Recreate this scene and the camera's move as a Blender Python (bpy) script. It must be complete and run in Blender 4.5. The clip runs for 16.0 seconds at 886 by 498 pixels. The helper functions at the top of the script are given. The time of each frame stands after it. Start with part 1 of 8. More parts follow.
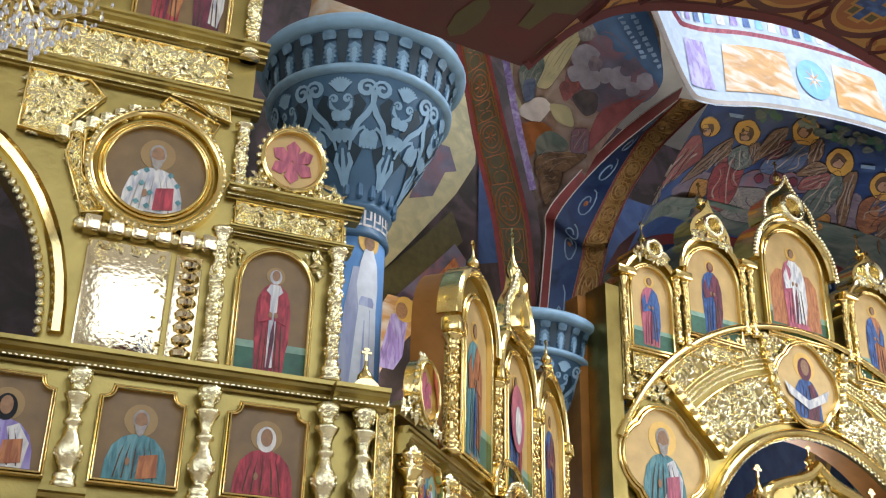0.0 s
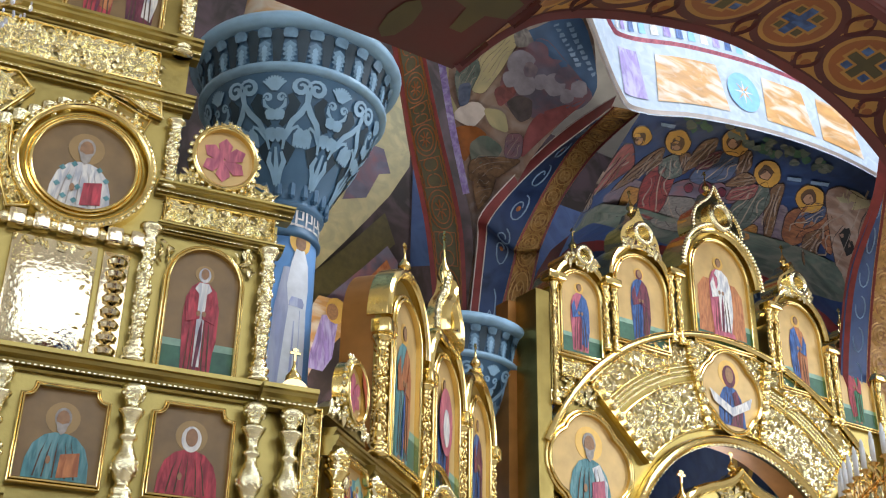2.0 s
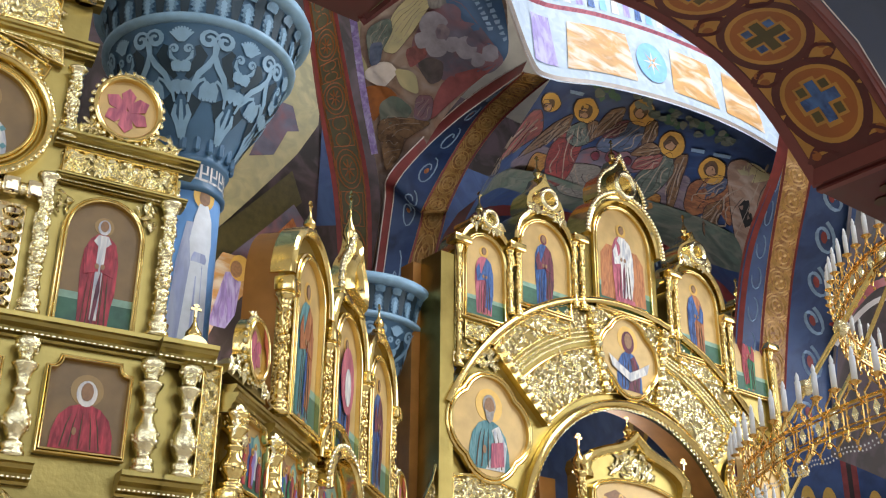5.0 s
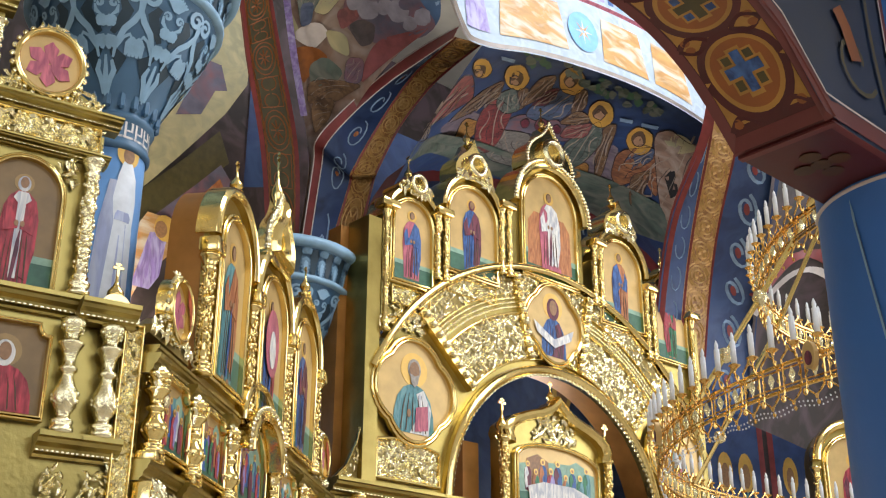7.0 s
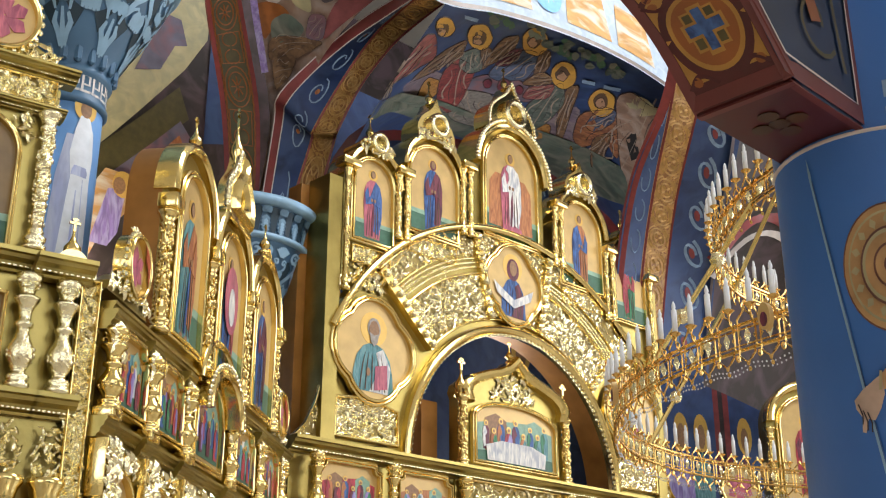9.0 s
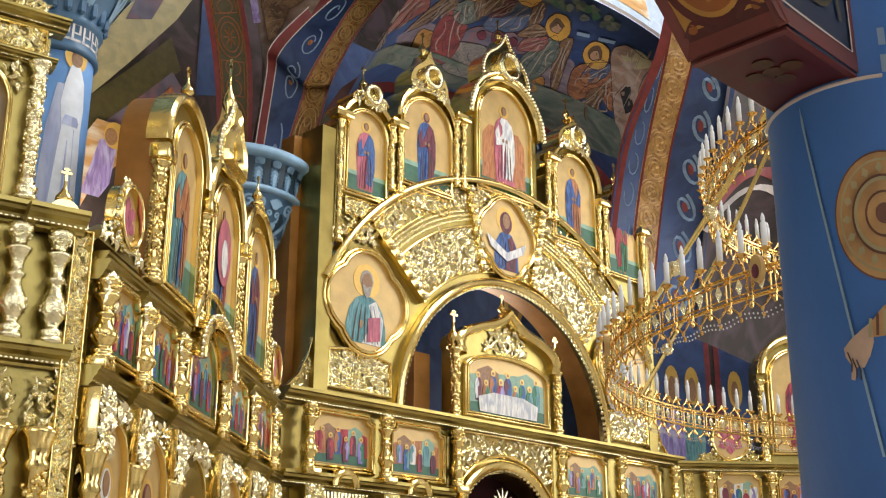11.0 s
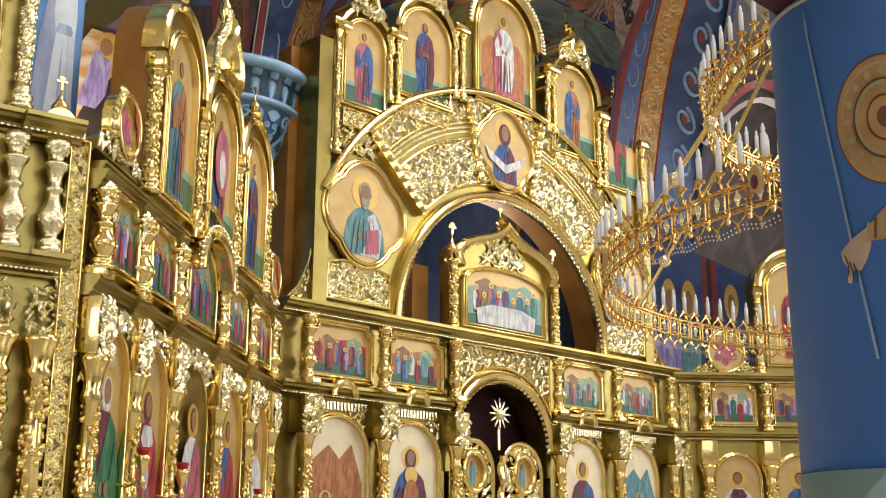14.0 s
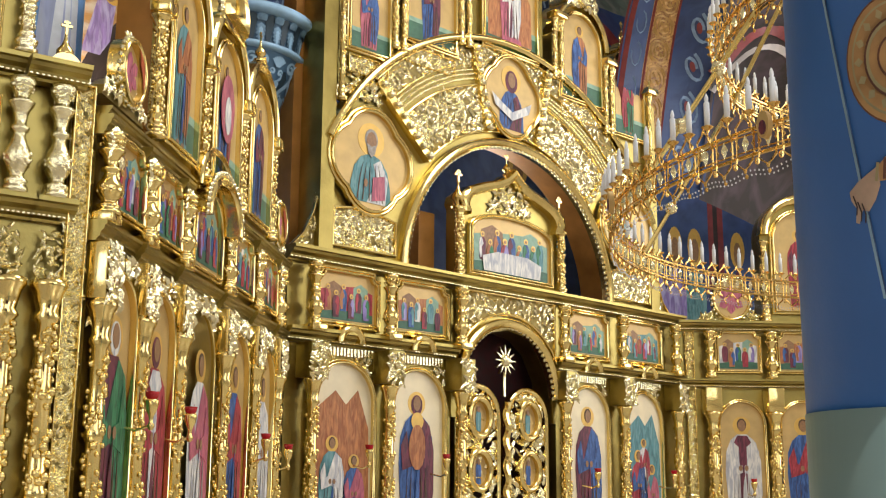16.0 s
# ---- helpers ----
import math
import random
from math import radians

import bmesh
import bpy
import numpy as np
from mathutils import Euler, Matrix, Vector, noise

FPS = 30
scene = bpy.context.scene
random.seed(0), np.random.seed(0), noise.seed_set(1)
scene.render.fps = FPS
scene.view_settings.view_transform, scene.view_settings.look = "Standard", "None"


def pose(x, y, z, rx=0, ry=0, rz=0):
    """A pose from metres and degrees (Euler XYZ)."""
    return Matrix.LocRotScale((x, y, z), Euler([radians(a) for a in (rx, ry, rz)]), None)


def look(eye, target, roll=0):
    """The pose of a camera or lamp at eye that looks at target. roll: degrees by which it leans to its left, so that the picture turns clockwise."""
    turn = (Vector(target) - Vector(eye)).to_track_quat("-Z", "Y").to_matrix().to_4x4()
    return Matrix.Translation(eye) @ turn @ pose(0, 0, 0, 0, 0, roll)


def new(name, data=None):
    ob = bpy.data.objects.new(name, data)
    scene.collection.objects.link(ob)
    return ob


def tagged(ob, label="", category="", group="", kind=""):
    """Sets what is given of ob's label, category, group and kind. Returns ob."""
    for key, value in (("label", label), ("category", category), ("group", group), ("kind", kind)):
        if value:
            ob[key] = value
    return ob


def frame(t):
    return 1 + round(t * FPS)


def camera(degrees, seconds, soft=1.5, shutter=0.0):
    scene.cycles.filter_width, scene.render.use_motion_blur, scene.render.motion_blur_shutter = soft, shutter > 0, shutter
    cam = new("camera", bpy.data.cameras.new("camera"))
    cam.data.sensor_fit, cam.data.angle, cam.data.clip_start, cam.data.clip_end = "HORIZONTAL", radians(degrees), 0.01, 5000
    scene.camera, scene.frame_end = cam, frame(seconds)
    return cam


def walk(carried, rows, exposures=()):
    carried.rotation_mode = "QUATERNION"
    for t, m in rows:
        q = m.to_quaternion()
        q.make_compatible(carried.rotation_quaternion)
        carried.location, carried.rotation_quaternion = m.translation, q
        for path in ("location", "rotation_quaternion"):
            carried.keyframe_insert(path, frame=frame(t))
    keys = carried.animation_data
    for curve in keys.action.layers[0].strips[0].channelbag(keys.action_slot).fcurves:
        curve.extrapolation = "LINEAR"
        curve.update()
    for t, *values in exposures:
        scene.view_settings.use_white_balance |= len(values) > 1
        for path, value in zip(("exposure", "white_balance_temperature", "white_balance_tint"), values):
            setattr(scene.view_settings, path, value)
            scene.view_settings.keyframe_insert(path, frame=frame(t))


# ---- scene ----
import itertools

cam = camera(41.5, 16.0, soft=1.15)
ROWS = [
    (0, -0.0149, 0.0071, 1.6069, 115.854, -1.340, -30.598),
    (0.5, -0.0132, 0.0056, 1.6062, 116.007, -1.227, -31.575),
    (1, -0.0114, 0.0043, 1.6055, 116.102, -1.123, -32.482),
    (1.5, -0.0094, 0.0031, 1.6046, 116.113, -1.069, -33.309),
    (2, -0.0072, 0.0021, 1.6036, 116.065, -0.993, -34.086),
    (2.5, -0.0049, 0.0012, 1.6026, 115.909, -0.926, -34.835),
    (3, -0.0025, 0.0005, 1.6013, 115.683, -0.811, -35.525),
    (3.5, 0.0000, 0.0000, 1.6000, 115.393, -0.742, -36.285),
    (4, 0.0026, -0.0004, 1.5985, 115.043, -0.693, -37.080),
    (6.5, 0.0162, -0.0006, 1.5893, 113.030, -0.245, -41.698),
    (7, 0.0190, -0.0003, 1.5870, 112.608, -0.155, -42.525),
    (7.5, 0.0216, 0.0002, 1.5846, 112.171, -0.066, -43.224),
    (8, 0.0242, 0.0007, 1.5820, 111.701, -0.038, -43.810),
    (8.5, 0.0267, 0.0012, 1.5793, 111.214, 0.016, -44.212),
    (9, 0.0292, 0.0019, 1.5765, 110.689, -0.019, -44.514),
    (11.5, 0.0391, 0.0062, 1.5599, 107.792, -0.115, -44.924),
    (12, 0.0405, 0.0072, 1.5561, 107.119, -0.109, -44.947),
    (12.5, 0.0416, 0.0083, 1.5521, 106.418, -0.126, -44.962),
    (13, 0.0426, 0.0094, 1.5480, 105.685, -0.166, -44.976),
    (13.5, 0.0432, 0.0105, 1.5436, 104.962, -0.191, -44.988),
    (14, 0.0436, 0.0117, 1.5391, 104.235, -0.197, -44.998),
    (14.5, 0.0436, 0.0128, 1.5345, 103.560, -0.238, -44.977),
    (15, 0.0434, 0.0140, 1.5296, 102.908, -0.267, -44.912),
    (15.5, 0.0428, 0.0151, 1.5246, 102.303, -0.299, -44.834),
    (16, 0.0418, 0.0163, 1.5194, 101.729, -0.314, -44.734),
]
walk(cam, [(t, pose(x, y, z, rx, ry, rz)) for t, x, y, z, rx, ry, rz in ROWS], [(0.0, -0.04, 5750, 10), (4.0, -0.02, 5850, 10), (9.0, 0.06, 6150, 10), (16.0, 0.0, 6420, 10)])

# ---- daylight and lamps ----
world = bpy.data.worlds.new("sky")
scene.world = world
world.use_nodes = True
_bg = world.node_tree.nodes["Background"]
_sky = world.node_tree.nodes.new("ShaderNodeTexSky")
_sky.sky_type, _sky.sun_disc = "NISHITA", False
_sky.sun_elevation, _sky.sun_rotation = radians(38), radians(150)
world.node_tree.links.new(_sky.outputs[0], _bg.inputs[0])
_bg.inputs[1].default_value = 0.12


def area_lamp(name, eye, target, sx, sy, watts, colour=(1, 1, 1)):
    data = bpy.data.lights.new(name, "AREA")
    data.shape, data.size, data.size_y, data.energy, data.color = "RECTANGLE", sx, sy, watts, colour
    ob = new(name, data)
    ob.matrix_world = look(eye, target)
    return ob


area_lamp("dome_window_light", (11.2, 3.0, 15.2), (11.2, 6.5, 8), 5.0, 4.0, 1050, (0.95, 0.98, 1.0))
area_lamp("west_window_light", (2.4, -9.6, 9.9), (3.6, 6, 5.4), 14.4, 9.8, 760, (1.0, 0.99, 0.97))
area_lamp("south_window_light", (25.6, -3.0, 9.0), (9, 9, 6.5), 11.5, 8.5, 1350, (1.0, 0.99, 0.97))
area_lamp("north_window_light", (-6.6, 0.5, 5.5), (6, 8, 4.5), 4.6, 5.0, 230, (0.95, 0.98, 1.0))
# Added fill hidden behind the screen to brighten the vault mural; no visible source.
area_lamp("sanctuary_fill_light", (11.3, 12.4, 5.2), (11.2, 11.2, 10), 3.5, 1.2, 150, (1.0, 0.95, 0.86))
area_lamp("north_apse_lamp_light", (6.3, 12.6, 5.0), (7.2, 14.6, 7.6), 0.8, 0.5, 230, (1.0, 0.85, 0.6))
_sun = bpy.data.lights.new("sun", "SUN")
_sun.energy, _sun.angle, _sun.color = 2.0, radians(0.5), (1.0, 0.95, 0.86)
new("sun", _sun).matrix_world = look((23, -21, 30), (13, 4, 8))
scene.view_settings.exposure = 0.0


# ---- materials ----
def material(name, colour, rough=0.5, metal=0.0, spread=0.12, scale=6.0, bump=0.0, bump_scale=40.0, second=None, mix_scale=3.0, sharp=False, emit=0.0, stretch=None):
    m = bpy.data.materials.new(name)
    m.use_nodes = True
    nt = m.node_tree
    b = nt.nodes["Principled BSDF"]
    b.inputs["Roughness"].default_value, b.inputs["Metallic"].default_value = rough, metal
    tc = nt.nodes.new("ShaderNodeTexCoord")
    place = tc.outputs["Object"]
    if stretch:
        mp = nt.nodes.new("ShaderNodeMapping")
        mp.inputs["Scale"].default_value, mp.inputs["Rotation"].default_value = stretch, (0, 0.25, 0)
        nt.links.new(place, mp.inputs["Vector"])
        place = mp.outputs["Vector"]
    n1 = nt.nodes.new("ShaderNodeTexNoise")
    n1.inputs["Scale"].default_value, n1.inputs["Detail"].default_value = scale, 6
    nt.links.new(place, n1.inputs["Vector"])
    ramp = nt.nodes.new("ShaderNodeValToRGB")
    lo = [c * (1 - spread) for c in colour]
    hi = [min(1, c * (1 + spread)) for c in colour]
    ramp.color_ramp.elements[0].position, ramp.color_ramp.elements[1].position = 0.3, 0.7
    ramp.color_ramp.elements[0].color, ramp.color_ramp.elements[1].color = (*lo, 1), (*hi, 1)
    nt.links.new(n1.outputs["Fac"], ramp.inputs["Fac"])
    out = ramp.outputs["Color"]
    if second:
        n2 = nt.nodes.new("ShaderNodeTexNoise")
        n2.inputs["Scale"].default_value, n2.inputs["Detail"].default_value, n2.inputs["Distortion"].default_value = mix_scale, 3, 1.2
        nt.links.new(place, n2.inputs["Vector"])
        r2 = nt.nodes.new("ShaderNodeValToRGB")
        w = 0.01 if sharp else 0.1
        r2.color_ramp.elements[0].position, r2.color_ramp.elements[1].position = 0.54 - w, 0.54 + w
        nt.links.new(n2.outputs["Fac"], r2.inputs["Fac"])
        mx = nt.nodes.new("ShaderNodeMix")
        mx.data_type = "RGBA"
        nt.links.new(r2.outputs["Color"], mx.inputs["Factor"])
        nt.links.new(out, mx.inputs[6])
        mx.inputs[7].default_value = (*second, 1)
        out = mx.outputs[2]
    nt.links.new(out, b.inputs["Base Color"])
    rr = nt.nodes.new("ShaderNodeMapRange")
    rr.inputs["To Min"].default_value, rr.inputs["To Max"].default_value = max(0.02, rough * 0.75), min(1, rough * 1.3)
    nt.links.new(n1.outputs["Fac"], rr.inputs["Value"])
    nt.links.new(rr.outputs[0], b.inputs["Roughness"])
    if bump:
        n3 = nt.nodes.new("ShaderNodeTexNoise")
        n3.inputs["Scale"].default_value, n3.inputs["Detail"].default_value = bump_scale, 3
        nt.links.new(place, n3.inputs["Vector"])
        bp = nt.nodes.new("ShaderNodeBump")
        bp.inputs["Strength"].default_value, bp.inputs["Distance"].default_value = bump, 0.02
        nt.links.new(n3.outputs["Fac"], bp.inputs["Height"])
        nt.links.new(bp.outputs[0], b.inputs["Normal"])
    if emit:
        b.inputs["Emission Color"].default_value, b.inputs["Emission Strength"].default_value = (*colour, 1), emit
    return m


GOLD = material("polished_gold", (0.87, 0.68, 0.27), 0.15, 1.0, 0.08, 5, 0.12, 14)
SATIN = material("satin_gold_leaf", (0.35, 0.265, 0.08), 0.34, 1.0, 0.2, 3, 0.14, 25)
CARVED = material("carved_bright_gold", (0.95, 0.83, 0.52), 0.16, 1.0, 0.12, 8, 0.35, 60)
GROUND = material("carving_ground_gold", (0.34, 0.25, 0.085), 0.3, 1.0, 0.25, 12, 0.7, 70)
MIRRORGOLD = material("burnished_pale_gold", (0.95, 0.84, 0.58), 0.1, 1.0, 0.05, 5, 0.15, 30)
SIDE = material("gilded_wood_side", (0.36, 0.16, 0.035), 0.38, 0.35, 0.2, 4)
ICONGOLD = material("icon_gold_ground", (0.58, 0.39, 0.15), 0.42, 0.35, 0.12, 5)
# ICONDARK and DARKHALO carry the north screen's shade in their colour.
ICONDARK = material("shaded_icon_ground", (0.20, 0.125, 0.05), 0.42, 0.25, 0.2, 5)
ICONPALE = material("pale_icon_ground", (0.76, 0.64, 0.42), 0.42, 0.2, 0.08, 5)
DARKHALO = material("shaded_halo_gold", (0.30, 0.19, 0.07), 0.4, 0.3, 0.1, 10)
HAIR = material("painted_brown_hair", (0.10, 0.055, 0.03), 0.6, 0, 0.3, 25)
GREY = material("painted_grey_hair", (0.34, 0.30, 0.26), 0.6, 0, 0.25, 25)
GREENLAND = material("painted_green_ground", (0.05, 0.13, 0.08), 0.5, 0, 0.25, 12)
PALEGREEN = material("painted_pale_green_ground", (0.25, 0.38, 0.28), 0.5, 0, 0.2, 12)
FLESH = material("painted_ochre", (0.30, 0.16, 0.075), 0.5, 0, 0.2, 25)
HALO = material("painted_halo_gold", (0.70, 0.43, 0.10), 0.35, 0.3, 0.08, 10)
RED = material("painted_red_robe", (0.42, 0.045, 0.06), 0.5, 0, 0.45, 30, second=(0.22, 0.02, 0.03), mix_scale=22, stretch=(1.0, 1.0, 0.22))
BLUE = material("painted_blue_robe", (0.05, 0.12, 0.33), 0.5, 0, 0.45, 30, second=(0.02, 0.05, 0.16), mix_scale=22, stretch=(1.0, 1.0, 0.22))
TEAL = material("painted_teal_robe", (0.07, 0.20, 0.22), 0.5, 0, 0.4, 30, second=(0.16, 0.32, 0.33), mix_scale=20, stretch=(1.0, 1.0, 0.22))
WHITE = material("painted_white_robe", (0.74, 0.70, 0.64), 0.5, 0, 0.15, 30, second=(0.42, 0.42, 0.46), mix_scale=18, stretch=(1.0, 1.0, 0.22))
MAROON = material("painted_maroon_robe", (0.16, 0.03, 0.05), 0.5, 0, 0.4, 30, second=(0.07, 0.015, 0.03), mix_scale=20, stretch=(1.0, 1.0, 0.22))
GREENROBE = material("painted_green_robe", (0.05, 0.22, 0.10), 0.5, 0, 0.4, 30, second=(0.02, 0.10, 0.05), mix_scale=20, stretch=(1.0, 1.0, 0.22))
PINK = material("painted_pink_robe", (0.50, 0.13, 0.17), 0.5, 0, 0.3, 30, second=(0.32, 0.07, 0.12), mix_scale=18, stretch=(1.0, 1.0, 0.22))
ORANGE = material("painted_orange", (0.46, 0.18, 0.06), 0.5, 0, 0.3, 30, second=(0.30, 0.09, 0.03), mix_scale=20, stretch=(1.0, 1.0, 0.22))
PURPLE = material("painted_violet", (0.24, 0.17, 0.42), 0.55, 0, 0.35, 20, second=(0.40, 0.36, 0.60), mix_scale=10, stretch=(1.0, 1.0, 0.22))
CAPBLUE = material("painted_capital_blue", (0.07, 0.15, 0.25), 0.42, 0, 0.15, 3)
CAPLIGHT = material("painted_capital_pale_blue", (0.27, 0.43, 0.58), 0.42, 0, 0.15, 6)
CAPMID = material("painted_capital_mid_blue", (0.15, 0.26, 0.37), 0.42, 0, 0.3, 14)
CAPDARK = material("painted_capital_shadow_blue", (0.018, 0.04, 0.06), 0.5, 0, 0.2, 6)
PILLARBLUE = material("painted_pillar_blue", (0.04, 0.16, 0.52), 0.38, 0, 0.12, 1.5, 0.05, 30)
SHAFTBLUE = material("painted_shaft_blue", (0.17, 0.34, 0.64), 0.42, 0, 0.15, 3)
TABLET = material("mural_slate_blue", (0.055, 0.11, 0.22), 0.5, 0, 0.2, 4)
REDSMOKE = material("mural_red_smoke", (0.24, 0.07, 0.075), 0.5, 0, 0.3, 6)
PALECLOUD = material("mural_pale_cloud", (0.26, 0.24, 0.29), 0.5, 0, 0.3, 6)
DADO = material("painted_dado_green", (0.27, 0.40, 0.40), 0.4, 0, 0.08, 2)
MURALBLUE = material("mural_deep_blue", (0.025, 0.05, 0.15), 0.5, 0, 0.35, 3, second=(0.04, 0.075, 0.19), mix_scale=2)
MURALBROWN = material("mural_brown_rocks", (0.24, 0.15, 0.11), 0.55, 0, 0.35, 4, second=(0.36, 0.28, 0.24), mix_scale=2.2)
MURALGREY = material("mural_smoky_violet", (0.12, 0.11, 0.16), 0.55, 0, 0.35, 3, second=(0.22, 0.10, 0.12), mix_scale=1.6)
MURALGREEN = material("mural_dark_green_earth", (0.10, 0.13, 0.11), 0.55, 0, 0.4, 4, second=(0.2, 0.2, 0.17), mix_scale=2)
REDLINE = material("mural_red_border", (0.22, 0.035, 0.035), 0.5, 0, 0.2, 8)
PALELINE = material("mural_pale_line", (0.62, 0.55, 0.52), 0.5, 0, 0.1, 8)
OCHRE = material("mural_ochre_band", (0.42, 0.22, 0.06), 0.45, 0, 0.25, 10, second=(0.26, 0.11, 0.03), mix_scale=12, sharp=True)
OLIVE = material("mural_olive_band", (0.075, 0.06, 0.018), 0.5, 0, 0.25, 10)
SCROLL = material("mural_scroll_pale_blue", (0.22, 0.32, 0.48), 0.5, 0, 0.2, 10)
CREAM = material("mural_cream_gold", (0.46, 0.40, 0.22), 0.5, 0, 0.15, 3, second=(0.36, 0.33, 0.20), mix_scale=3)
# Dark wall colour; also serves as the painted-in shadow of the south vault.
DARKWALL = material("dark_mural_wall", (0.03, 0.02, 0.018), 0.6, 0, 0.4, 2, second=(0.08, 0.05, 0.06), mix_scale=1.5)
DRUM = material("white_drum_plaster", (0.36, 0.42, 0.50), 0.6, 0, 0.12, 3, second=(0.44, 0.50, 0.58), mix_scale=5)
MARBLE = material("ochre_marbled_panel", (0.50, 0.27, 0.09), 0.55, 0, 0.25, 3, second=(0.62, 0.55, 0.45), mix_scale=1.6, stretch=(1.0, 1.0, 2.6))
MEDBLUE = material("mural_sky_medallion", (0.20, 0.42, 0.72), 0.5, 0, 0.15, 8)
ARCHRED = material("mural_arch_maroon", (0.075, 0.008, 0.008), 0.45, 0, 0.2, 10)
ARCHEDGE = material("mural_arch_brick_red", (0.15, 0.032, 0.028), 0.5, 0, 0.15, 10)
ARCHGOLD = material("mural_arch_gold_scroll", (0.40, 0.20, 0.035), 0.45, 0, 0.15, 12)
ARCHBROWN = material("mural_arch_orange_brown", (0.27, 0.085, 0.015), 0.45, 0, 0.15, 12)
CANDLE = material("white_candle", (0.80, 0.80, 0.80), 0.35, 0, 0.04, 10)
CRYSTAL = material("crystal_drops", (0.92, 0.92, 0.95), 0.08, 0.6, 0.05, 30)
CURTAIN = material("dark_red_curtain", (0.035, 0.004, 0.006), 0.8, 0, 0.4, 8)
BLACK = material("dark_opening", (0.01, 0.01, 0.012), 0.8, 0, 0.2, 5)
RUBY = material("ruby_glass", (0.40, 0.012, 0.015), 0.12, 0, 0.1, 10)
PLASTER = material("pale_plaster", (0.74, 0.69, 0.60), 0.7, 0, 0.1, 2)
STONE = material("polished_floor_stone", (0.52, 0.45, 0.36), 0.25, 0, 0.25, 1.2)


# ---- building helpers ----
def part(name, bm, mat, parent=None, label="", smooth=False):
    me = bpy.data.meshes.new(name)
    bm.normal_update()
    bm.to_mesh(me)
    bm.free()
    me.polygons.foreach_set("use_smooth", [True] * len(me.polygons))
    if not smooth:
        me.set_sharp_from_angle(angle=radians(32))
    me.materials.append(mat)
    ob = new(name, me)
    if parent is not None:
        ob.parent = parent
    return tagged(ob, label) if label else ob


def shared(name, me, parent, m, label=""):
    ob = new(name, me)
    ob.parent = parent
    ob.matrix_basis = m
    return tagged(ob, label) if label else ob


def thing(name, m, label, category, group="", kind=""):
    ob = new(name)
    ob.matrix_basis = m
    ob.empty_display_size = 0.2
    return tagged(ob, label, category, group, kind)


def box(bm, x0, x1, y0, y1, z0, z1, bevel=0.0):
    vs = [bm.verts.new((x, y, z)) for z in (z0, z1) for x, y in ((x0, y0), (x1, y0), (x1, y1), (x0, y1))]
    for f in ((3, 2, 1, 0), (4, 5, 6, 7), (0, 1, 5, 4), (1, 2, 6, 5), (2, 3, 7, 6), (3, 0, 4, 7)):
        bm.faces.new([vs[i] for i in f])
    if bevel:
        es = {e for v in vs for e in v.link_edges}
        bmesh.ops.bevel(bm, geom=list(es), offset=bevel, segments=2, affect="EDGES", profile=0.5)
    return bm


def boxed(*a, **k):
    return box(bmesh.new(), *a, **k)


def lathe(bm, profile, seg=16, at=(0, 0, 0), flute=0.0):
    rings = []
    for r, z in profile:
        rings.append([bm.verts.new((at[0] + r * (1 + flute * (k % 2)) * math.cos(2 * math.pi * k / seg), at[1] + r * (1 + flute * (k % 2)) * math.sin(2 * math.pi * k / seg), at[2] + z)) for k in range(seg)])
    for a, b in zip(rings, rings[1:]):
        for k in range(seg):
            bm.faces.new((a[k], a[(k + 1) % seg], b[(k + 1) % seg], b[k]))
    bm.faces.new(rings[-1])
    bm.faces.new(rings[0][::-1])
    return bm


def prism(bm, pts, y0, y1):
    """A flat outline in x and z, from y0 (front) to y1."""
    a = [bm.verts.new((x, y0, z)) for x, z in pts]
    b = [bm.verts.new((x, y1, z)) for x, z in pts]
    n = len(pts)
    bm.faces.new(a)
    bm.faces.new(b[::-1])
    for k in range(n):
        bm.faces.new((a[k], b[k], b[(k + 1) % n], a[(k + 1) % n]))
    return bm


def ring(bm, outer, inner, y0, y1, closed=True):
    """A moulding between two outlines of the same length."""
    n = len(outer)
    oa, ob, ia, ib = [[bm.verts.new((x, y, z)) for x, z in pts] for pts, y in ((outer, y0), (outer, y1), (inner, y0), (inner, y1))]
    w = math.hypot(outer[n // 2][0] - inner[n // 2][0], outer[n // 2][1] - inner[n // 2][1])
    mids = [[bm.verts.new((o[0] + (i[0] - o[0]) * t, y0 - h * min(w, .3), o[1] + (i[1] - o[1]) * t)) for o, i in zip(outer, inner)] for t, h in (((.2, .24), (.5, .34), (.8, .24)) if w < .32 else ())]
    front = [oa] + mids + [ia]
    for k in range(n if closed else n - 1):
        j = (k + 1) % n
        for p, q in zip(front, front[1:]):
            bm.faces.new((p[k], p[j], q[j], q[k]))
        bm.faces.new((oa[j], oa[k], ob[k], ob[j]))
        bm.faces.new((ia[k], ia[j], ib[j], ib[k]))
    if not closed:
        bm.faces.new([f[0] for f in front] + [ib[0], ob[0]])
        bm.faces.new([f[-1] for f in front[::-1]] + [ob[-1], ib[-1]])
    return bm


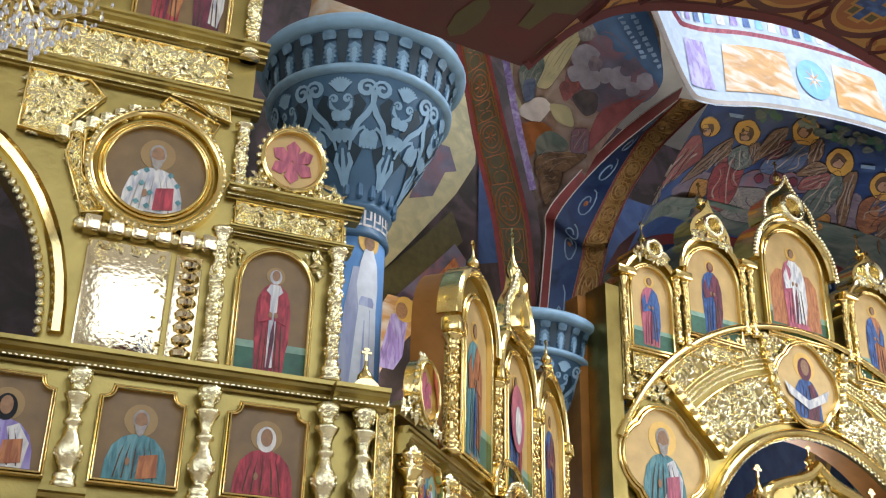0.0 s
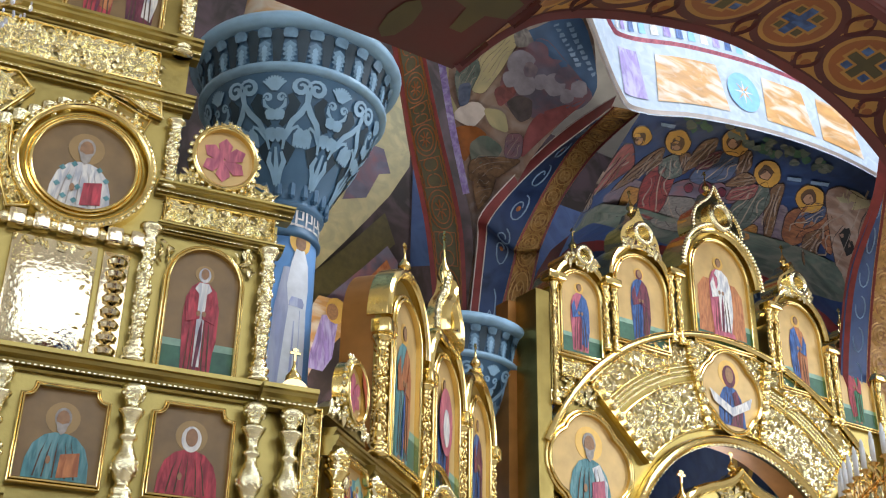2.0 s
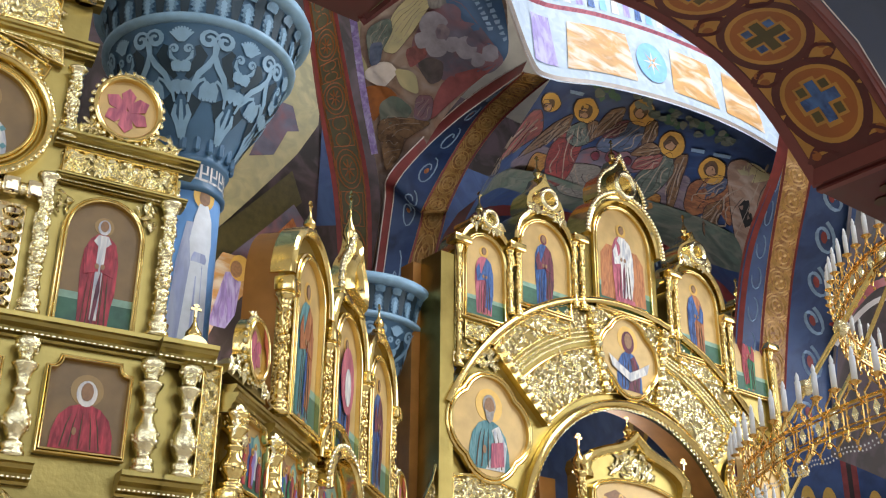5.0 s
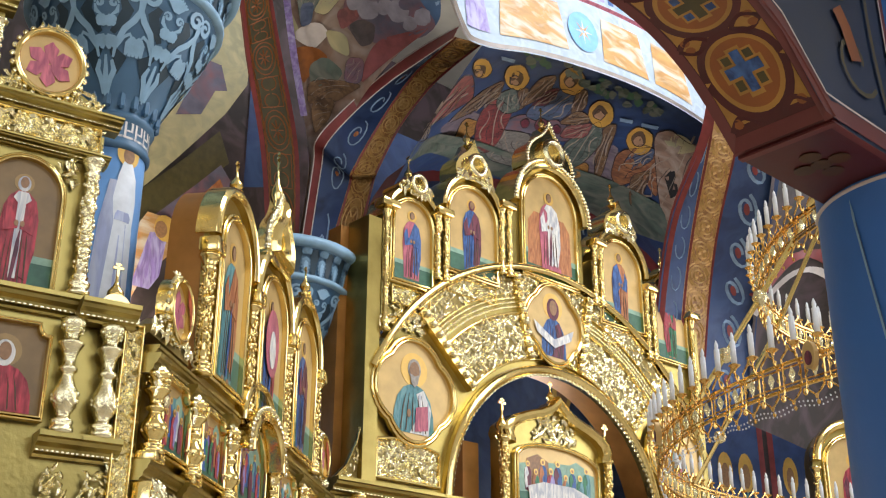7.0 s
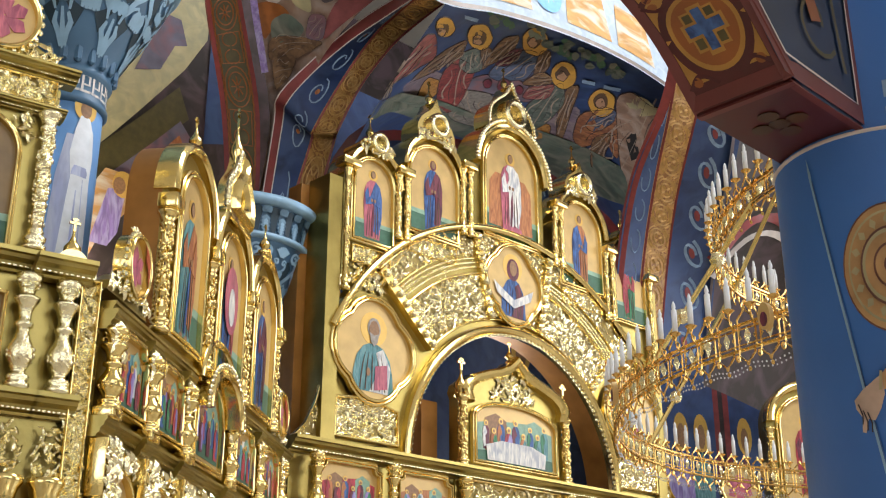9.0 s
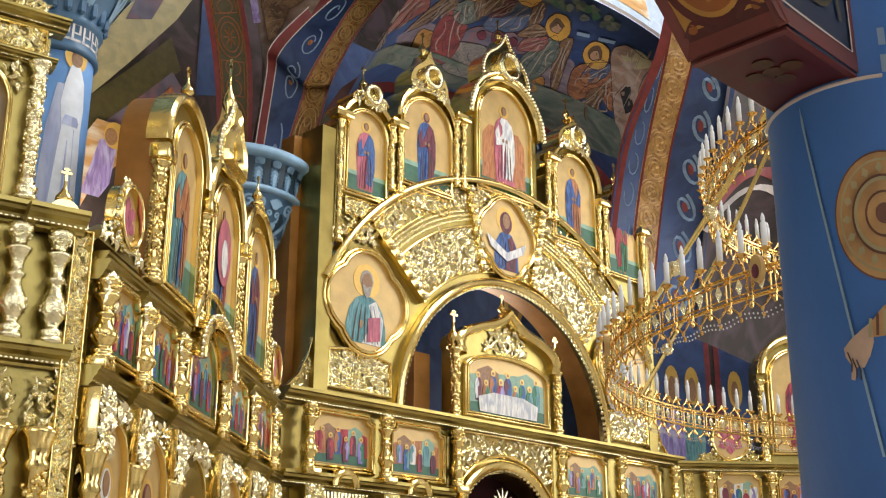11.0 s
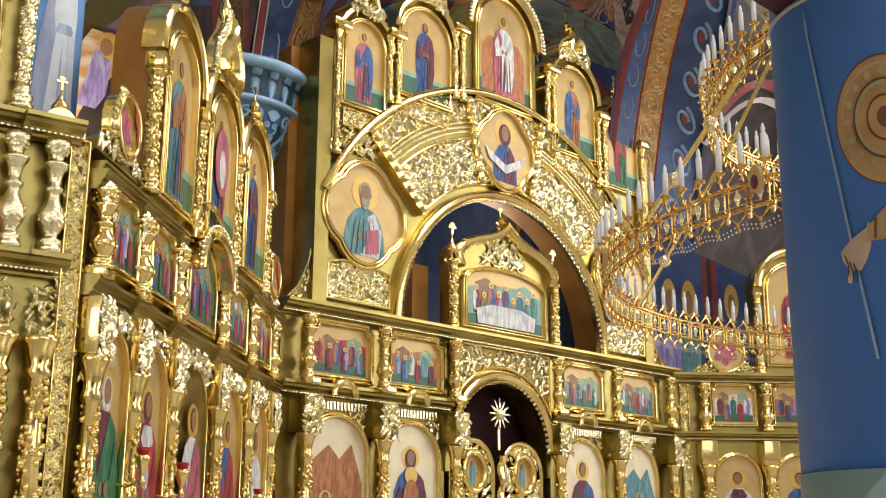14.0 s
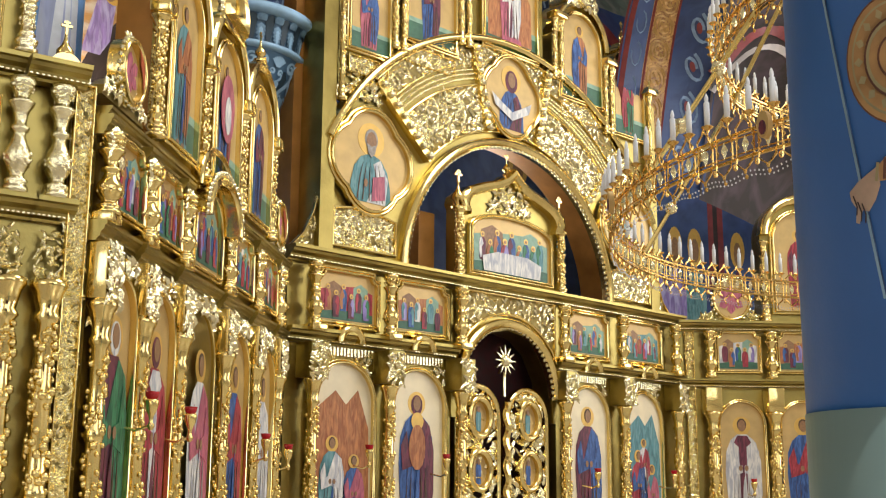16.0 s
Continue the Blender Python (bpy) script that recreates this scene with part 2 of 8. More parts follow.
def grow(pts, d):
    """The outline moved outwards by d."""
    out, n = [], len(pts)
    area = sum(pts[k][0] * pts[(k + 1) % n][1] - pts[(k + 1) % n][0] * pts[k][1] for k in range(n))
    s = 1 if area > 0 else -1
    for k in range(n):
        p, q, r = Vector(pts[k - 1]), Vector(pts[k]), Vector(pts[(k + 1) % n])
        a, b = (q - p), (r - q)
        a = a.normalized() if a.length > 1e-9 else b.normalized()
        b = b.normalized() if b.length > 1e-9 else a
        m = Vector((a.y + b.y, -a.x - b.x))
        m = m.normalized() if m.length > 1e-6 else Vector((a.y, -a.x))
        c = max(0.5, m.dot(Vector((a.y, -a.x))))
        out.append((q.x + s * d * m.x / c, q.y + s * d * m.y / c))
    return out


def arched(cx, w, z0, z1, n=14, rise=None):
    """A rectangle with a round head."""
    h = w / 2 if rise is None else rise
    pts = [(cx - w / 2, z0), (cx + w / 2, z0)]
    for k in range(n + 1):
        a = math.pi * k / n
        pts.append((cx + w / 2 * math.cos(a), z1 - h + h * math.sin(a)))
    return pts


def notched(cx, w, z0, z1, c=0.08):
    """A rectangle with scooped upper corners."""
    x0, x1 = cx - w / 2, cx + w / 2
    pts = [(x0, z0), (x1, z0)]
    for k in range(6):
        a = math.pi / 2 * k / 5
        pts.append((x1 - c * math.sin(a), z1 - c * math.cos(a)))
    for k in range(6):
        a = math.pi / 2 * k / 5
        pts.append((x0 + c * math.cos(a), z1 - c * math.sin(a)))
    return pts


def disc(cx, cz, r, n=28, rz=None):
    return [(cx + r * math.cos(2 * math.pi * k / n), cz + (rz or r) * math.sin(2 * math.pi * k / n)) for k in range(n)]


def foil(cx, cz, r, lobes=4, n=48, depth=0.14):
    return [(cx + r * (1 + depth * (abs(math.cos(lobes / 2 * a)) - 0.6)) * math.cos(a), cz + r * (1 + depth * (abs(math.cos(lobes / 2 * a)) - 0.6)) * math.sin(a)) for a in (2 * math.pi * k / n for k in range(n))]


def ogee(cx, w, z0, z1):
    """A keel-arched gable: from the left foot over the point to the right foot."""
    h = z1 - z0
    half = [(0.5, 0), (0.52, 0.12), (0.5, 0.28), (0.43, 0.43), (0.31, 0.56), (0.19, 0.66), (0.1, 0.77), (0.045, 0.88), (0.0, 1.0)]
    pts = [(cx + w * x, z0 + h * z) for x, z in half]
    return pts + [(cx - w * x, z0 + h * z) for x, z in half[-2::-1]]


def tube(bm, path, r, seg=6):
    rings = []
    for k, p in enumerate(path):
        p = Vector(p)
        d = Vector(path[min(k + 1, len(path) - 1)]) - Vector(path[max(k - 1, 0)])
        d = d.normalized() if d.length > 1e-9 else Vector((0, 0, 1))
        u = d.orthogonal().normalized() if abs(d.z) < 0.95 else Vector((1, 0, 0))
        v = d.cross(u).normalized()
        u = v.cross(d)
        rr = r[k] if isinstance(r, (list, tuple)) else r
        rings.append([bm.verts.new(p + rr * (math.cos(2 * math.pi * j / seg) * u + math.sin(2 * math.pi * j / seg) * v)) for j in range(seg)])
    for a, b in zip(rings, rings[1:]):
        best = min(range(seg), key=lambda s: (b[s].co - a[0].co).length)
        for j in range(seg):
            bm.faces.new((a[j], a[(j + 1) % seg], b[(j + 1 + best) % seg], b[(j + best) % seg]))
    bm.faces.new(rings[0][::-1])
    bm.faces.new(rings[-1])
    return bm


def ball(bm, c, r, seg=8, rows=5, sz=1.0):
    return lathe(bm, [(max(1e-4, r * math.sin(math.pi * k / rows)), -sz * r * math.cos(math.pi * k / rows)) for k in range(rows + 1)], seg, c)


def leaves(bm, inside, x0, x1, z0, z1, y, count, size, rnd):
    """Carved foliage: curled leaves and knobs scattered where inside(x, z) holds, proud of the plane y towards -y."""
    for _ in range(count):
        x, z = rnd.uniform(x0, x1), rnd.uniform(z0, z1)
        if not inside(x, z):
            continue
        a, s = rnd.uniform(0, 6.283), size * rnd.uniform(0.6, 1.3)
        c, d = math.cos(a), math.sin(a)
        hgt, curl = s * rnd.uniform(0.35, 0.7), rnd.uniform(-0.5, 0.5)
        pts = [(-1, 0, 0), (-0.35, -0.42, 0.35), (-0.35, 0.42, 0.35), (-0.3, 0, 1), (0.45, -0.34 + curl, 0.3), (0.45, 0.34 + curl, 0.3), (0.4, curl, 0.9), (1.0, curl * 2, 0.05)]
        v = [bm.verts.new((x + s * (p * c - q * d), y - hgt * h, z + s * (p * d + q * c))) for p, q, h in pts]
        for f in ((0, 1, 3), (0, 3, 2), (1, 4, 6, 3), (3, 6, 5, 2), (4, 7, 6), (6, 7, 5)):
            bm.faces.new([v[i] for i in f])
    return bm


def beads(bm, path, r, y):
    for x, z in path:
        ball(bm, (x, y, z), r, 6, 4)
    return bm


def along(pts, step):
    """Points at even steps on a line through pts."""
    out, rest = [], 0.0
    for (x0, z0), (x1, z1) in zip(pts, pts[1:]):
        n = math.hypot(x1 - x0, z1 - z0)
        while rest < n:
            out.append((x0 + (x1 - x0) * rest / n, z0 + (z1 - z0) * rest / n))
            rest += step
        rest -= n
    return out


# ---- kinds of parts for the gilded screens ----
def flat(name, pts, y, mat, parent, label=""):
    """A thin painted shape lying on a panel."""
    return part(name, prism(bmesh.new(), pts, y - 0.003, y), mat, parent, label)


ROBE = [(-0.30, 0.0), (0.30, 0.0), (0.33, 0.25), (0.36, 0.5), (0.34, 0.66), (0.24, 0.76), (0.10, 0.81), (-0.10, 0.81), (-0.24, 0.76), (-0.34, 0.66), (-0.37, 0.48), (-0.33, 0.22)]
MANTLE = [(0.04, 0.10), (0.26, 0.06), (0.37, 0.30), (0.37, 0.58), (0.28, 0.74), (0.10, 0.80), (0.0, 0.70), (-0.12, 0.56), (0.08, 0.44)]
STOLE = [(-0.07, 0.06), (0.07, 0.06), (0.08, 0.70), (0.18, 0.74), (0.10, 0.80), (-0.10, 0.80), (-0.18, 0.74), (-0.08, 0.70)]
BUST = [(-0.52, 0.0), (0.52, 0.0), (0.50, 0.22), (0.42, 0.40), (0.26, 0.52), (0.10, 0.56), (-0.10, 0.56), (-0.26, 0.52), (-0.42, 0.40), (-0.50, 0.22)]
BUSTFOLD = [(-0.10, 0.0), (0.38, 0.0), (0.44, 0.30), (0.24, 0.52), (0.06, 0.46), (0.16, 0.26)]


ICON = {"ground": ICONGOLD, "halo": HALO}


def scaled(pts, cx, z, w, h, flip=1):
    return [(cx + flip * x * w, z + y * h) for x, y in pts]


def standing(panel, cx, z0, h, y, robe, mantle=None, stole=None, halo=True, hood=None, flip=1, wide=0.43):
    w = h * wide
    flat("robe", scaled(ROBE, cx, z0, w, h), y - 0.004, robe, panel)
    if mantle:
        flat("mantle", scaled(MANTLE, cx, z0, w, h, flip), y - 0.008, mantle, panel)
    if stole:
        flat("stole", scaled(STOLE, cx, z0, w, h), y - 0.012, stole, panel)
    hz = z0 + 0.885 * h
    if halo:
        flat("halo", disc(cx, hz, 0.08 * h, 20), y - 0.0015, ICON["halo"], panel)
    if hood:
        flat("hood", disc(cx, hz - 0.01 * h, 0.052 * h, 14, 0.068 * h), y - 0.006, hood, panel)
    flat("head", disc(cx, hz, 0.034 * h, 12, 0.05 * h), y - 0.010, FLESH, panel)
    if not hood:
        flat("hair", disc(cx, hz + 0.01 * h, 0.042 * h, 14, 0.054 * h), y - 0.007, HAIR, panel)
    for q in (-.24, -.14, .12, .23):
        flat("fold", scaled([(q - .012, .02), (q + .012, .02), (q * .9 + .012, .3), (q * .8, .46), (q * .85 - .012, .3)], cx, z0, w, h), y - 0.0128, GREY if robe is WHITE else HAIR, panel)
    flat("fold", scaled([(-0.06, 0.02), (0.0, 0.02), (0.06, 0.3), (0.04, 0.5), (-0.02, 0.36)], cx, z0, w, h), y - 0.016, MAROON if robe in (RED, PINK) else BLUE if robe in (TEAL,) else robe, panel)
    for s in (-1, 1):
        flat("palm", disc(cx + s * 0.06 * w, z0 + 0.52 * h, 0.018 * h, 8, 0.026 * h), y - 0.019, FLESH, panel)
        flat("foot", disc(cx + s * 0.12 * w, z0 + 0.005 * h, 0.03 * h, 8, 0.016 * h), y - 0.006, FLESH, panel)
        flat("sleeve", scaled([(0.02, 0.48), (0.30, 0.44), (0.34, 0.60), (0.22, 0.70), (0.16, 0.56), (0.02, 0.54)], cx, z0, w, h, s), y - 0.014, mantle or robe, panel)


def bust(panel, cx, z0, h, y, robe, fold=None, book=None, hood=None, w=None):
    w = w or h * 0.62
    flat("robe", scaled(BUST, cx, z0, w, h), y - 0.004, robe, panel)
    if fold:
        flat("mantle", scaled(BUSTFOLD, cx, z0, w, h), y - 0.008, fold, panel)
    flat("halo", disc(cx, z0 + 0.74 * h, 0.20 * h, 22), y - 0.0015, ICON["halo"], panel)
    if hood:
        flat("hood", disc(cx, z0 + 0.70 * h, 0.125 * h, 16, 0.165 * h), y - 0.006, hood, panel)
    else:
        flat("hair", disc(cx, z0 + 0.745 * h, 0.098 * h, 16, 0.125 * h), y - 0.007, GREY, panel)
        flat("beard", [(cx - 0.072 * h, z0 + 0.69 * h), (cx - 0.05 * h, z0 + 0.58 * h), (cx, z0 + 0.53 * h), (cx + 0.05 * h, z0 + 0.58 * h), (cx + 0.072 * h, z0 + 0.69 * h), (cx, z0 + 0.66 * h)][::-1], y - 0.014, GREY, panel)
    flat("palm", disc(cx - 0.14 * w, z0 + 0.22 * h, 0.028 * h, 8, 0.05 * h), y - 0.018, FLESH, panel)
    for q in (-.34, -.2, -.04, .16, .3):
        flat("fold", scaled([(q - .012, .02), (q + .012, .02), (q * .8 + .01, .3), (q * .6, .46), (q * .8 - .012, .3)], cx, z0, w, h), y - 0.0105, GREY if robe is WHITE else HAIR, panel)
    flat("head", disc(cx, z0 + 0.72 * h, 0.075 * h, 14, 0.115 * h), y - 0.012, FLESH, panel)
    if book:
        flat("book", [(cx + 0.02 * w, z0 + 0.02 * h), (cx + 0.36 * w, z0 + 0.06 * h), (cx + 0.34 * w, z0 + 0.34 * h), (cx + 0.04 * w, z0 + 0.30 * h)], y - 0.016, book, panel)


def gathering(panel, cx, z0, w, h, y, rnd, back, count=7, table=None):
    """A crowded feast scene: backdrop, figures in two rows, small halos."""
    flat("backdrop", [(cx - w / 2, z0), (cx + w / 2, z0), (cx + w / 2, z0 + h * 0.72), (cx + w * 0.2, z0 + h * 0.86), (cx - w * 0.25, z0 + h * 0.8), (cx - w / 2, z0 + h * 0.7)], y - 0.002, back, panel)
    robes = [RED, BLUE, TEAL, MAROON, GREENROBE, ORANGE, PURPLE, WHITE]
    flat("painted_ground", [(cx - w / 2, z0), (cx + w / 2, z0), (cx + w / 2, z0 + h * 0.2), (cx + w * 0.1, z0 + h * 0.26), (cx - w / 2, z0 + h * 0.18)], y - 0.004, GREENLAND, panel)
    for s in (-1, 1):
        flat("painted_house", [(cx + s * w * .26 - w * .14, z0 + h * .2), (cx + s * w * .26 + w * .14, z0 + h * .2), (cx + s * w * .26 + w * .14, z0 + h * .82), (cx + s * w * .26, z0 + h * .94), (cx + s * w * .26 - w * .14, z0 + h * .82)], y - 0.003, PALEGREEN if s > 0 else FLESH, panel)
    for k in range(count):
        fx = cx + w * ((k + 0.5) / count - 0.5) * 0.88
        fz = z0 + h * (0.06 if k % 2 else 0.22)
        fh = h * rnd.uniform(0.54, 0.68)
        yy = y - 0.006 - (0.006 if k % 2 else 0)
        flat("robe", scaled(ROBE, fx, fz, fh * 0.46, fh), yy, robes[rnd.randrange(8)], panel)
        flat("mantle", scaled(MANTLE, fx, fz, fh * 0.44, fh, 1 if k % 2 else -1), yy - .0008, robes[rnd.randrange(8)], panel)
        flat("halo", disc(fx, fz + 0.9 * fh, 0.10 * fh, 12), yy - 0.001, HALO, panel)
        flat("head", disc(fx, fz + 0.89 * fh, 0.055 * fh, 8), yy - 0.003, FLESH, panel)
    if table:
        flat("table", [(cx - w * 0.38, z0 + h * 0.02), (cx + w * 0.38, z0 + h * 0.02), (cx + w * 0.40, z0 + h * 0.3), (cx + w * 0.2, z0 + h * 0.42), (cx - w * 0.2, z0 + h * 0.42), (cx - w * 0.40, z0 + h * 0.3)], y - 0.02, table, panel)


def icon(parent, pts, y, label, frame_w=0.05, ground=None):
    """An icon panel with its gilt frame; returns the panel."""
    panel = part("icon_panel", prism(bmesh.new(), pts, y, y + 0.03), ICON["ground"], parent, label)
    bm = ring(bmesh.new(), grow(pts, frame_w * 0.45), pts, y - 0.045, y + 0.01)
    ring(bm, grow(pts, frame_w), grow(pts, frame_w * 0.5), y - 0.03, y + 0.02)
    part("icon_frame", bm, GOLD, panel)
    if ground:
        xs, z0 = [p[0] for p in pts], min(p[1] for p in pts)
        hgt = (max(p[1] for p in pts) - z0) * ground
        flat("green_ground", [(min(xs), z0), (max(xs), z0), (max(xs), z0 + hgt), (min(xs), z0 + hgt)], y - 0.001, GREENLAND, panel)
        flat("pale_ground", [(min(xs), z0 + hgt), (max(xs), z0 + hgt), (max(xs), z0 + hgt * 1.25), (min(xs), z0 + hgt * 1.25)], y - 0.001, PALEGREEN, panel)
    return panel


_columns = {}


def column(parent, x, y, z0, z1, r, kind="baluster", mat=None):
    """A turned gilt column; kinds: baluster (vase-shaped) or shaft (carved slender)."""
    key = (round(z1 - z0, 3), r, kind, mat)
    if key not in _columns:
        h = z1 - z0
        if kind == "baluster":
            prof = [(1.25, 0), (1.25, .05), (1.0, .06), (1.15, .09), (1.15, .11), (.8, .13), (.7, .16), (1.0, .2), (1.28, .26), (1.34, .31), (1.2, .37), (.85, .43), (.62, .49), (.6, .52), (.95, .54), (.95, .57), (.62, .59), (.66, .66), (.9, .72), (1.3, .77), (1.35, .79), (.75, .81), (.7, .84), (1.0, .9), (1.3, .95), (1.35, 1.0)]
        else:
            prof = [(1.5, 0), (1.5, .03), (1.05, .04), (1.4, .07), (1.45, .09), (.9, .11), (1.1, .13), (.85, .15), (.8, .3), (.95, .31), (.95, .33), (.8, .34), (.75, .6), (.92, .61), (.92, .63), (.75, .64), (.7, .86), (1.1, .88), (.8, .9), (1.2, .96), (1.5, .98), (1.5, 1.0)]
        bm = lathe(bmesh.new(), [(r * a, h * b) for a, b in prof], 14)
        rnd = random.Random(3)
        if kind == "shaft":
            for k in range(150):
                a, zz = rnd.uniform(0, 6.283), rnd.uniform(.15, .86) * h
                ball(bm, (0.8 * r * math.cos(a), 0.8 * r * math.sin(a), zz), r * rnd.uniform(.18, .46), 5, 3)
        else:
            for k in range(40):
                a = rnd.uniform(0, 6.283)
                zz, rr = ((rnd.uniform(.22, .36), 1.2) if k % 2 else (rnd.uniform(.86, .97), 1.1))
                ball(bm, (rr * r * math.cos(a), rr * r * math.sin(a), zz * h), r * rnd.uniform(.16, .3), 5, 3)
        ob = part("column", bm, mat or GOLD, parent, smooth=True)
        _columns[key] = ob.data
        ob.matrix_basis = pose(x, y, z0)
        return ob
    return shared("column", _columns[key], parent, pose(x, y, z0))


def cornice(parent, x0, x1, z, h=0.16, y=0.0, deep=0.16, teeth=0.05, label=""):
    """A moulded gilt cornice with a row of small drops under it."""
    prof = [(0, 0), (-deep * .25, 0), (-deep * .3, .12), (-deep * .5, .2), (-deep * .55, .4), (-deep * .8, .55), (-deep * .85, .72), (-deep, .78), (-deep, 1), (0.06, 1), (0.06, 0)]
    bm = bmesh.new()
    a = [bm.verts.new((x0, y + p, z + q * h)) for p, q in prof]
    b = [bm.verts.new((x1, y + p, z + q * h)) for p, q in prof]
    n = len(prof)
    for k in range(n):
        bm.faces.new((a[k], a[(k + 1) % n], b[(k + 1) % n], b[k]))
    bm.faces.new(a[::-1])
    bm.faces.new(b)
    ob = part("cornice", bm, SATIN, parent, label)
    bm = bmesh.new()
    k = 0
    while x0 + teeth * (k + 0.5) < x1:
        x = x0 + teeth * (k + 0.5)
        box(bm, x - teeth * .28, x + teeth * .28, y - deep * .52, y - deep * .3, z + h * .22, z + h * .5)
        k += 1
    tagged(part("dentil_row", bm, CARVED, ob), kind="stuff")
    return ob


def finial(parent, x, y, z, h, r, cross=True):
    bm = lathe(bmesh.new(), [(r, 0), (r * 1.05, .05 * h), (r * .5, .1 * h), (r * .6, .16 * h), (r * 1.1, .26 * h), (r * 1.05, .34 * h), (r * .5, .46 * h), (r * .22, .58 * h), (r * .15, .7 * h), (r * .1, .72 * h)], 12, (x, y, z))
    if cross:
        t = r * .16
        box(bm, x - t, x + t, y - t, y + t, z + .7 * h, z + h)
        box(bm, x - r * .7, x + r * .7, y - t, y + t, z + .86 * h, z + .86 * h + 2 * t)
        box(bm, x - r * .4, x + r * .4, y - t, y + t, z + .94 * h, z + .94 * h + 1.6 * t)
    return part("finial", bm, GOLD, parent)


def carved_panel(parent, pts, y, count, size, seed, label="", gap=0.03):
    """A ground with carved foliage inside an outline, in a thin frame."""
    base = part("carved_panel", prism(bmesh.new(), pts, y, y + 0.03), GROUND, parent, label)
    inner = grow(pts, -gap)
    part("frame", ring(bmesh.new(), pts, inner, y - 0.035, y + 0.005), GOLD, base)

    def inside(px, pz):
        c, n = False, len(inner)
        for k in range(n):
            (xa, za), (xb, zb) = inner[k], inner[k - 1]
            if (za > pz) != (zb > pz) and px < (xb - xa) * (pz - za) / (zb - za) + xa:
                c = not c
        return c
    xs, zs = [p[0] for p in inner], [p[1] for p in inner]
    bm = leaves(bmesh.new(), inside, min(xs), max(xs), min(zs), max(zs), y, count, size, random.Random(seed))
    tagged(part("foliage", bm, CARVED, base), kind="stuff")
    return base


def sconce(name_parent_pose, label="red glass oil lamp on a gilt bracket before the icons"):
    lamp = thing("icon_lamp", name_parent_pose, label, "lamp", "icon lamps")
    part("bracket", lathe(bmesh.new(), [(.012, -.22), (.028, -.19), (.012, -.165), (.018, -.13), (.04, -.08), (.048, -.035), (.042, -.02), (.012, -.014)], 12), GOLD, lamp, smooth=True)
    part("arm", tube(bmesh.new(), [(0, 0, -.19), (0, .1, -.22), (0, .26, -.19)], .01), GOLD, lamp)
    part("glass", lathe(bmesh.new(), [(.03, -.025), (.042, 0), (.048, .03), (.045, .03), (.034, 0.0)], 14), RUBY, lamp, "ruby red glass cup", smooth=True)
    return lamp


# ---- ground and shell of the church ----
tagged(part("floor", boxed(-9, 27, -11, 19, -0.12, 0.0), STONE), "polished brown stone floor of the church", "floor", kind="structure")


def wall(name, x0, x1, y0, y1, z0, z1, label, mat=PLASTER):
    return tagged(part(name, boxed(x0, x1, y0, y1, z0, z1), mat), label, "wall", kind="structure")


wall("wall_north", -7.3, -7.0, -10, 18, 0, 2.8, "pale plaster wall below a window")
wall("wall_north_upper", -7.3, -7.0, -10, 18, 8.2, 16, "pale plaster wall above a window")
wall("wall_north_pier", -7.3, -7.0, -10, -2, 2.8, 8.2, "pale plaster pier beside a window")
wall("wall_north_end", -7.3, -7.0, 3, 18, 2.8, 8.2, "pale plaster pier beside a window")
wall("wall_west", -7.0, 26, -10.3, -10, 0, 4.6, "pale plaster wall below a window")
wall("wall_west_upper", -7.0, 26, -10.3, -10, 15.0, 16, "pale plaster wall above a window")
wall("wall_west_pier", -7.0, -5.2, -10.3, -10, 4.6, 15.0, "pale plaster pier beside a window")
wall("wall_west_end", 10.0, 26, -10.3, -10, 4.6, 15.0, "pale plaster pier beside a window")
wall("wall_south", 26, 26.3, -10, 18, 0, 4.5, "pale plaster wall below a window")
wall("wall_south_upper", 26, 26.3, -10, 18, 13.4, 16, "pale plaster wall above a window")
wall("wall_south_pier", 26, 26.3, -10, -9, 4.5, 13.4, "pale plaster pier beside a window")
wall("wall_south_end", 26, 26.3, 3, 18, 4.5, 13.4, "pale plaster pier beside a window")
wall("wall_east", -7.0, 26, 18, 18.3, 0, 16, "dark painted wall behind the screens", DARKWALL)
tagged(part("ceiling", boxed(-7.3, 26.3, -10.3, 18.3, 16.0, 16.3), PLASTER), "plain plaster ceiling above the vaults", "ceiling", kind="structure")
# Slab added out of view to keep window light off the arch face.
tagged(part("aisle_shade_slab", boxed(-6.6, 3.2, -3.6, 1.05, 4.2, 4.45), PLASTER), "unseen plaster slab added over the aisle to shade the arch", "gallery", kind="structure")

# ---- main iconostasis: stands on y = 10, x from 7.56 to 14.8 ----
main = thing("main_iconostasis", pose(7.56, 10.0, 0), "tall carved and gilded icon screen with a great open arch", "iconostasis")
XC = 3.57


def M(x):
    return x - 7.56


# lower wall, in bays round the royal doors
for x0, x1 in ((0.0, 2.48), (4.45, 7.25)):
    part("lower_wall", boxed(x0, x1, 0.0, 0.3, 0, 4.05), SATIN, main)
bm = ring(bmesh.new(), [(2.48, 2.4), (2.48, 3.2), (2.48, 4.05), (3.0, 4.05), (3.57, 4.05), (4.1, 4.05), (4.45, 4.05), (4.45, 3.2), (4.45, 2.4)],
          [(2.56, 2.4), (2.62, 2.95), (2.85, 3.3), (3.15, 3.48), (3.5, 3.54), (3.85, 3.48), (4.12, 3.3), (4.33, 2.95), (4.38, 2.4)], -0.02, 0.3, closed=False)
part("portal_wall", bm, SATIN, main)
arc = [(3.47 + 0.86 * math.cos(a), 2.72 + 0.84 * math.sin(a)) for a in (math.pi * k / 40 for k in range(41))]
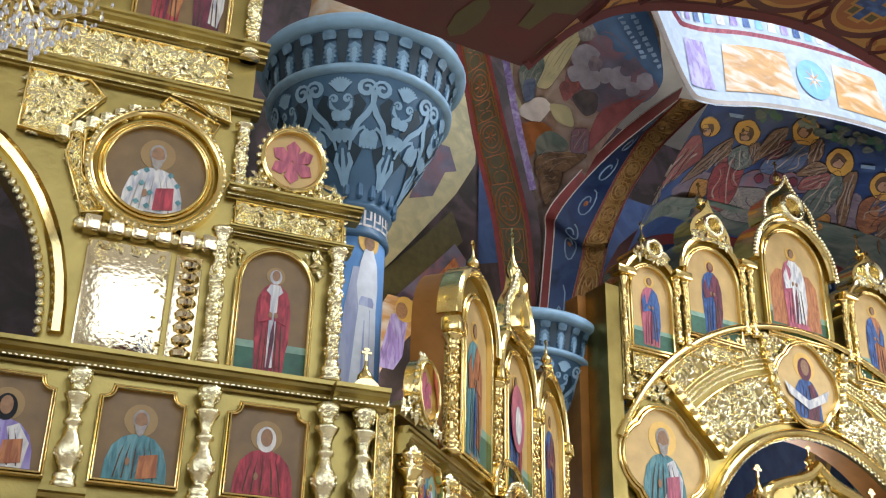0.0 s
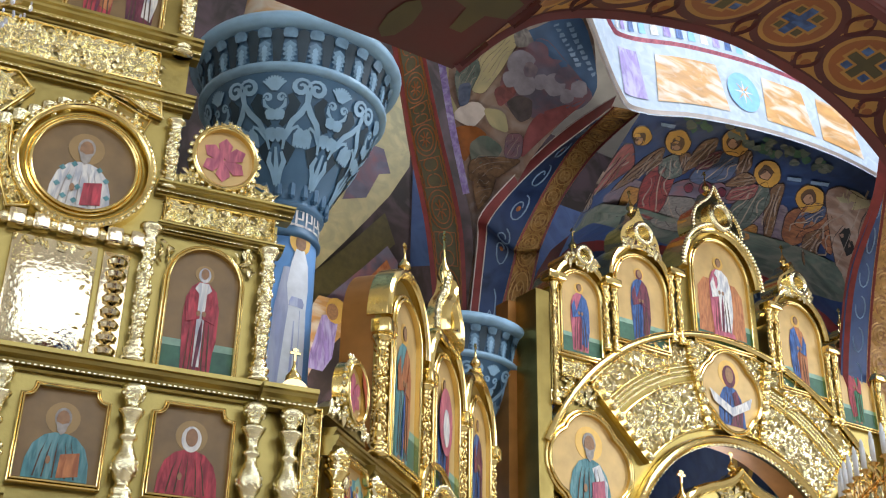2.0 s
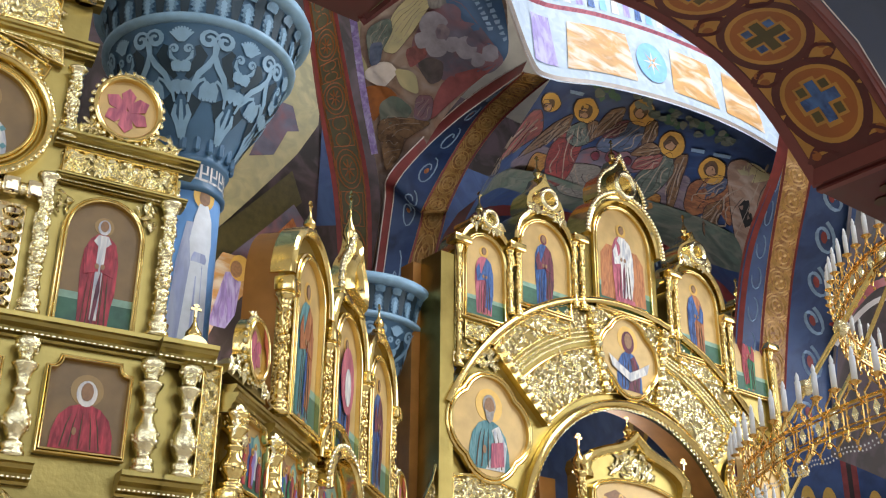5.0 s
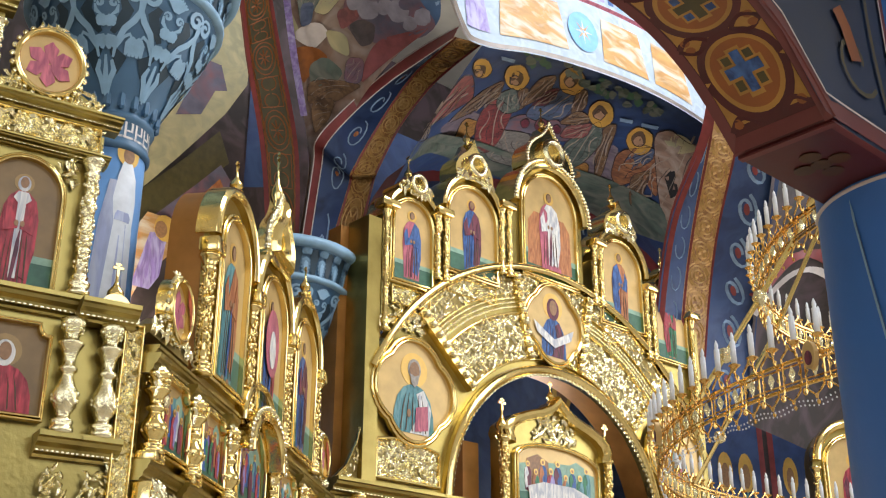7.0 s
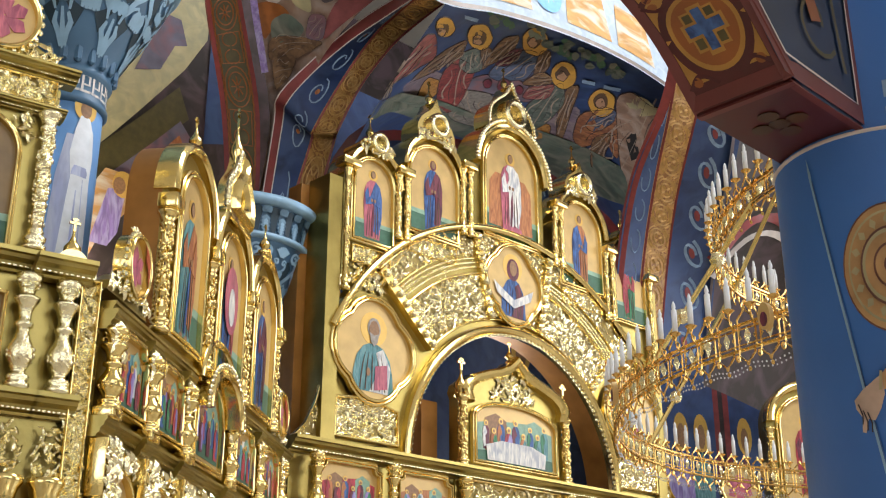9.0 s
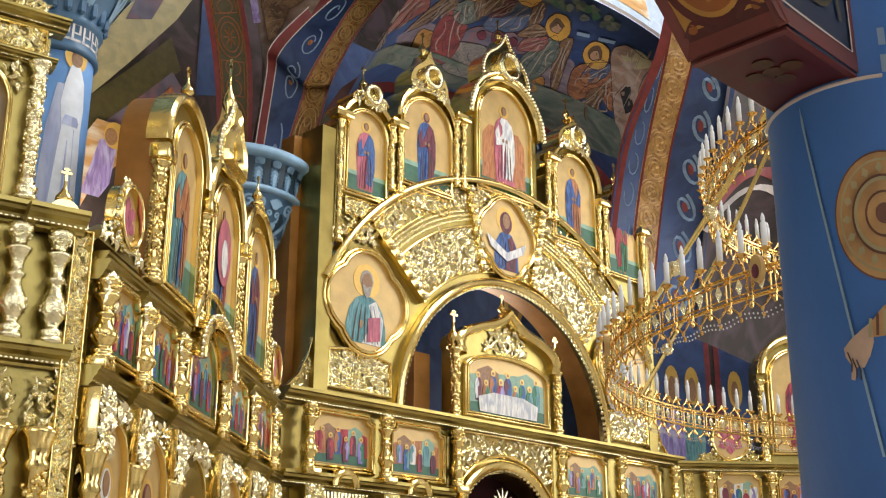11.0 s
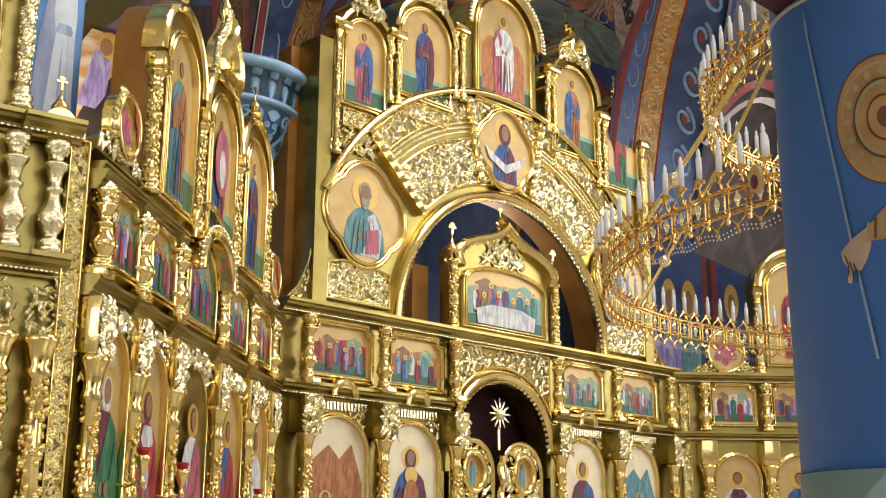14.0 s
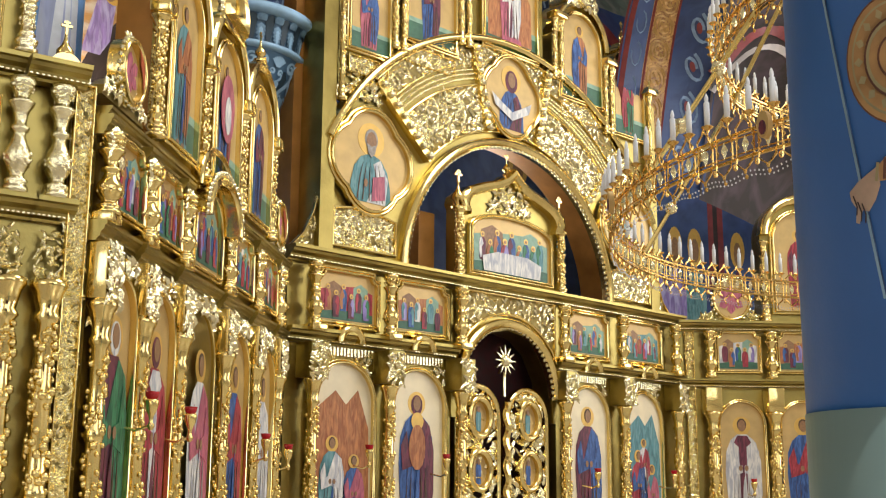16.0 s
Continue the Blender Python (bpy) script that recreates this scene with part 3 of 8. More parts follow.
part("portal_moulding", ring(bmesh.new(), [(3.47 + 0.98 * math.cos(a), 2.72 + 0.96 * math.sin(a)) for a in (math.pi * k / 40 for k in range(41))], arc, -0.1, 0.02, closed=False), GOLD, main)
tagged(part("portal_lace", beads(bmesh.new(), along(arc, 0.075), 0.03, -0.07), CARVED, main), kind="stuff")
sp = [(2.56, 3.98), (2.56, 3.3)] + [(3.47 + 1.02 * math.cos(a), 2.72 + 1.0 * math.sin(a)) for a in (math.pi * (0.86 - 0.72 * k / 12) for k in range(13))] + [(4.38, 3.3), (4.38, 3.98)]
carved_panel(main, sp[::-1], -0.05, 420, 0.05, 11, "carved foliage spandrel over the doors")
for x0, x1 in ((-0.05, 7.3),):
    cornice(main, x0, x1, 3.96, 0.16, 0.0, 0.2)
cornice(main, -0.05, 2.5, 3.08, 0.16, 0.0, 0.18)
cornice(main, 4.42, 7.3, 3.08, 0.16, 0.0, 0.18)
for cx in (.79, 1.9, 5.08, 6.37):
    part("cornice_crest", ring(bmesh.new(), [(cx + .2 * math.cos(a), 3.12 + .2 * math.sin(a)) for a in (math.pi * k / 14 for k in range(15))], [(cx + .11 * math.cos(a), 3.12 + .11 * math.sin(a)) for a in (math.pi * k / 14 for k in range(15))], -0.17, 0, closed=False), GOLD, main)
    tagged(part("fluted_frieze", (lambda b: [box(b, cx - .42 + .05 * k, cx - .39 + .05 * k, -0.05, 0, 2.98, 3.07) for k in range(17)] and b)(bmesh.new()), CARVED, main), kind="stuff")
for x in (.26, 1.36, 2.52, 4.47, 5.75, 7.05):
    column(main, x, -0.16, 3.26, 3.96, 0.068)
    column(main, x, -0.16, 0.55, 2.7, 0.074, "shaft")
    part("column_block", boxed(x - .12, x + .12, -0.28, 0.0, 2.7, 3.08, bevel=0.01), SATIN, main)
    tagged(part("capital_leaves", leaves(bmesh.new(), lambda a, b: True, x - .12, x + .12, 2.68, 3.06, -0.28, 60, 0.045, random.Random(int(x * 9))), CARVED, main), kind="stuff")
    tagged(part("column_block", boxed(x - .12, x + .12, -0.28, 0.0, 0.0, 0.55, bevel=0.01), GOLD, main))
    part("upper_block", boxed(x - .1, x + .1, -0.26, 0.0, 3.2, 3.27, bevel=0.008), GOLD, main)
rnd = random.Random(5)
for cx, w, back, tab in ((.81, .82, RED, None), (1.95, .8, ORANGE, None), (5.1, .82, PALEGREEN, None), (6.37, .84, TEAL, None)):
    p = icon(main, notched(cx, w, 3.36, 3.9), -0.03, "feast icon with a crowd of small figures", 0.07)
    gathering(p, cx, 3.38, w * .92, .46, -0.03, rnd, back, 6)
ICON["ground"] = ICONPALE
for cx, spec in ((.78, 0), (1.9, 1), (5.08, 2), (6.34, 3)):
    p = icon(main, arched(cx, .84, .95, 2.9), -0.03, "tall round-headed icon in a gilt frame", 0.06, 0.12)
    if spec == 1:
        standing(p, cx, 1.0, 1.72, -0.03, BLUE, MAROON, None, hood=MAROON)
        flat("child", disc(cx, 2.02, .13, 14, .26), -0.05, ORANGE, p)
        flat("child_halo", disc(cx, 2.32, .1, 14), -0.048, HALO, p)
    elif spec == 2:
        standing(p, cx, 1.0, 1.72, -0.03, MAROON, BLUE, None)
    else:
        flat("rock", [(cx - .4, 1.2), (cx + .4, 1.2), (cx + .38, 2.2), (cx + .22, 2.62), (cx + .05, 2.45), (cx - .1, 2.6), (cx - .36, 2.4)], -0.032, ORANGE if spec == 0 else TEAL, p)
        standing(p, cx - .14, 1.05, 1.1, -0.036, TEAL if spec == 0 else RED, WHITE if spec == 0 else BLUE)
        standing(p, cx + .17, 1.0, .95, -0.04, BLUE if spec == 0 else TEAL, PINK)
        if spec == 3:
            standing(p, cx, 1.5, .8, -0.034, WHITE, RED)
    bm = leaves(bmesh.new(), lambda a, b: math.hypot(a - cx, b - 2.48) > .5, cx - .48, cx + .48, 2.6, 2.98, 0.0, 110, 0.05, random.Random(spec))
    tagged(part("spandrel_leaves", bm, CARVED, main), kind="stuff")

ICON["ground"] = ICONGOLD
# royal doors and the curtain behind them
tagged(part("sanctuary_curtain", ring(bmesh.new(), [(2.3 + .055 * k, 3.7) for k in range(44)], [(2.3 + .055 * k, 0.0) for k in range(44)], .5, .56, closed=False), CURTAIN, main), "dark red curtain")
for side in (-1, 1):
    cx = 3.47 + side * .46
    leaf = arched(cx, .82, .3, 2.84)
    door = part("royal_door", ring(bmesh.new(), leaf, grow(leaf, -.07), 0.03, 0.12), GOLD, main, "pierced gilt door leaf")
    bm = leaves(bmesh.new(), lambda a, b: b < 2.4 or math.hypot(a - cx, b - 2.43) < .36, cx - .36, cx + .36, .35, 2.78, 0.08, 330, 0.085, random.Random(20 + side))
    tagged(part("pierced_foliage", bm, CARVED, door), kind="stuff")
    for cz in (2.42, 1.78, 1.14):
        med = part("medallion", ring(bmesh.new(), disc(cx, cz, .22, 28, .27), disc(cx, cz, .15, 28, .19), -0.02, 0.1), GOLD, door)
        flat("medallion_icon", disc(cx, cz, .16, 24, .2), 0.04, ICONGOLD, med)
        flat("robe", scaled(ROBE, cx, cz - .17, .13, .32), 0.03, (BLUE, TEAL, RED)[int(cz * 2) % 3], med)
        flat("head", disc(cx, cz + .1, .03, 10, .038), 0.025, FLESH, med)
part("meeting_post", tube(bmesh.new(), [(3.47 + .02 * math.sin(k * 1.2), -0.02 + .02 * math.cos(k * 1.2), .3 + .06 * k) for k in range(40)], .045), GOLD, main)
bm = bmesh.new()
for k in range(12):
    a = math.pi * k / 6
    prism(bm, [(3.45 + .04 * math.cos(a + .5), 3.15 + .04 * math.sin(a + .5)), (3.45 + .2 * math.cos(a), 3.15 + .2 * math.sin(a)), (3.45 + .04 * math.cos(a - .5), 3.15 + .04 * math.sin(a - .5))][::-1], -0.03, 0.02)
ball(bm, (3.45, -.02, 3.15), .08, 10, 6)
box(bm, 3.43, 3.47, -.01, .02, 2.7, 3.0)
part("star_cross", bm, CARVED, main, "radiant gilt star on a rod")

# the great arch above
CZ = 4.03


def edge(a):
    """Outer outline of the arch wall at the angle a, kept inside the side posts."""
    r = 3.45
    c, s = math.cos(a), math.sin(a)
    if abs(c) * r > 3.12:
        r = 3.12 / abs(c)
    return (XC + r * c, CZ - .1 + r * s) if s > .03 else (XC + 3.12 * (1 if c > 0 else -1), CZ + .1)


angles = [math.pi * k / 60 for k in range(61)]
XI = XC + .06
inner_arc = [(XI + 2.04 * math.cos(a), CZ + 1.97 * math.sin(a) + .08) for a in angles]
part("arch_wall", ring(bmesh.new(), [edge(a) for a in angles], inner_arc, 0.0, 0.12, closed=False), SATIN, main, "arched wall of satin gold")
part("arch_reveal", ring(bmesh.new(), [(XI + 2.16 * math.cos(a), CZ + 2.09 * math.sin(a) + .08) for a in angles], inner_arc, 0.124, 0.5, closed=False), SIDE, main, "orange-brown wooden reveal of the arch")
bead_arc = [(XI + 1.93 * math.cos(a), CZ + 1.85 * math.sin(a) + .08) for a in angles]
part("arch_moulding", ring(bmesh.new(), [(XI + 2.04 * math.cos(a), CZ + 1.96 * math.sin(a) + .08) for a in angles], bead_arc, -0.09, 0.04, closed=False), GOLD, main)
tagged(part("bead_row", beads(bmesh.new(), along(bead_arc, 0.075), 0.032, -0.06), CARVED, main), kind="stuff")
outer_arc = [(XC + 3.44 * math.cos(a), CZ - .1 + 3.44 * math.sin(a)) for a in (math.pi * (.145 + .71 * k / 60) for k in range(61))]
part("outer_moulding", ring(bmesh.new(), [(XC + 3.5 * math.cos(a), CZ - .1 + 3.5 * math.sin(a)) for a in (math.pi * (.145 + .71 * k / 60) for k in range(61))], [(XC + 3.41 * math.cos(a), CZ - .1 + 3.41 * math.sin(a)) for a in (math.pi * (.145 + .71 * k / 60) for k in range(61))], -0.1, 0.05, closed=False), GOLD, main)


def sector(a0, a1, r0, r1, n=14):
    o = [(XC + r1 * math.cos(a), CZ - .02 + r1 * math.sin(a)) for a in (a0 + (a1 - a0) * k / n for k in range(n + 1))]
    return o + [(XC + r0 * math.cos(a), CZ - .02 + r0 * math.sin(a)) for a in (a1 + (a0 - a1) * k / n for k in range(n + 1))]


D2 = math.pi / 180
for a0, a1 in ((103, 136), (44, 77)):
    carved_panel(main, sector(a0 * D2, a1 * D2, 2.12, 2.77), -0.03, 900, 0.052, a0, "fan-shaped panel of carved foliage")
    band = part("scale_band", prism(bmesh.new(), sector(a0 * D2, a1 * D2, 2.76, 3.02), -0.03, 0.01), SATIN, main)
    bm = bmesh.new()
    for r in (2.84, 2.9, 2.96):
        beads(bm, [(XC + r * math.cos(a), CZ - .02 + r * math.sin(a)) for a in ((a0 + (a1 - a0) * (k + .5) / 34) * D2 for k in range(34))], 0.022, -0.035)
    tagged(part("scale_row", bm, CARVED, band), kind="stuff")
    carved_panel(main, sector(a0 * D2, a1 * D2, 3.01, 3.32), -0.03, 650, 0.045, a0 + 1, "outer frieze of carved leaves", 0.006)
    for a in (a0, a1):
        rib = part("radial_rib", (lambda b: prism(b, sector((a - 1.1) * D2, (a + 1.1) * D2, 2.12, 3.3, 3), -0.1, 0.0))(bmesh.new()), GOLD, main)
        bm = bmesh.new()
        for k in range(8):
            rr = 2.16 + k * .15
            ball(bm, (XC + rr * math.cos(a * D2), -0.11, CZ + rr * math.sin(a * D2)), 0.055, 8, 5)
        tagged(part("knob_row", bm, CARVED, rib), kind="stuff")
    bm = leaves(bmesh.new(), lambda x, z: True, XC + (1 if a0 < 90 else -1) * 2.55 - .25, XC + (1 if a0 < 90 else -1) * 2.55 + .25, 6.0, 6.3, -.02, 60, .06, random.Random(a0))
    tagged(part("corner_leaves", bm, CARVED, main), kind="stuff")
carved_panel(main, sector(77.5 * D2, 102.5 * D2, 2.12, 3.3), -0.02, 800, 0.05, 77, "keystone panel of carved foliage")
pts = foil(XC - .03, CZ + 2.63, .5)
p = icon(main, pts, -0.07, "lobed medallion icon of a figure holding a white veil", 0.07)
bust(p, XC - .03, CZ + 2.18, .95, -0.07, BLUE, MAROON, hood=MAROON, w=.46)
flat("veil", [(XC - .42, CZ + 2.62), (XC - .2, CZ + 2.5), (XC - .03, CZ + 2.42), (XC + .14, CZ + 2.5), (XC + .36, CZ + 2.62), (XC + .3, CZ + 2.46), (XC - .03, CZ + 2.3), (XC - .36, CZ + 2.46)][::-1], -0.09, WHITE, p)
for s in (-1, 1):
    cx, cz = XC + s * 2.47, 5.28
    p = icon(main, foil(cx, cz, .55, 4, 48, .16), -0.06, "lobed medallion icon of an old bishop", 0.08)
    bust(p, cx, cz - .5, 1.02, -0.06, TEAL, WHITE, PINK, w=.6)
    carved_panel(main, [(cx - .55, 4.2), (cx + .42 * 1, 4.2), (cx + .42, 4.62), (cx - .1, 4.72), (cx - .55, 4.66)] if s < 0 else [(cx - .42, 4.2), (cx + .55, 4.2), (cx + .55, 4.66), (cx + .1, 4.72), (cx - .42, 4.62)], -0.03, 420, 0.05, 40 + s, "square panel of carved foliage")
    # curved wing at the foot
    pts = [(cx + s * .65, 4.12), (cx + s * 1.1, 4.12), (cx + s * .92, 4.3), (cx + s * .8, 4.55), (cx + s * .72, 4.85), (cx + s * .65, 5.1)]
    carved_panel(main, pts if s > 0 else pts[::-1], 0.0, 130, 0.04, 50 + s, "curved side wing of carved leaves", 0.015)
    part("side_post", boxed(XC + s * 3.12 - .1, XC + s * 3.12 + .1, -.08, .3, 4.1, 7.3), SATIN, main)
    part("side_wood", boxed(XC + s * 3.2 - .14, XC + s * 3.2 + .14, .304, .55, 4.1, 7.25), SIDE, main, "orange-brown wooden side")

# top tier of five gabled icons
TOP = [(8.62, .60, 6.62, 7.68, 8.20, .86), (9.64, .83, 6.99, 8.18, 9.07, 1.06), (11.13, 1.03, 7.31, 8.84, 9.86, 1.42), (12.62, .88, 6.99, 8.28, 9.12, 1.16), (13.75, .72, 6.72, 7.86, 8.40, .95)]
robes = [(PINK, BLUE), (BLUE, MAROON), (WHITE, PINK), (ORANGE, BLUE), (GREENROBE, RED)]
for k, (x, w, z0, zt, zf, wide) in enumerate(TOP):
    cx = M(x)
    body = arched(cx, wide, z0 - .5, zt + .16, 18, wide * .5)
    back = part("gable_back", prism(bmesh.new(), body, 0.0, 0.3), SATIN, main)
    pts = arched(cx, w, z0, zt)
    p = icon(main, pts, -0.03, "round-headed icon of a standing figure" if k != 2 else "large icon of an enthroned figure in white", 0.06, .2)
    if k == 2:
        flat("throne", [(cx - .44, z0 + .16), (cx + .44, z0 + .16), (cx + .42, z0 + .8), (cx + .3, z0 + .95), (cx - .3, z0 + .95), (cx - .42, z0 + .8)], -0.033, ORANGE, p)
        standing(p, cx, z0 + .14, 1.22, -0.036, PINK, WHITE, WHITE, wide=.46)
        flat("footstool", [(cx - .22, z0 + .06), (cx + .22, z0 + .06), (cx + .18, z0 + .2), (cx - .18, z0 + .2)], -0.06, PINK, p)
    else:
        standing(p, cx, z0 + .05, (zt - z0) * .88, -0.03, *robes[k], hood=(MAROON if k == 1 else None), flip=(1 if k < 2 else -1), wide=.42)
    n = 26
    cap_o = [(cx + wide * .53 * math.cos(a), zt + .16 - wide * .5 + wide * .55 * math.sin(a)) for a in (math.pi * j / n for j in range(n + 1))]
    cap_i = [(cx + wide * .455 * math.cos(a), zt + .15 - wide * .5 + wide * .475 * math.sin(a)) for a in (math.pi * j / n for j in range(n + 1))]
    part("gable_moulding", ring(bmesh.new(), cap_o, cap_i, -0.1, 0.3, closed=False), GOLD, main)
    peak = zt + .1
    og = ogee(cx, wide * .62, peak, zf - .16)
    part("gable_peak", prism(bmesh.new(), og, -0.1, 0.22), GOLD, main)
    part("peak_rosette", ring(bmesh.new(), disc(cx, peak + (zf - peak) * .28, wide * .16, 20), disc(cx, peak + (zf - peak) * .28, wide * .09, 20), -.18, -.08), CARVED, main)
    bm = beads(bmesh.new(), along(grow(og, .015), .05), .03, -.1) if k == 2 else leaves(bmesh.new(), lambda a, b: True, cx - wide * .3, cx + wide * .3, peak - .02, peak + .12, -.12, 40, .06, random.Random(k))
    if k == 2:
        beads(bm, along(cap_o, .055), .034, -.13)
    tagged(part("peak_carving", bm, CARVED, main), kind="stuff")
    finial(main, cx, .05, zf - .2, .36, .05)
    if k in (0, 1, 3):
        leaf = [(cx - w / 2 - .02, z0 - .32), (cx + w / 2, z0 - .32), (cx + w / 2, z0 - .09), (cx - w / 2 - .02, z0 - .09)]
        carved_panel(main, leaf, -0.02, 130, .045, 60 + k, "small panel of carved leaves", .015)
for x, zb, zt in ((8.17, 5.9, 7.45), (9.06, 6.75, 7.6), (10.2, 7.12, 8.05), (12.06, 7.15, 8.05), (13.2, 6.6, 7.65), (14.2, 5.9, 7.45)):
    for dx in ((0,) if x in (8.17, 14.2) else (-.07, .07)):
        column(main, M(x) + dx, -0.1, zb, zt, 0.04, "shaft")
    part("column_cap", boxed(M(x) - .13, M(x) + .13, -.2, 0, zt, zt + .1, bevel=.015), GOLD, main)

# small gabled kiosk within the arch
kx = XC
part("kiosk_body", prism(bmesh.new(), [(kx - .95, 4.1), (kx + .95, 4.1), (kx + .95, 5.0)] + ogee(kx, 1.9, 5.0, 5.62) + [(kx - .95, 5.0)], 0.0, 0.22), SATIN, main, "ogee-gabled kiosk")
og = [(kx + .98, 4.95)] + ogee(kx, 1.96, 5.0, 5.68) + [(kx - .98, 4.95)]
part("kiosk_moulding", ring(bmesh.new(), og, [(kx + (x - kx) * .84, 5.0 + (z - 5.0) * .8 - .03) for x, z in og], -.1, 0.05, closed=False), GOLD, main)
p = icon(main, arched(kx, 1.5, 4.24, 4.98, 14, .2), -0.03, "wide icon of a supper round a white table", 0.06)
gathering(p, kx, 4.25, 1.42, .66, -0.03, rnd, PALEGREEN, 9, WHITE)
tagged(part("kiosk_leaves", leaves(bmesh.new(), lambda a, b: abs(a - kx) < .5 - (b - 5.05) * .7, kx - .5, kx + .5, 5.06, 5.4, -.01, 120, .06, random.Random(8)), CARVED, main), kind="stuff")
finial(main, kx, .05, 5.62, .28, .05)
for s in (-1, 1):
    column(main, kx + s * .98, -.05, 4.12, 4.98, .06, "shaft")
    finial(main, kx + s * .98, -.02, 4.98, .5, .085)
part("kiosk_side_wood", boxed(kx - 1.35, kx - 1.08, .3, .5, 4.1, 4.95), SIDE, main)
for x, z in ((.88, 1.98), (2.05, 1.91), (4.84, 1.80), (6.57, 1.80)):
    sconce(pose(7.56 + x, 9.62, z))

# ---- side screen running back from the north screen to the main one ----
wing = thing("side_iconostasis", pose(3.29, 6.42, 0, 0, 0, 40), "carved and gilded side screen with three tiers of icons", "iconostasis")
part("lower_wall", boxed(.2, 5.5, 0.0, 0.28, 0, 3.86), SATIN, wing)
cornice(wing, .22, 5.45, 3.80, 0.1, 0.0, 0.08, .04)
cornice(wing, .22, 5.45, 3.06, 0.1, 0.0, 0.08, .04)
part("shelf_moulding", tube(bmesh.new(), [(.24, -.03, 3.0), (5.45, -.03, 3.0)], .025), GOLD, wing)
rnd = random.Random(9)
for x in (.27, 1.0, 1.82, 3.02, 4.05, 4.95):
    column(wing, x, -0.075, 3.2, 3.72, 0.066)
    column(wing, x, -0.075, 0.5, 2.66, 0.066, "shaft")
    part("column_block", boxed(x - .085, x + .085, -.13, 0, 2.66, 3.02, bevel=.01), GOLD, wing)
    part("upper_block", boxed(x - .09, x + .09, -.14, 0, 3.14, 3.21, bevel=.012), GOLD, wing)
    for z in (3.70, 3.02):
        cornice(wing, x - .1, x + .1, z, .13, -.03, .085, .04)
    part("column_foot", boxed(x - .12, x + .12, -.17, 0, 0, .5, bevel=.01), GOLD, wing)
    tagged(part("capital_leaves", leaves(bmesh.new(), lambda a, b: True, x - .11, x + .11, 2.64, 3.0, -.14, 70, .045, random.Random(int(x * 7))), CARVED, wing), kind="stuff")
    tagged(part("block_leaves", leaves(bmesh.new(), lambda a, b: True, x - .1, x + .1, 3.56, 3.74, -.1, 34, .04, random.Random(int(x * 5))), CARVED, wing), kind="stuff")
for cx, w, h, back in ((.66, .5, .46, TEAL), (1.47, .52, .46, ORANGE), (2.46, .74, .5, PALEGREEN), (3.57, .62, .46, WHITE), (4.53, .6, .46, PINK)):
    p = icon(wing, notched(cx, w, 3.28, 3.28 + h) if cx != 2.46 else arched(cx, w, 3.25, 3.9), -0.03, "feast icon with a crowd of small figures", .05)
    gathering(p, cx, 3.3, w * .94, .44 if cx != 2.46 else .52, -.03, rnd, back, 6)
for cx, w, zt, robe, mantle, hood in ((.63, .52, 2.86, MAROON, GREENROBE, WHITE), (1.42, .56, 2.86, RED, RED, MAROON), (2.5, .8, 2.93, WHITE, PINK, None), (3.53, .64, 2.85, BLUE, RED, None), (4.55, .56, 2.83, WHITE, WHITE, None)):
    p = icon(wing, arched(cx, w, .95, zt), -.03 if cx != 2.5 else .02, "tall round-headed icon of a standing figure", .05, .12)
    standing(p, cx, 1.0, 1.68, -.03, robe, mantle, WHITE if hood == MAROON else None, hood=hood)
    tagged(part("spandrel_leaves", leaves(bmesh.new(), lambda a, b: math.hypot(a - cx, b - zt + w / 2) > w / 2 + .06, cx - .4, cx + .4, zt - .35, zt + .12, 0, 130, .05, random.Random(int(cx * 5))), CARVED, wing), kind="stuff")
tagged(part("frieze_scroll", leaves(bmesh.new(), lambda a, b: True, .26, 5.4, 2.9, 3.02, -.04, 260, .05, random.Random(4)), CARVED, wing), kind="stuff")
# bowed crest over the middle bay
for z, r0, r1, d in ((3.62, .40, .50, -.2), (3.86, .42, .50, -.12)):
    part("bowed_crest", ring(bmesh.new(), [(2.46 + r1 * math.cos(a), z + r1 * math.sin(a) * .8) for a in (math.pi * k / 20 for k in range(21))], [(2.46 + r0 * math.cos(a), z + r0 * math.sin(a) * .8) for a in (math.pi * k / 20 for k in range(21))], d, .02, closed=False), GOLD, wing)
part("crest_field", prism(bmesh.new(), [(2.46 + .44 * math.cos(a), 3.86 + .36 * math.sin(a)) for a in (math.pi * k / 20 for k in range(21))], -.04, .02), SATIN, wing)
tagged(part("bead_row", beads(bmesh.new(), [(2.46 + .52 * math.cos(a), 3.62 + .42 * math.sin(a)) for a in (math.pi * k / 26 for k in range(27))], .026, -.2), CARVED, wing), kind="stuff")
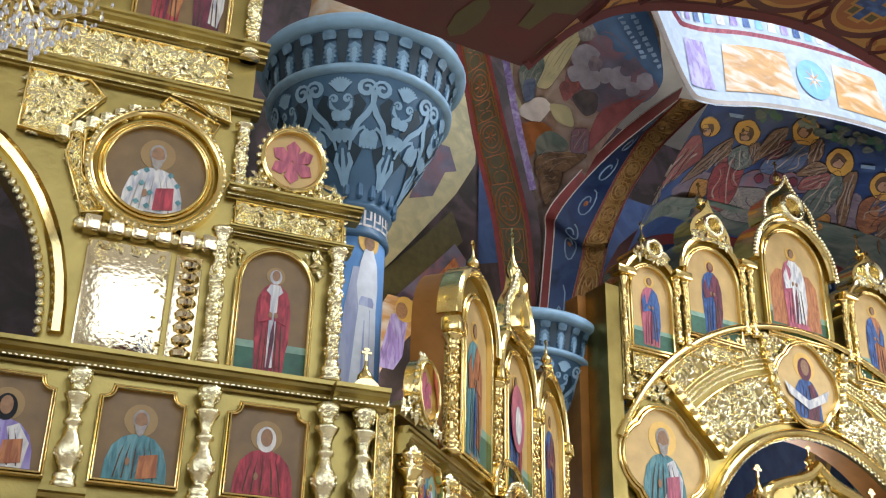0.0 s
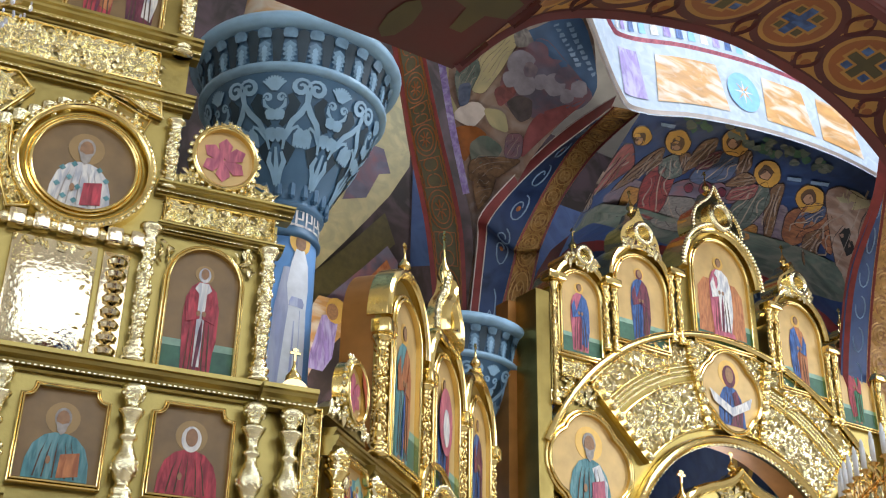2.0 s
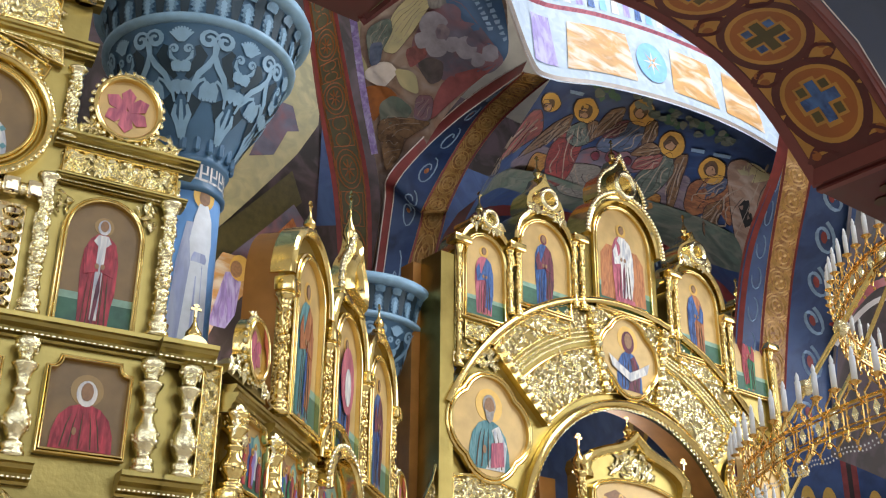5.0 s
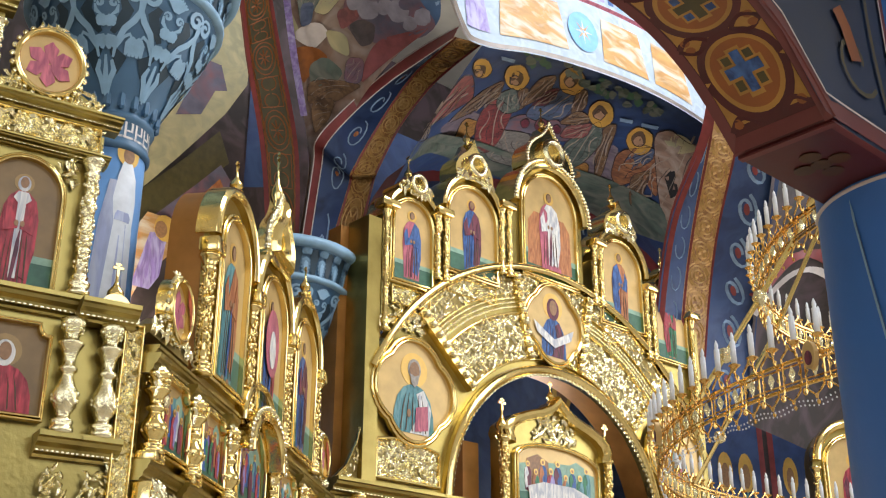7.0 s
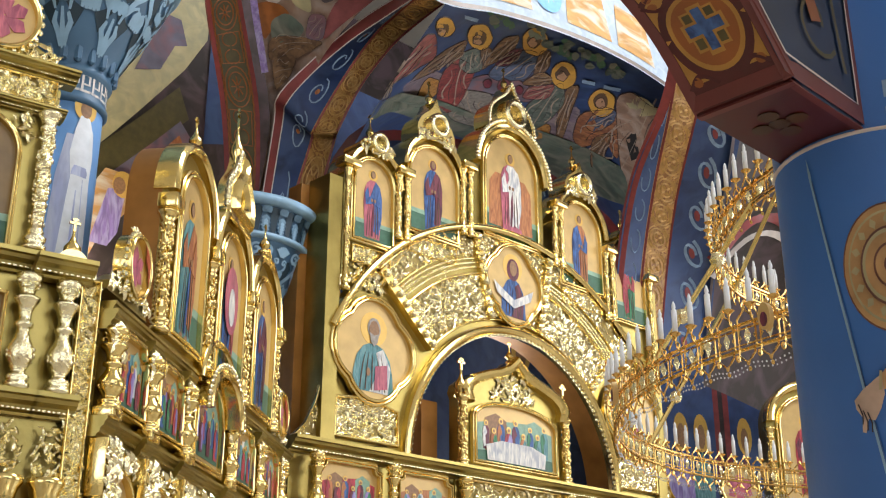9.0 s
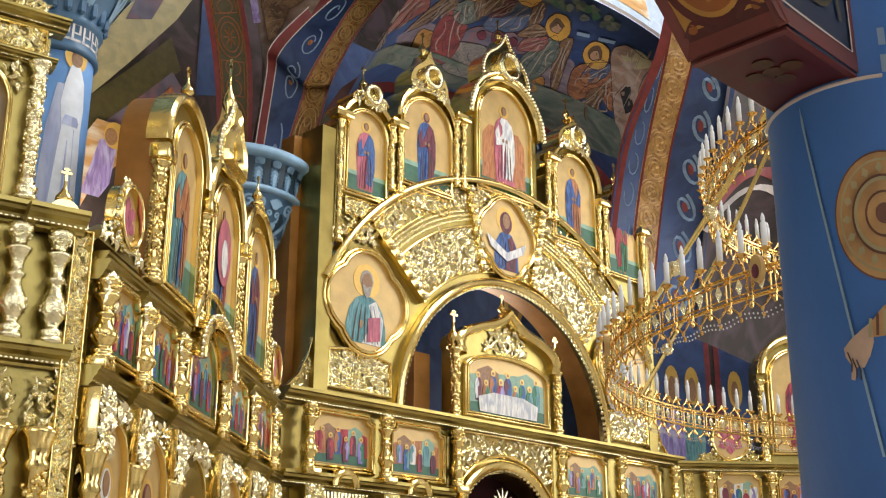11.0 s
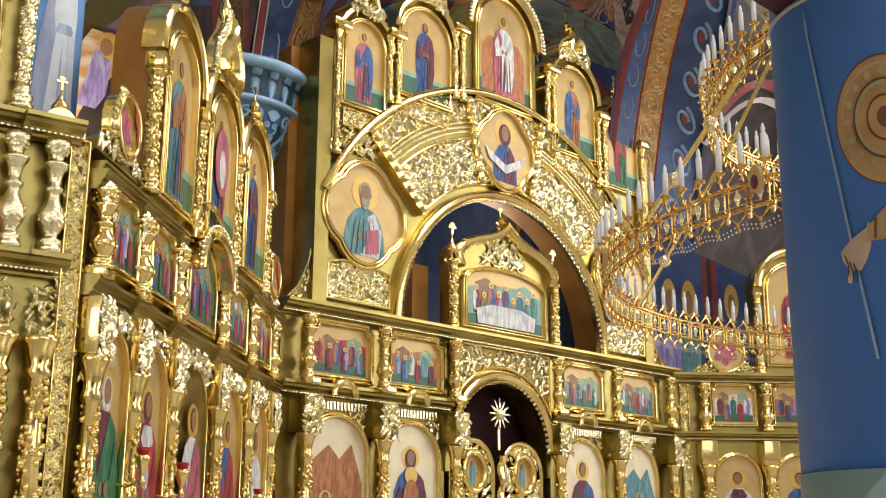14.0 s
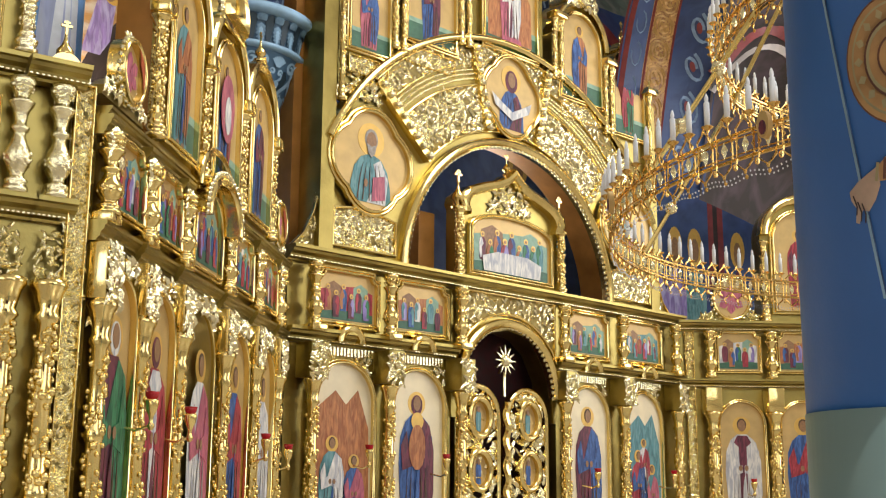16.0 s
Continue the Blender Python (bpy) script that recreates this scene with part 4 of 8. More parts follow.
# top tier: three gabled icons, each a deep barrel-backed box
for k, (cx, w, zt, zf, robe, mantle) in enumerate(((1.60, .78, 5.40, 5.62, TEAL, ORANGE), (2.76, .86, 5.34, 6.10, BLUE, RED), (3.93, .84, 5.34, 5.62, BLUE, MAROON))):
    wide = w + .3
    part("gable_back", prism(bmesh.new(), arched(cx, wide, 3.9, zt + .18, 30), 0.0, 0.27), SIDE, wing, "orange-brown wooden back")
    part("gable_front", prism(bmesh.new(), arched(cx, wide - .01, 3.9, zt + .17, 24), -.04, 0.0), SATIN, wing)
    p = icon(wing, arched(cx, w - .12, 4.02, zt - .06), -.06, "round-headed icon of a standing figure", .06, .2)
    standing(p, cx, 4.06, (zt - 4.06) * .86, -.06, robe, mantle, flip=1)
    if k == 1:
        flat("glory", disc(cx, 4.72, .2, 24, .3), -.085, PINK, p)
        flat("child_robe", disc(cx, 4.66, .09, 16, .17), -.09, WHITE, p)
    rim = [[(cx + wide * q * math.cos(a), zt + .18 - wide * .5 + wide * (q + .01) * math.sin(a)) for a in (math.pi * j / 30 for j in range(31))] for q in (.52, .44)]
    part("gable_moulding", ring(bmesh.new(), *rim, -.1, .06, closed=False), GOLD, wing)
    if k == 1:
        og = ogee(cx, .62, zt + .12, zf)
        part("gable_peak", ring(bmesh.new(), og, [(cx + (a - cx) * .52, zt + .2 + (b - zt - .12) * .5) for a, b in og], -.1, .02), GOLD, wing)
        part("peak_cornice", boxed(cx - .36, cx + .36, -.13, 0, zt + .05, zt + .13, bevel=.02), GOLD, wing)
        tagged(part("peak_carving", beads(bmesh.new(), along(grow(og, .02), .06), .038, -.09), CARVED, wing), kind="stuff")
        finial(wing, cx, -.04, zf - .14, .62, .06)
    else:
        part("gable_peak", prism(bmesh.new(), ogee(cx, .3, zt + .14, zf + .02), -.1, .02), GOLD, wing)
        finial(wing, cx, -.04, zf - .02, .3, .05)
for x, zt in ((1.06, 4.86), (2.18, 4.86), (3.34, 4.86), (4.48, 4.86)):
    column(wing, x, -.065, 3.94, zt, .055, "shaft")
    part("column_cap", boxed(x - .1, x + .1, -.16, 0, zt, zt + .12, bevel=.02), GOLD, wing)


def rose_medallion(parent, cx, z, r, seed):
    """An oval medallion with a pink six-winged emblem in a carved wreath."""
    body = part("emblem_panel", prism(bmesh.new(), disc(cx, z + r, r, 28, r * 1.1), -.04, .02), ICONGOLD, parent, "oval emblem with a pink winged form in a carved wreath")
    part("emblem_frame", ring(bmesh.new(), disc(cx, z + r, r * 1.16, 28, r * 1.27), disc(cx, z + r, r, 28, r * 1.1), -.09, .03), GOLD, body)
    for j in range(6):
        a = math.pi / 2 + math.pi / 3 * j
        flat("wing_petal", [(cx + r * .12 * math.cos(a + 1.3), z + r + r * .12 * math.sin(a + 1.3)), (cx + r * .62 * math.cos(a + .42), z + r + r * .66 * math.sin(a + .42)), (cx + r * .82 * math.cos(a), z + r + r * .86 * math.sin(a)), (cx + r * .62 * math.cos(a - .42), z + r + r * .66 * math.sin(a - .42)), (cx + r * .12 * math.cos(a - 1.3), z + r + r * .12 * math.sin(a - 1.3))][::-1], -.045 - .001 * j, PINK, body)
    bm = beads(bmesh.new(), disc(cx, z + r, r * 1.2, 26, r * 1.3), r * .11, -.06)
    leaves(bm, lambda a, b: math.hypot(a - cx, b - z - r) > r * 1.1 and b < z + r * .9 - abs(a - cx) * .5 + .1 * r, cx - r * 2.1, cx + r * 2.1, z - r * .3, z + r * .8, -.03, 130, r * .22, random.Random(seed))
    leaves(bm, lambda a, b: True, cx - r * .4, cx + r * .4, z + r * 2.15, z + r * 2.5, -.03, 22, r * .16, random.Random(seed))
    tagged(part("wreath", bm, CARVED, body), kind="stuff")
    part("plinth", prism(bmesh.new(), [(cx - r * 2.1, z - r * .5), (cx + r * 2.1, z - r * .5), (cx + r * 1.9, z - r * .1), (cx + r * .8, z + r * .5), (cx - r * .8, z + r * .5), (cx - r * 1.9, z - r * .1)], -.02, .1), SATIN, body)


rose_medallion(wing, .56, 4.06, .18, 1)
rose_medallion(wing, 4.9, 4.02, .18, 2)
for s, z in ((.86, 2.12), (1.7, 2.08), (3.98, 2.0), (4.92, 1.94)):
    sconce(pose(3.29, 6.42, 0, 0, 0, 40) @ pose(s, -.22, z))

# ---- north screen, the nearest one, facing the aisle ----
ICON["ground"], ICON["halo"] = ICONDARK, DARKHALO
north = thing("north_iconostasis", pose(3.2, 6.6, 0, 0, 0, -9.5), "carved and gilded icon screen of framed icons facing the aisle", "iconostasis")


def NS(s):
    return s * 1.15


def NZ(z):
    return 1.6 + (z - 1.6) * 1.15


part("lower_wall", boxed(-4.2, NS(.17), 0.02, .3, 0, NZ(3.69)), SATIN, north)
pts = [(NS(-2.6), NZ(6.6)), (NS(-2.6), NZ(5.2))] + [(NS(-2.72 + .93 * math.cos(a)), NZ(3.8 + 1.25 * math.sin(a))) for a in (math.pi * (.5 - .5 * k / 12) for k in range(13))] + [(NS(-1.79), NZ(3.66)), (NS(-.15), NZ(3.66)), (NS(-.15), NZ(4.8)), (NS(-.80), NZ(4.8)), (NS(-.80), NZ(6.6))]
part("upper_wall", prism(bmesh.new(), pts, .03, .28), SATIN, north)
tagged(part("arch_lace", beads(bmesh.new(), along(pts[2:15], .06), .03, .0), CARVED, north), kind="stuff")
part("arch_roll", tube(bmesh.new(), [(x + .1, .01, z + .06) for x, z in pts[2:15]], .05), GOLD, north)
cornice(north, -4.2, NS(-.1), NZ(3.66), .13, .02, .14, .035)
cornice(north, NS(-.2), NS(.12), NZ(3.64), .13, -.06, .14, .035)
cornice(north, NS(-.87), NS(-.12), NZ(4.6), .05, .02, .1, .03)
cornice(north, NS(-.9), NS(-.08), NZ(4.83), .07, .02, .14, .03)
cornice(north, NS(-2.6), NS(-.75), NZ(5.42), .09, .02, .12, .03)
cornice(north, NS(-2.6), NS(-.75), NZ(5.80), .1, .02, .16, .035)
carved_panel(north, [(NS(-2.3), NZ(5.53)), (NS(-.98), NZ(5.53)), (NS(-.98), NZ(5.78)), (NS(-2.3), NZ(5.78))], .0, 620, .05, 3, "frieze of carved fleurons", .01)
carved_panel(north, [(NS(-.84), NZ(4.66)), (NS(-.18), NZ(4.66)), (NS(-.18), NZ(4.82)), (NS(-.84), NZ(4.82))], .0, 160, .045, 4, "frieze of carved fleurons", .01)
# carved spandrels round the medallion
carved_panel(north, [(NS(-1.62), NZ(4.65)), (NS(-1.45), NZ(4.6)), (NS(-1.68), NZ(4.86)), (NS(-1.62), NZ(5.1)), (NS(-1.75), NZ(5.0)), (NS(-1.72), NZ(4.8))], .0, 120, .04, 5, "corner panel of carved leaves", .012)
carved_panel(north, [(NS(-2.1), NZ(5.02)), (NS(-1.9), NZ(5.0)), (NS(-1.65), NZ(5.32)), (NS(-1.75), NZ(5.42)), (NS(-2.1), NZ(5.42))], .0, 300, .045, 6, "corner panel of carved leaves", .015)
carved_panel(north, [(NS(-1.35), NZ(5.35)), (NS(-1.05), NZ(5.1)), (NS(-.98), NZ(5.3)), (NS(-1.3), NZ(5.42))], .0, 120, .04, 7, "corner panel of carved leaves", .012)
carved_panel(north, [(-2.097, 5.400), (-1.933, 5.002), (-1.776, 5.038), (-1.890, 5.190), (-1.968, 5.367), (-1.988, 5.639), (-2.071, 5.587)], .0, 360, .04, 21, "corner panel of carved leaves", .014)
carved_panel(north, [(-1.483, 6.148), (-1.092, 6.148), (-1.062, 5.883), (-1.194, 5.912), (-1.311, 5.978), (-1.487, 6.005)], .0, 200, .04, 22, "corner panel of carved leaves", .014)
cx, cz = NS(-1.315), NZ(4.90)
p = icon(north, disc(cx, cz, .325, 40), -.02, "round icon of a grey bishop with a red book", .045)
bust(p, cx, cz - .30, .58, -.02, WHITE, WHITE, RED, w=.38)
for k, (dx, dz) in enumerate(((-.13, .02), (-.06, .06), (-.15, -.1), (-.08, -.04), (-.1, -.18), (.1, .05), (.15, -.02), (-.02, -.1), (-.03, -.2), (.17, -.14))):
    flat("robe_cross", [(cx + dx - .022, cz - .06 + dz), (cx + dx, cz - .082 + dz), (cx + dx + .022, cz - .06 + dz), (cx + dx, cz - .038 + dz)], -.031, TEAL, p)
ro = part("round_frame", ring(bmesh.new(), disc(cx, cz, .46, 48), disc(cx, cz, .405, 48), -.08, .03), GOLD, north)
part("inner_ring", ring(bmesh.new(), disc(cx, cz, .405, 48), disc(cx, cz, .36, 48), -.03, .03), SATIN, ro)
tagged(part("bead_row", beads(bmesh.new(), disc(cx, cz, .445, 64), .016, -.09), CARVED, ro), kind="stuff")
# bright carved niche panel beside a scalloped strip
glare = part("burnished_panel", boxed(NS(-1.62), NS(-1.16), -.04, .03, NZ(3.78), NZ(4.42), bevel=.02), MIRRORGOLD, north, "burnished pale gold panel")
tagged(part("edge_carving", leaves(bmesh.new(), lambda a, b: b > NZ(4.36) or a > NS(-1.22), NS(-1.6), NS(-1.17), NZ(3.83), NZ(4.4), -.04, 150, .03, random.Random(8)), CARVED, glare), kind="stuff")
bm = bmesh.new()
for k in range(8):
    lathe(bm, [(.001, -.035), (.06, -.01), (.07, .02), (.05, .045), (.001, .05)], 12, (NS(-1.05), .0, NZ(3.82 + .075 * k)))
tagged(part("scallop_strip", bm, MIRRORGOLD, north), kind="stuff")
part("scallop_ground", boxed(NS(-1.13), NS(-.98), .0, .03, NZ(3.78), NZ(4.42), bevel=.008), MIRRORGOLD, north)
for k in range(6):
    part("rail_block", boxed(NS(-1.66) + k * .15, NS(-1.66) + k * .15 + .11, -.08, .03, NZ(4.45), NZ(4.55), bevel=.02), MIRRORGOLD, north)
    part("rail_knob", ball(bmesh.new(), (NS(-1.66) + k * .15 - .02, -.02, NZ(4.50)), .045, 10, 6), CARVED, north)
    part("slanting_knob", lathe(bmesh.new(), [(.02, 0), (.055, .02), (.055, .1), (.02, .12)], 10, (NS(-1.85) + k * .085, -.02, NZ(4.98 + .045 * k))), CARVED, north)
# icons of the two visible tiers
p = icon(north, arched(NS(-.56), .46, NZ(3.76), NZ(4.52)), -.02, "round-headed icon of a bishop in red vestments", .035, .22)
standing(p, NS(-.56), NZ(3.78), .78, -.02, RED, RED, WHITE, hood=WHITE, wide=.4)
for cx, robe, fold, book, hood in ((-1.2, TEAL, TEAL, ORANGE, None), (-.53, RED, RED, None, WHITE), (-1.87, PURPLE, WHITE, ORANGE, BLACK), (-2.5, BLUE, RED, None, None)):
    p = icon(north, notched(NS(cx), .47, NZ(3.1), NZ(3.58), .07), -.02, "half-length icon of a saint in a scooped gilt frame", .03)
    bust(p, NS(cx), NZ(3.11), .5, -.02, robe, fold, book, hood, w=.36)
p = icon(north, [(NS(-1.57), NZ(5.93)), (NS(-1.03), NZ(5.93)), (NS(-1.03), NZ(6.5)), (NS(-1.57), NZ(6.5))], -.02, "upper icon of two standing figures", .04)
standing(p, NS(-1.4), NZ(5.94), .7, -.02, RED, ORANGE)
standing(p, NS(-1.15), NZ(5.94), .7, -.02, MAROON, WHITE)
for s in (-2.2, -1.54, -.87, -.21, -.0):
    column(north, NS(s), -.08, NZ(3.02), NZ(3.64), .06, mat=CARVED)
    cornice(north, NS(s) - .13, NS(s) + .13, NZ(2.9), .14, .02, .16, .03)
    tagged(part("foot_leaves", leaves(bmesh.new(), lambda a, b: abs(a - NS(s)) < .08 - (b - NZ(2.7)) * .2, NS(s) - .08, NS(s) + .08, NZ(2.6), NZ(2.86), -.04, 50, .03, random.Random(int(-s * 9))), CARVED, north), kind="stuff")
    column(north, NS(s), -.08, NZ(1.0), NZ(2.58), .075, "shaft")
    if s > -1:
        finial(north, NS(s), -.05, NZ(3.76), .3, .05) if s > -.1 else None
for s in (-.9, -.21):
    column(north, NS(s), -.06, NZ(3.78), NZ(4.6), .05, "shaft", mat=CARVED)
column(north, NS(-.84), -.04, NZ(4.86), NZ(5.32), .045, "shaft", mat=CARVED)
column(north, NS(-.86), -.04, NZ(5.8), NZ(6.4), .05, "shaft", mat=CARVED)
part("cap_shell", prism(bmesh.new(), [(NS(0) + .1 * math.cos(a), NZ(3.74) + .1 * math.sin(a)) for a in (math.pi * k / 12 for k in range(13))], -.1, .05), GOLD, north)
strip = [(NS(.07), 0.0), (NS(.18), 0.0), (NS(.18), NZ(3.68)), (NS(.07), NZ(3.68))]
carved_panel(north, strip, -.04, 1100, .035, 12, "tall narrow strip of carved leaves", .01)
rose_medallion(north, NS(-.53), NZ(4.96), .2, 3)
tagged(part("north_corner_leaves", leaves(bmesh.new(), lambda a, b: abs(a - NS(-.56)) > .2, NS(-.83), NS(-.28), NZ(4.42), NZ(4.6), -.0, 60, .04, random.Random(2)), CARVED, north), kind="stuff")

ICON["ground"], ICON["halo"] = ICONGOLD, HALO
# ---- south screen, continuing the main one towards the south ----
south = thing("south_iconostasis", pose(14.85, 10.0, 0, 0, 0, -40), "carved and gilded south screen with feast icons", "iconostasis")
part("lower_wall", boxed(0, 5.2, 0, .3, 0, 4.0), SATIN, south)
cornice(south, 0, 5.2, 3.9, .16, 0, .2)
cornice(south, 0, 5.2, 3.05, .14, 0, .18)
carved_panel(south, [(.12, 0), (.26, 0), (.26, 3.9), (.12, 3.9)], -.02, 900, .04, 13, "tall narrow strip of carved leaves", .01)
for x in (.47, 1.41, 2.35, 3.3):
    column(south, x, -.16, 3.2, 3.9, .075)
    column(south, x, -.16, .5, 2.7, .09, "shaft")
    part("column_block", boxed(x - .12, x + .12, -.28, 0, 2.7, 3.05, bevel=.01), GOLD, south)
for k, cx in enumerate((.94, 1.88, 2.82)):
    p = icon(south, notched(cx, .62, 3.33, 3.88), -.03, "feast icon with a crowd of small figures", .05)
    gathering(p, cx, 3.35, .58, .48, -.03, rnd, (WHITE, ORANGE, TEAL)[k], 5)
    p = icon(south, arched(cx, .66, .95, 2.85), -.03, "tall round-headed icon of a standing figure", .05, .12)
    standing(p, cx, 1.0, 1.7, -.03, (WHITE, BLUE, RED)[k], (WHITE, RED, TEAL)[k], MAROON if k == 0 else None)
rose_medallion(south, .86, 4.14, .26, 4)
for cx, zt in ((1.95, 6.0),):
    part("gable_front", prism(bmesh.new(), arched(cx, 1.2, 4.05, zt, 18), -.05, .3), SATIN, south)
    p = icon(south, arched(cx, .8, 4.25, zt - .25), -.09, "round-headed icon of a standing figure", .07)
    standing(p, cx, 4.3, 1.25, -.09, RED, MAROON)
    part("gable_moulding", ring(bmesh.new(), arched(cx, 1.26, 4.05, zt + .03, 18)[1:], arched(cx, 1.0, 4.05, zt - .1, 18)[1:], -.18, .0, closed=False), GOLD, south)
    for s in (-.58, .58):
        column(south, cx + s, -.12, 4.05, 5.3, .06, "shaft")
sconce(pose(14.85, 10.0, 0, 0, 0, -40) @ pose(.98, -.36, 1.7))

# ---- slender columns with great bell capitals ----
def bell_column(x, y, rim_z, label):
    col = thing("column", pose(x, y, 0), label, "column", "bell-capital columns")
    part("shaft", lathe(bmesh.new(), [(.46, 0), (.46, .25), (.38, .3), (.34, .42), (.3, .6), (.288, rim_z - 1.62)], 36), SHAFTBLUE, col, smooth=True)
    prof = [(.29, -1.62), (.32, -1.6), (.32, -1.57), (.3, -1.55), (.3, -1.38), (.33, -1.36), (.33, -1.32), (.32, -1.3), (.36, -1.2), (.45, -1.02), (.56, -.82), (.66, -.62), (.73, -.44), (.76, -.36), (.79, -.34), (.79, -.3), (.76, -.28), (.78, -.16), (.80, -.04), (.84, .02), (.90, .04), (.92, .07), (.92, .13), (.86, .14)]
    part("bell", lathe(bmesh.new(), [(r, rim_z + z) for r, z in prof], 48), CAPBLUE, col, "blue painted bell of the capital", smooth=True)
    part("rim", lathe(bmesh.new(), [(.87, rim_z + .02), (.93, rim_z + .045), (.94, rim_z + .09), (.92, rim_z + .135), (.86, rim_z + .14)], 48), CAPLIGHT, col, smooth=True)
    part("bead_moulding", lathe(bmesh.new(), [(.765, rim_z - .36), (.815, rim_z - .345), (.82, rim_z - .3), (.775, rim_z - .28)], 48), CAPLIGHT, col, smooth=True)

    def bell_r(z):
        for (r0, z0), (r1, z1) in zip(prof, prof[1:]):
            if z0 <= z <= z1 and z1 > z0:
                return r0 + (r1 - r0) * (z - z0) / (z1 - z0)
        return .8

    def on_bell(bm, pts, a0, lift=.012):
        """A painted shape on the bell: pts in (along the round, height)."""
        vs = []
        for u, z in pts:
            z = -.37 + (z + .43) * .86
            r = bell_r(z) + lift
            a = a0 + u / .66
            vs.append(bm.verts.new((r * math.cos(a), r * math.sin(a), rim_z + z)))
        n = len(vs) // 2
        for k in range(n - 1):
            bm.faces.new((vs[k], vs[k + 1], vs[-k - 2], vs[-k - 1]))

    def ribbon(bm, line, w, a0, lift=.012):
        left, right = [], []
        for k, (u, z) in enumerate(line):
            du = line[min(k + 1, len(line) - 1)][0] - line[max(k - 1, 0)][0]
            dz = line[min(k + 1, len(line) - 1)][1] - line[max(k - 1, 0)][1]
            n = math.hypot(du, dz) or 1
            ww = 1.9 * w * (1 - .6 * abs(2 * k / (len(line) - 1) - 1))
            left.append((u - dz / n * ww, z + du / n * ww))
            right.append((u + dz / n * ww, z - du / n * ww))
        on_bell(bm, left + right[::-1], a0, lift)

    def raised(bm, pts, a0, lift):
        """A painted leaf outline on the upper cup of the bell, filled as a fan."""
        vs = []
        cu, cz = sum(p[0] for p in pts) / len(pts), sum(p[1] for p in pts) / len(pts)
        for u, z in [(cu, cz)] + pts:
            r = bell_r(z) + lift
            a = a0 + u / .8
            vs.append(bm.verts.new((r * math.cos(a), r * math.sin(a), rim_z + z)))
        for k in range(1, len(vs)):
            bm.faces.new((vs[0], vs[k], vs[1 + k % (len(vs) - 1)]))

    LEAF = [(0, .0), (.03, .0), (.022, .12), (.05, .16), (.03, .3), (.062, .36), (.036, .5), (.066, .58), (.04, .7), (.056, .82), (.03, .9), (.0, 1.0)]
    for j in range(8):
        a0 = 2 * math.pi * j / 8 + .12
        bm, bs_ = bmesh.new(), bmesh.new()
        for k in range(-4, 5):
            ribbon(bm, [(k * .004, -.60), (k * .014, -.53), (k * .0215, -.465 - .006 * k * k / 2)], .0085, a0, .02)
        for s in (-1, 1):
            # great volute with its stem, small volutes under the palmette
            ribbon(bm, [(s * (.2 + .075 * math.cos(t) * (1 - t / 11)), -.56 + .085 * math.sin(t) * (1 - t / 11)) for t in (k * .55 for k in range(17))], .012, a0, .02)
            ribbon(bm, [(s * .275, -.56), (s * .262, -.68), (s * .22, -.78), (s * .15, -.86), (s * .09, -.98), (s * .07, -1.1)], .016, a0, .016)
            ribbon(bm, [(s * (.055 + .034 * math.cos(t) * (1 - t / 10)), -.66 + .04 * math.sin(t) * (1 - t / 10)) for t in (k * .6 for k in range(13))], .008, a0, .018)
            ribbon(bm, [(s * .088, -.67), (s * .08, -.73), (s * .03, -.77)], .009, a0, .018)
            # three-lobed leaves
            for cz, w in ((-.82, .75), (-.98, 1.0)):
                for t, ln in ((0.15, .09), (.75, .1), (1.35, .085)):
                    ribbon(bm, [(s * .01, cz + .05), (s * (.02 + ln * w * .55 * math.sin(t)), cz + .03 - ln * .5 * math.cos(t)), (s * (.02 + ln * w * math.sin(t)), cz - ln * w * math.cos(t) + .03)], .018, a0, .022)
            # drooping leaf on a curled stalk between the motifs
            ribbon(bm, [(s * .10, -1.02), (s * .15, -.93), (s * .2, -.9), (s * .235, -.94)], .01, a0, .02)
            for t in (-.6, -.1, .4, .9):
                ribbon(bm, [(s * .225, -.92), (s * (.23 + .05 * math.sin(t)), -.98), (s * (.23 + .085 * math.sin(t)), -1.03 - .05 * math.cos(t))], .017, a0, .022)
            ribbon(bm, [(s * .03, -1.4), (s * .05, -1.28), (s * .09, -1.2), (s * .06, -1.12)], .02, a0, .016)
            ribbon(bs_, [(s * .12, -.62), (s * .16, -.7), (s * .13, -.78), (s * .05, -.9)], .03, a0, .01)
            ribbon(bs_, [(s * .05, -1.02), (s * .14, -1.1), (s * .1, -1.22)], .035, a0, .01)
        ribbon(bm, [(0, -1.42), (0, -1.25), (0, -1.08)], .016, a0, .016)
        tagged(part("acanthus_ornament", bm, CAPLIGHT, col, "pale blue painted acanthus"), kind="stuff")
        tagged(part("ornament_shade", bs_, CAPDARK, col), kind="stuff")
    for j in range(24):
        a = 2 * math.pi * j / 24
        bm, bd, bt = bmesh.new(), bmesh.new(), bmesh.new()
        raised(bm, [(u, -.285 + .2 * z) for u, z in LEAF] + [(-u, -.285 + .2 * z) for u, z in LEAF[-2:0:-1]], a, .022)
        raised(bt, [(u * .45, -.28 + .15 * z) for u, z in LEAF] + [(-u * .45, -.28 + .15 * z) for u, z in LEAF[-2:0:-1]], a, .03)
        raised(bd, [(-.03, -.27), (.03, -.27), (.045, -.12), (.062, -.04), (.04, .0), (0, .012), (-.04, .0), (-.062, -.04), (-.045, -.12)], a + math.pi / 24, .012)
        raised(bm, [(-.05, -.06), (.05, -.06), (.06, -.035), (.05, .0), (.025, .012), (-.025, .012), (-.05, .0), (-.06, -.035)], a, .03)
        part("leaf", bm, CAPMID, col)
        part("leaf_rib", bt, CAPLIGHT, col)
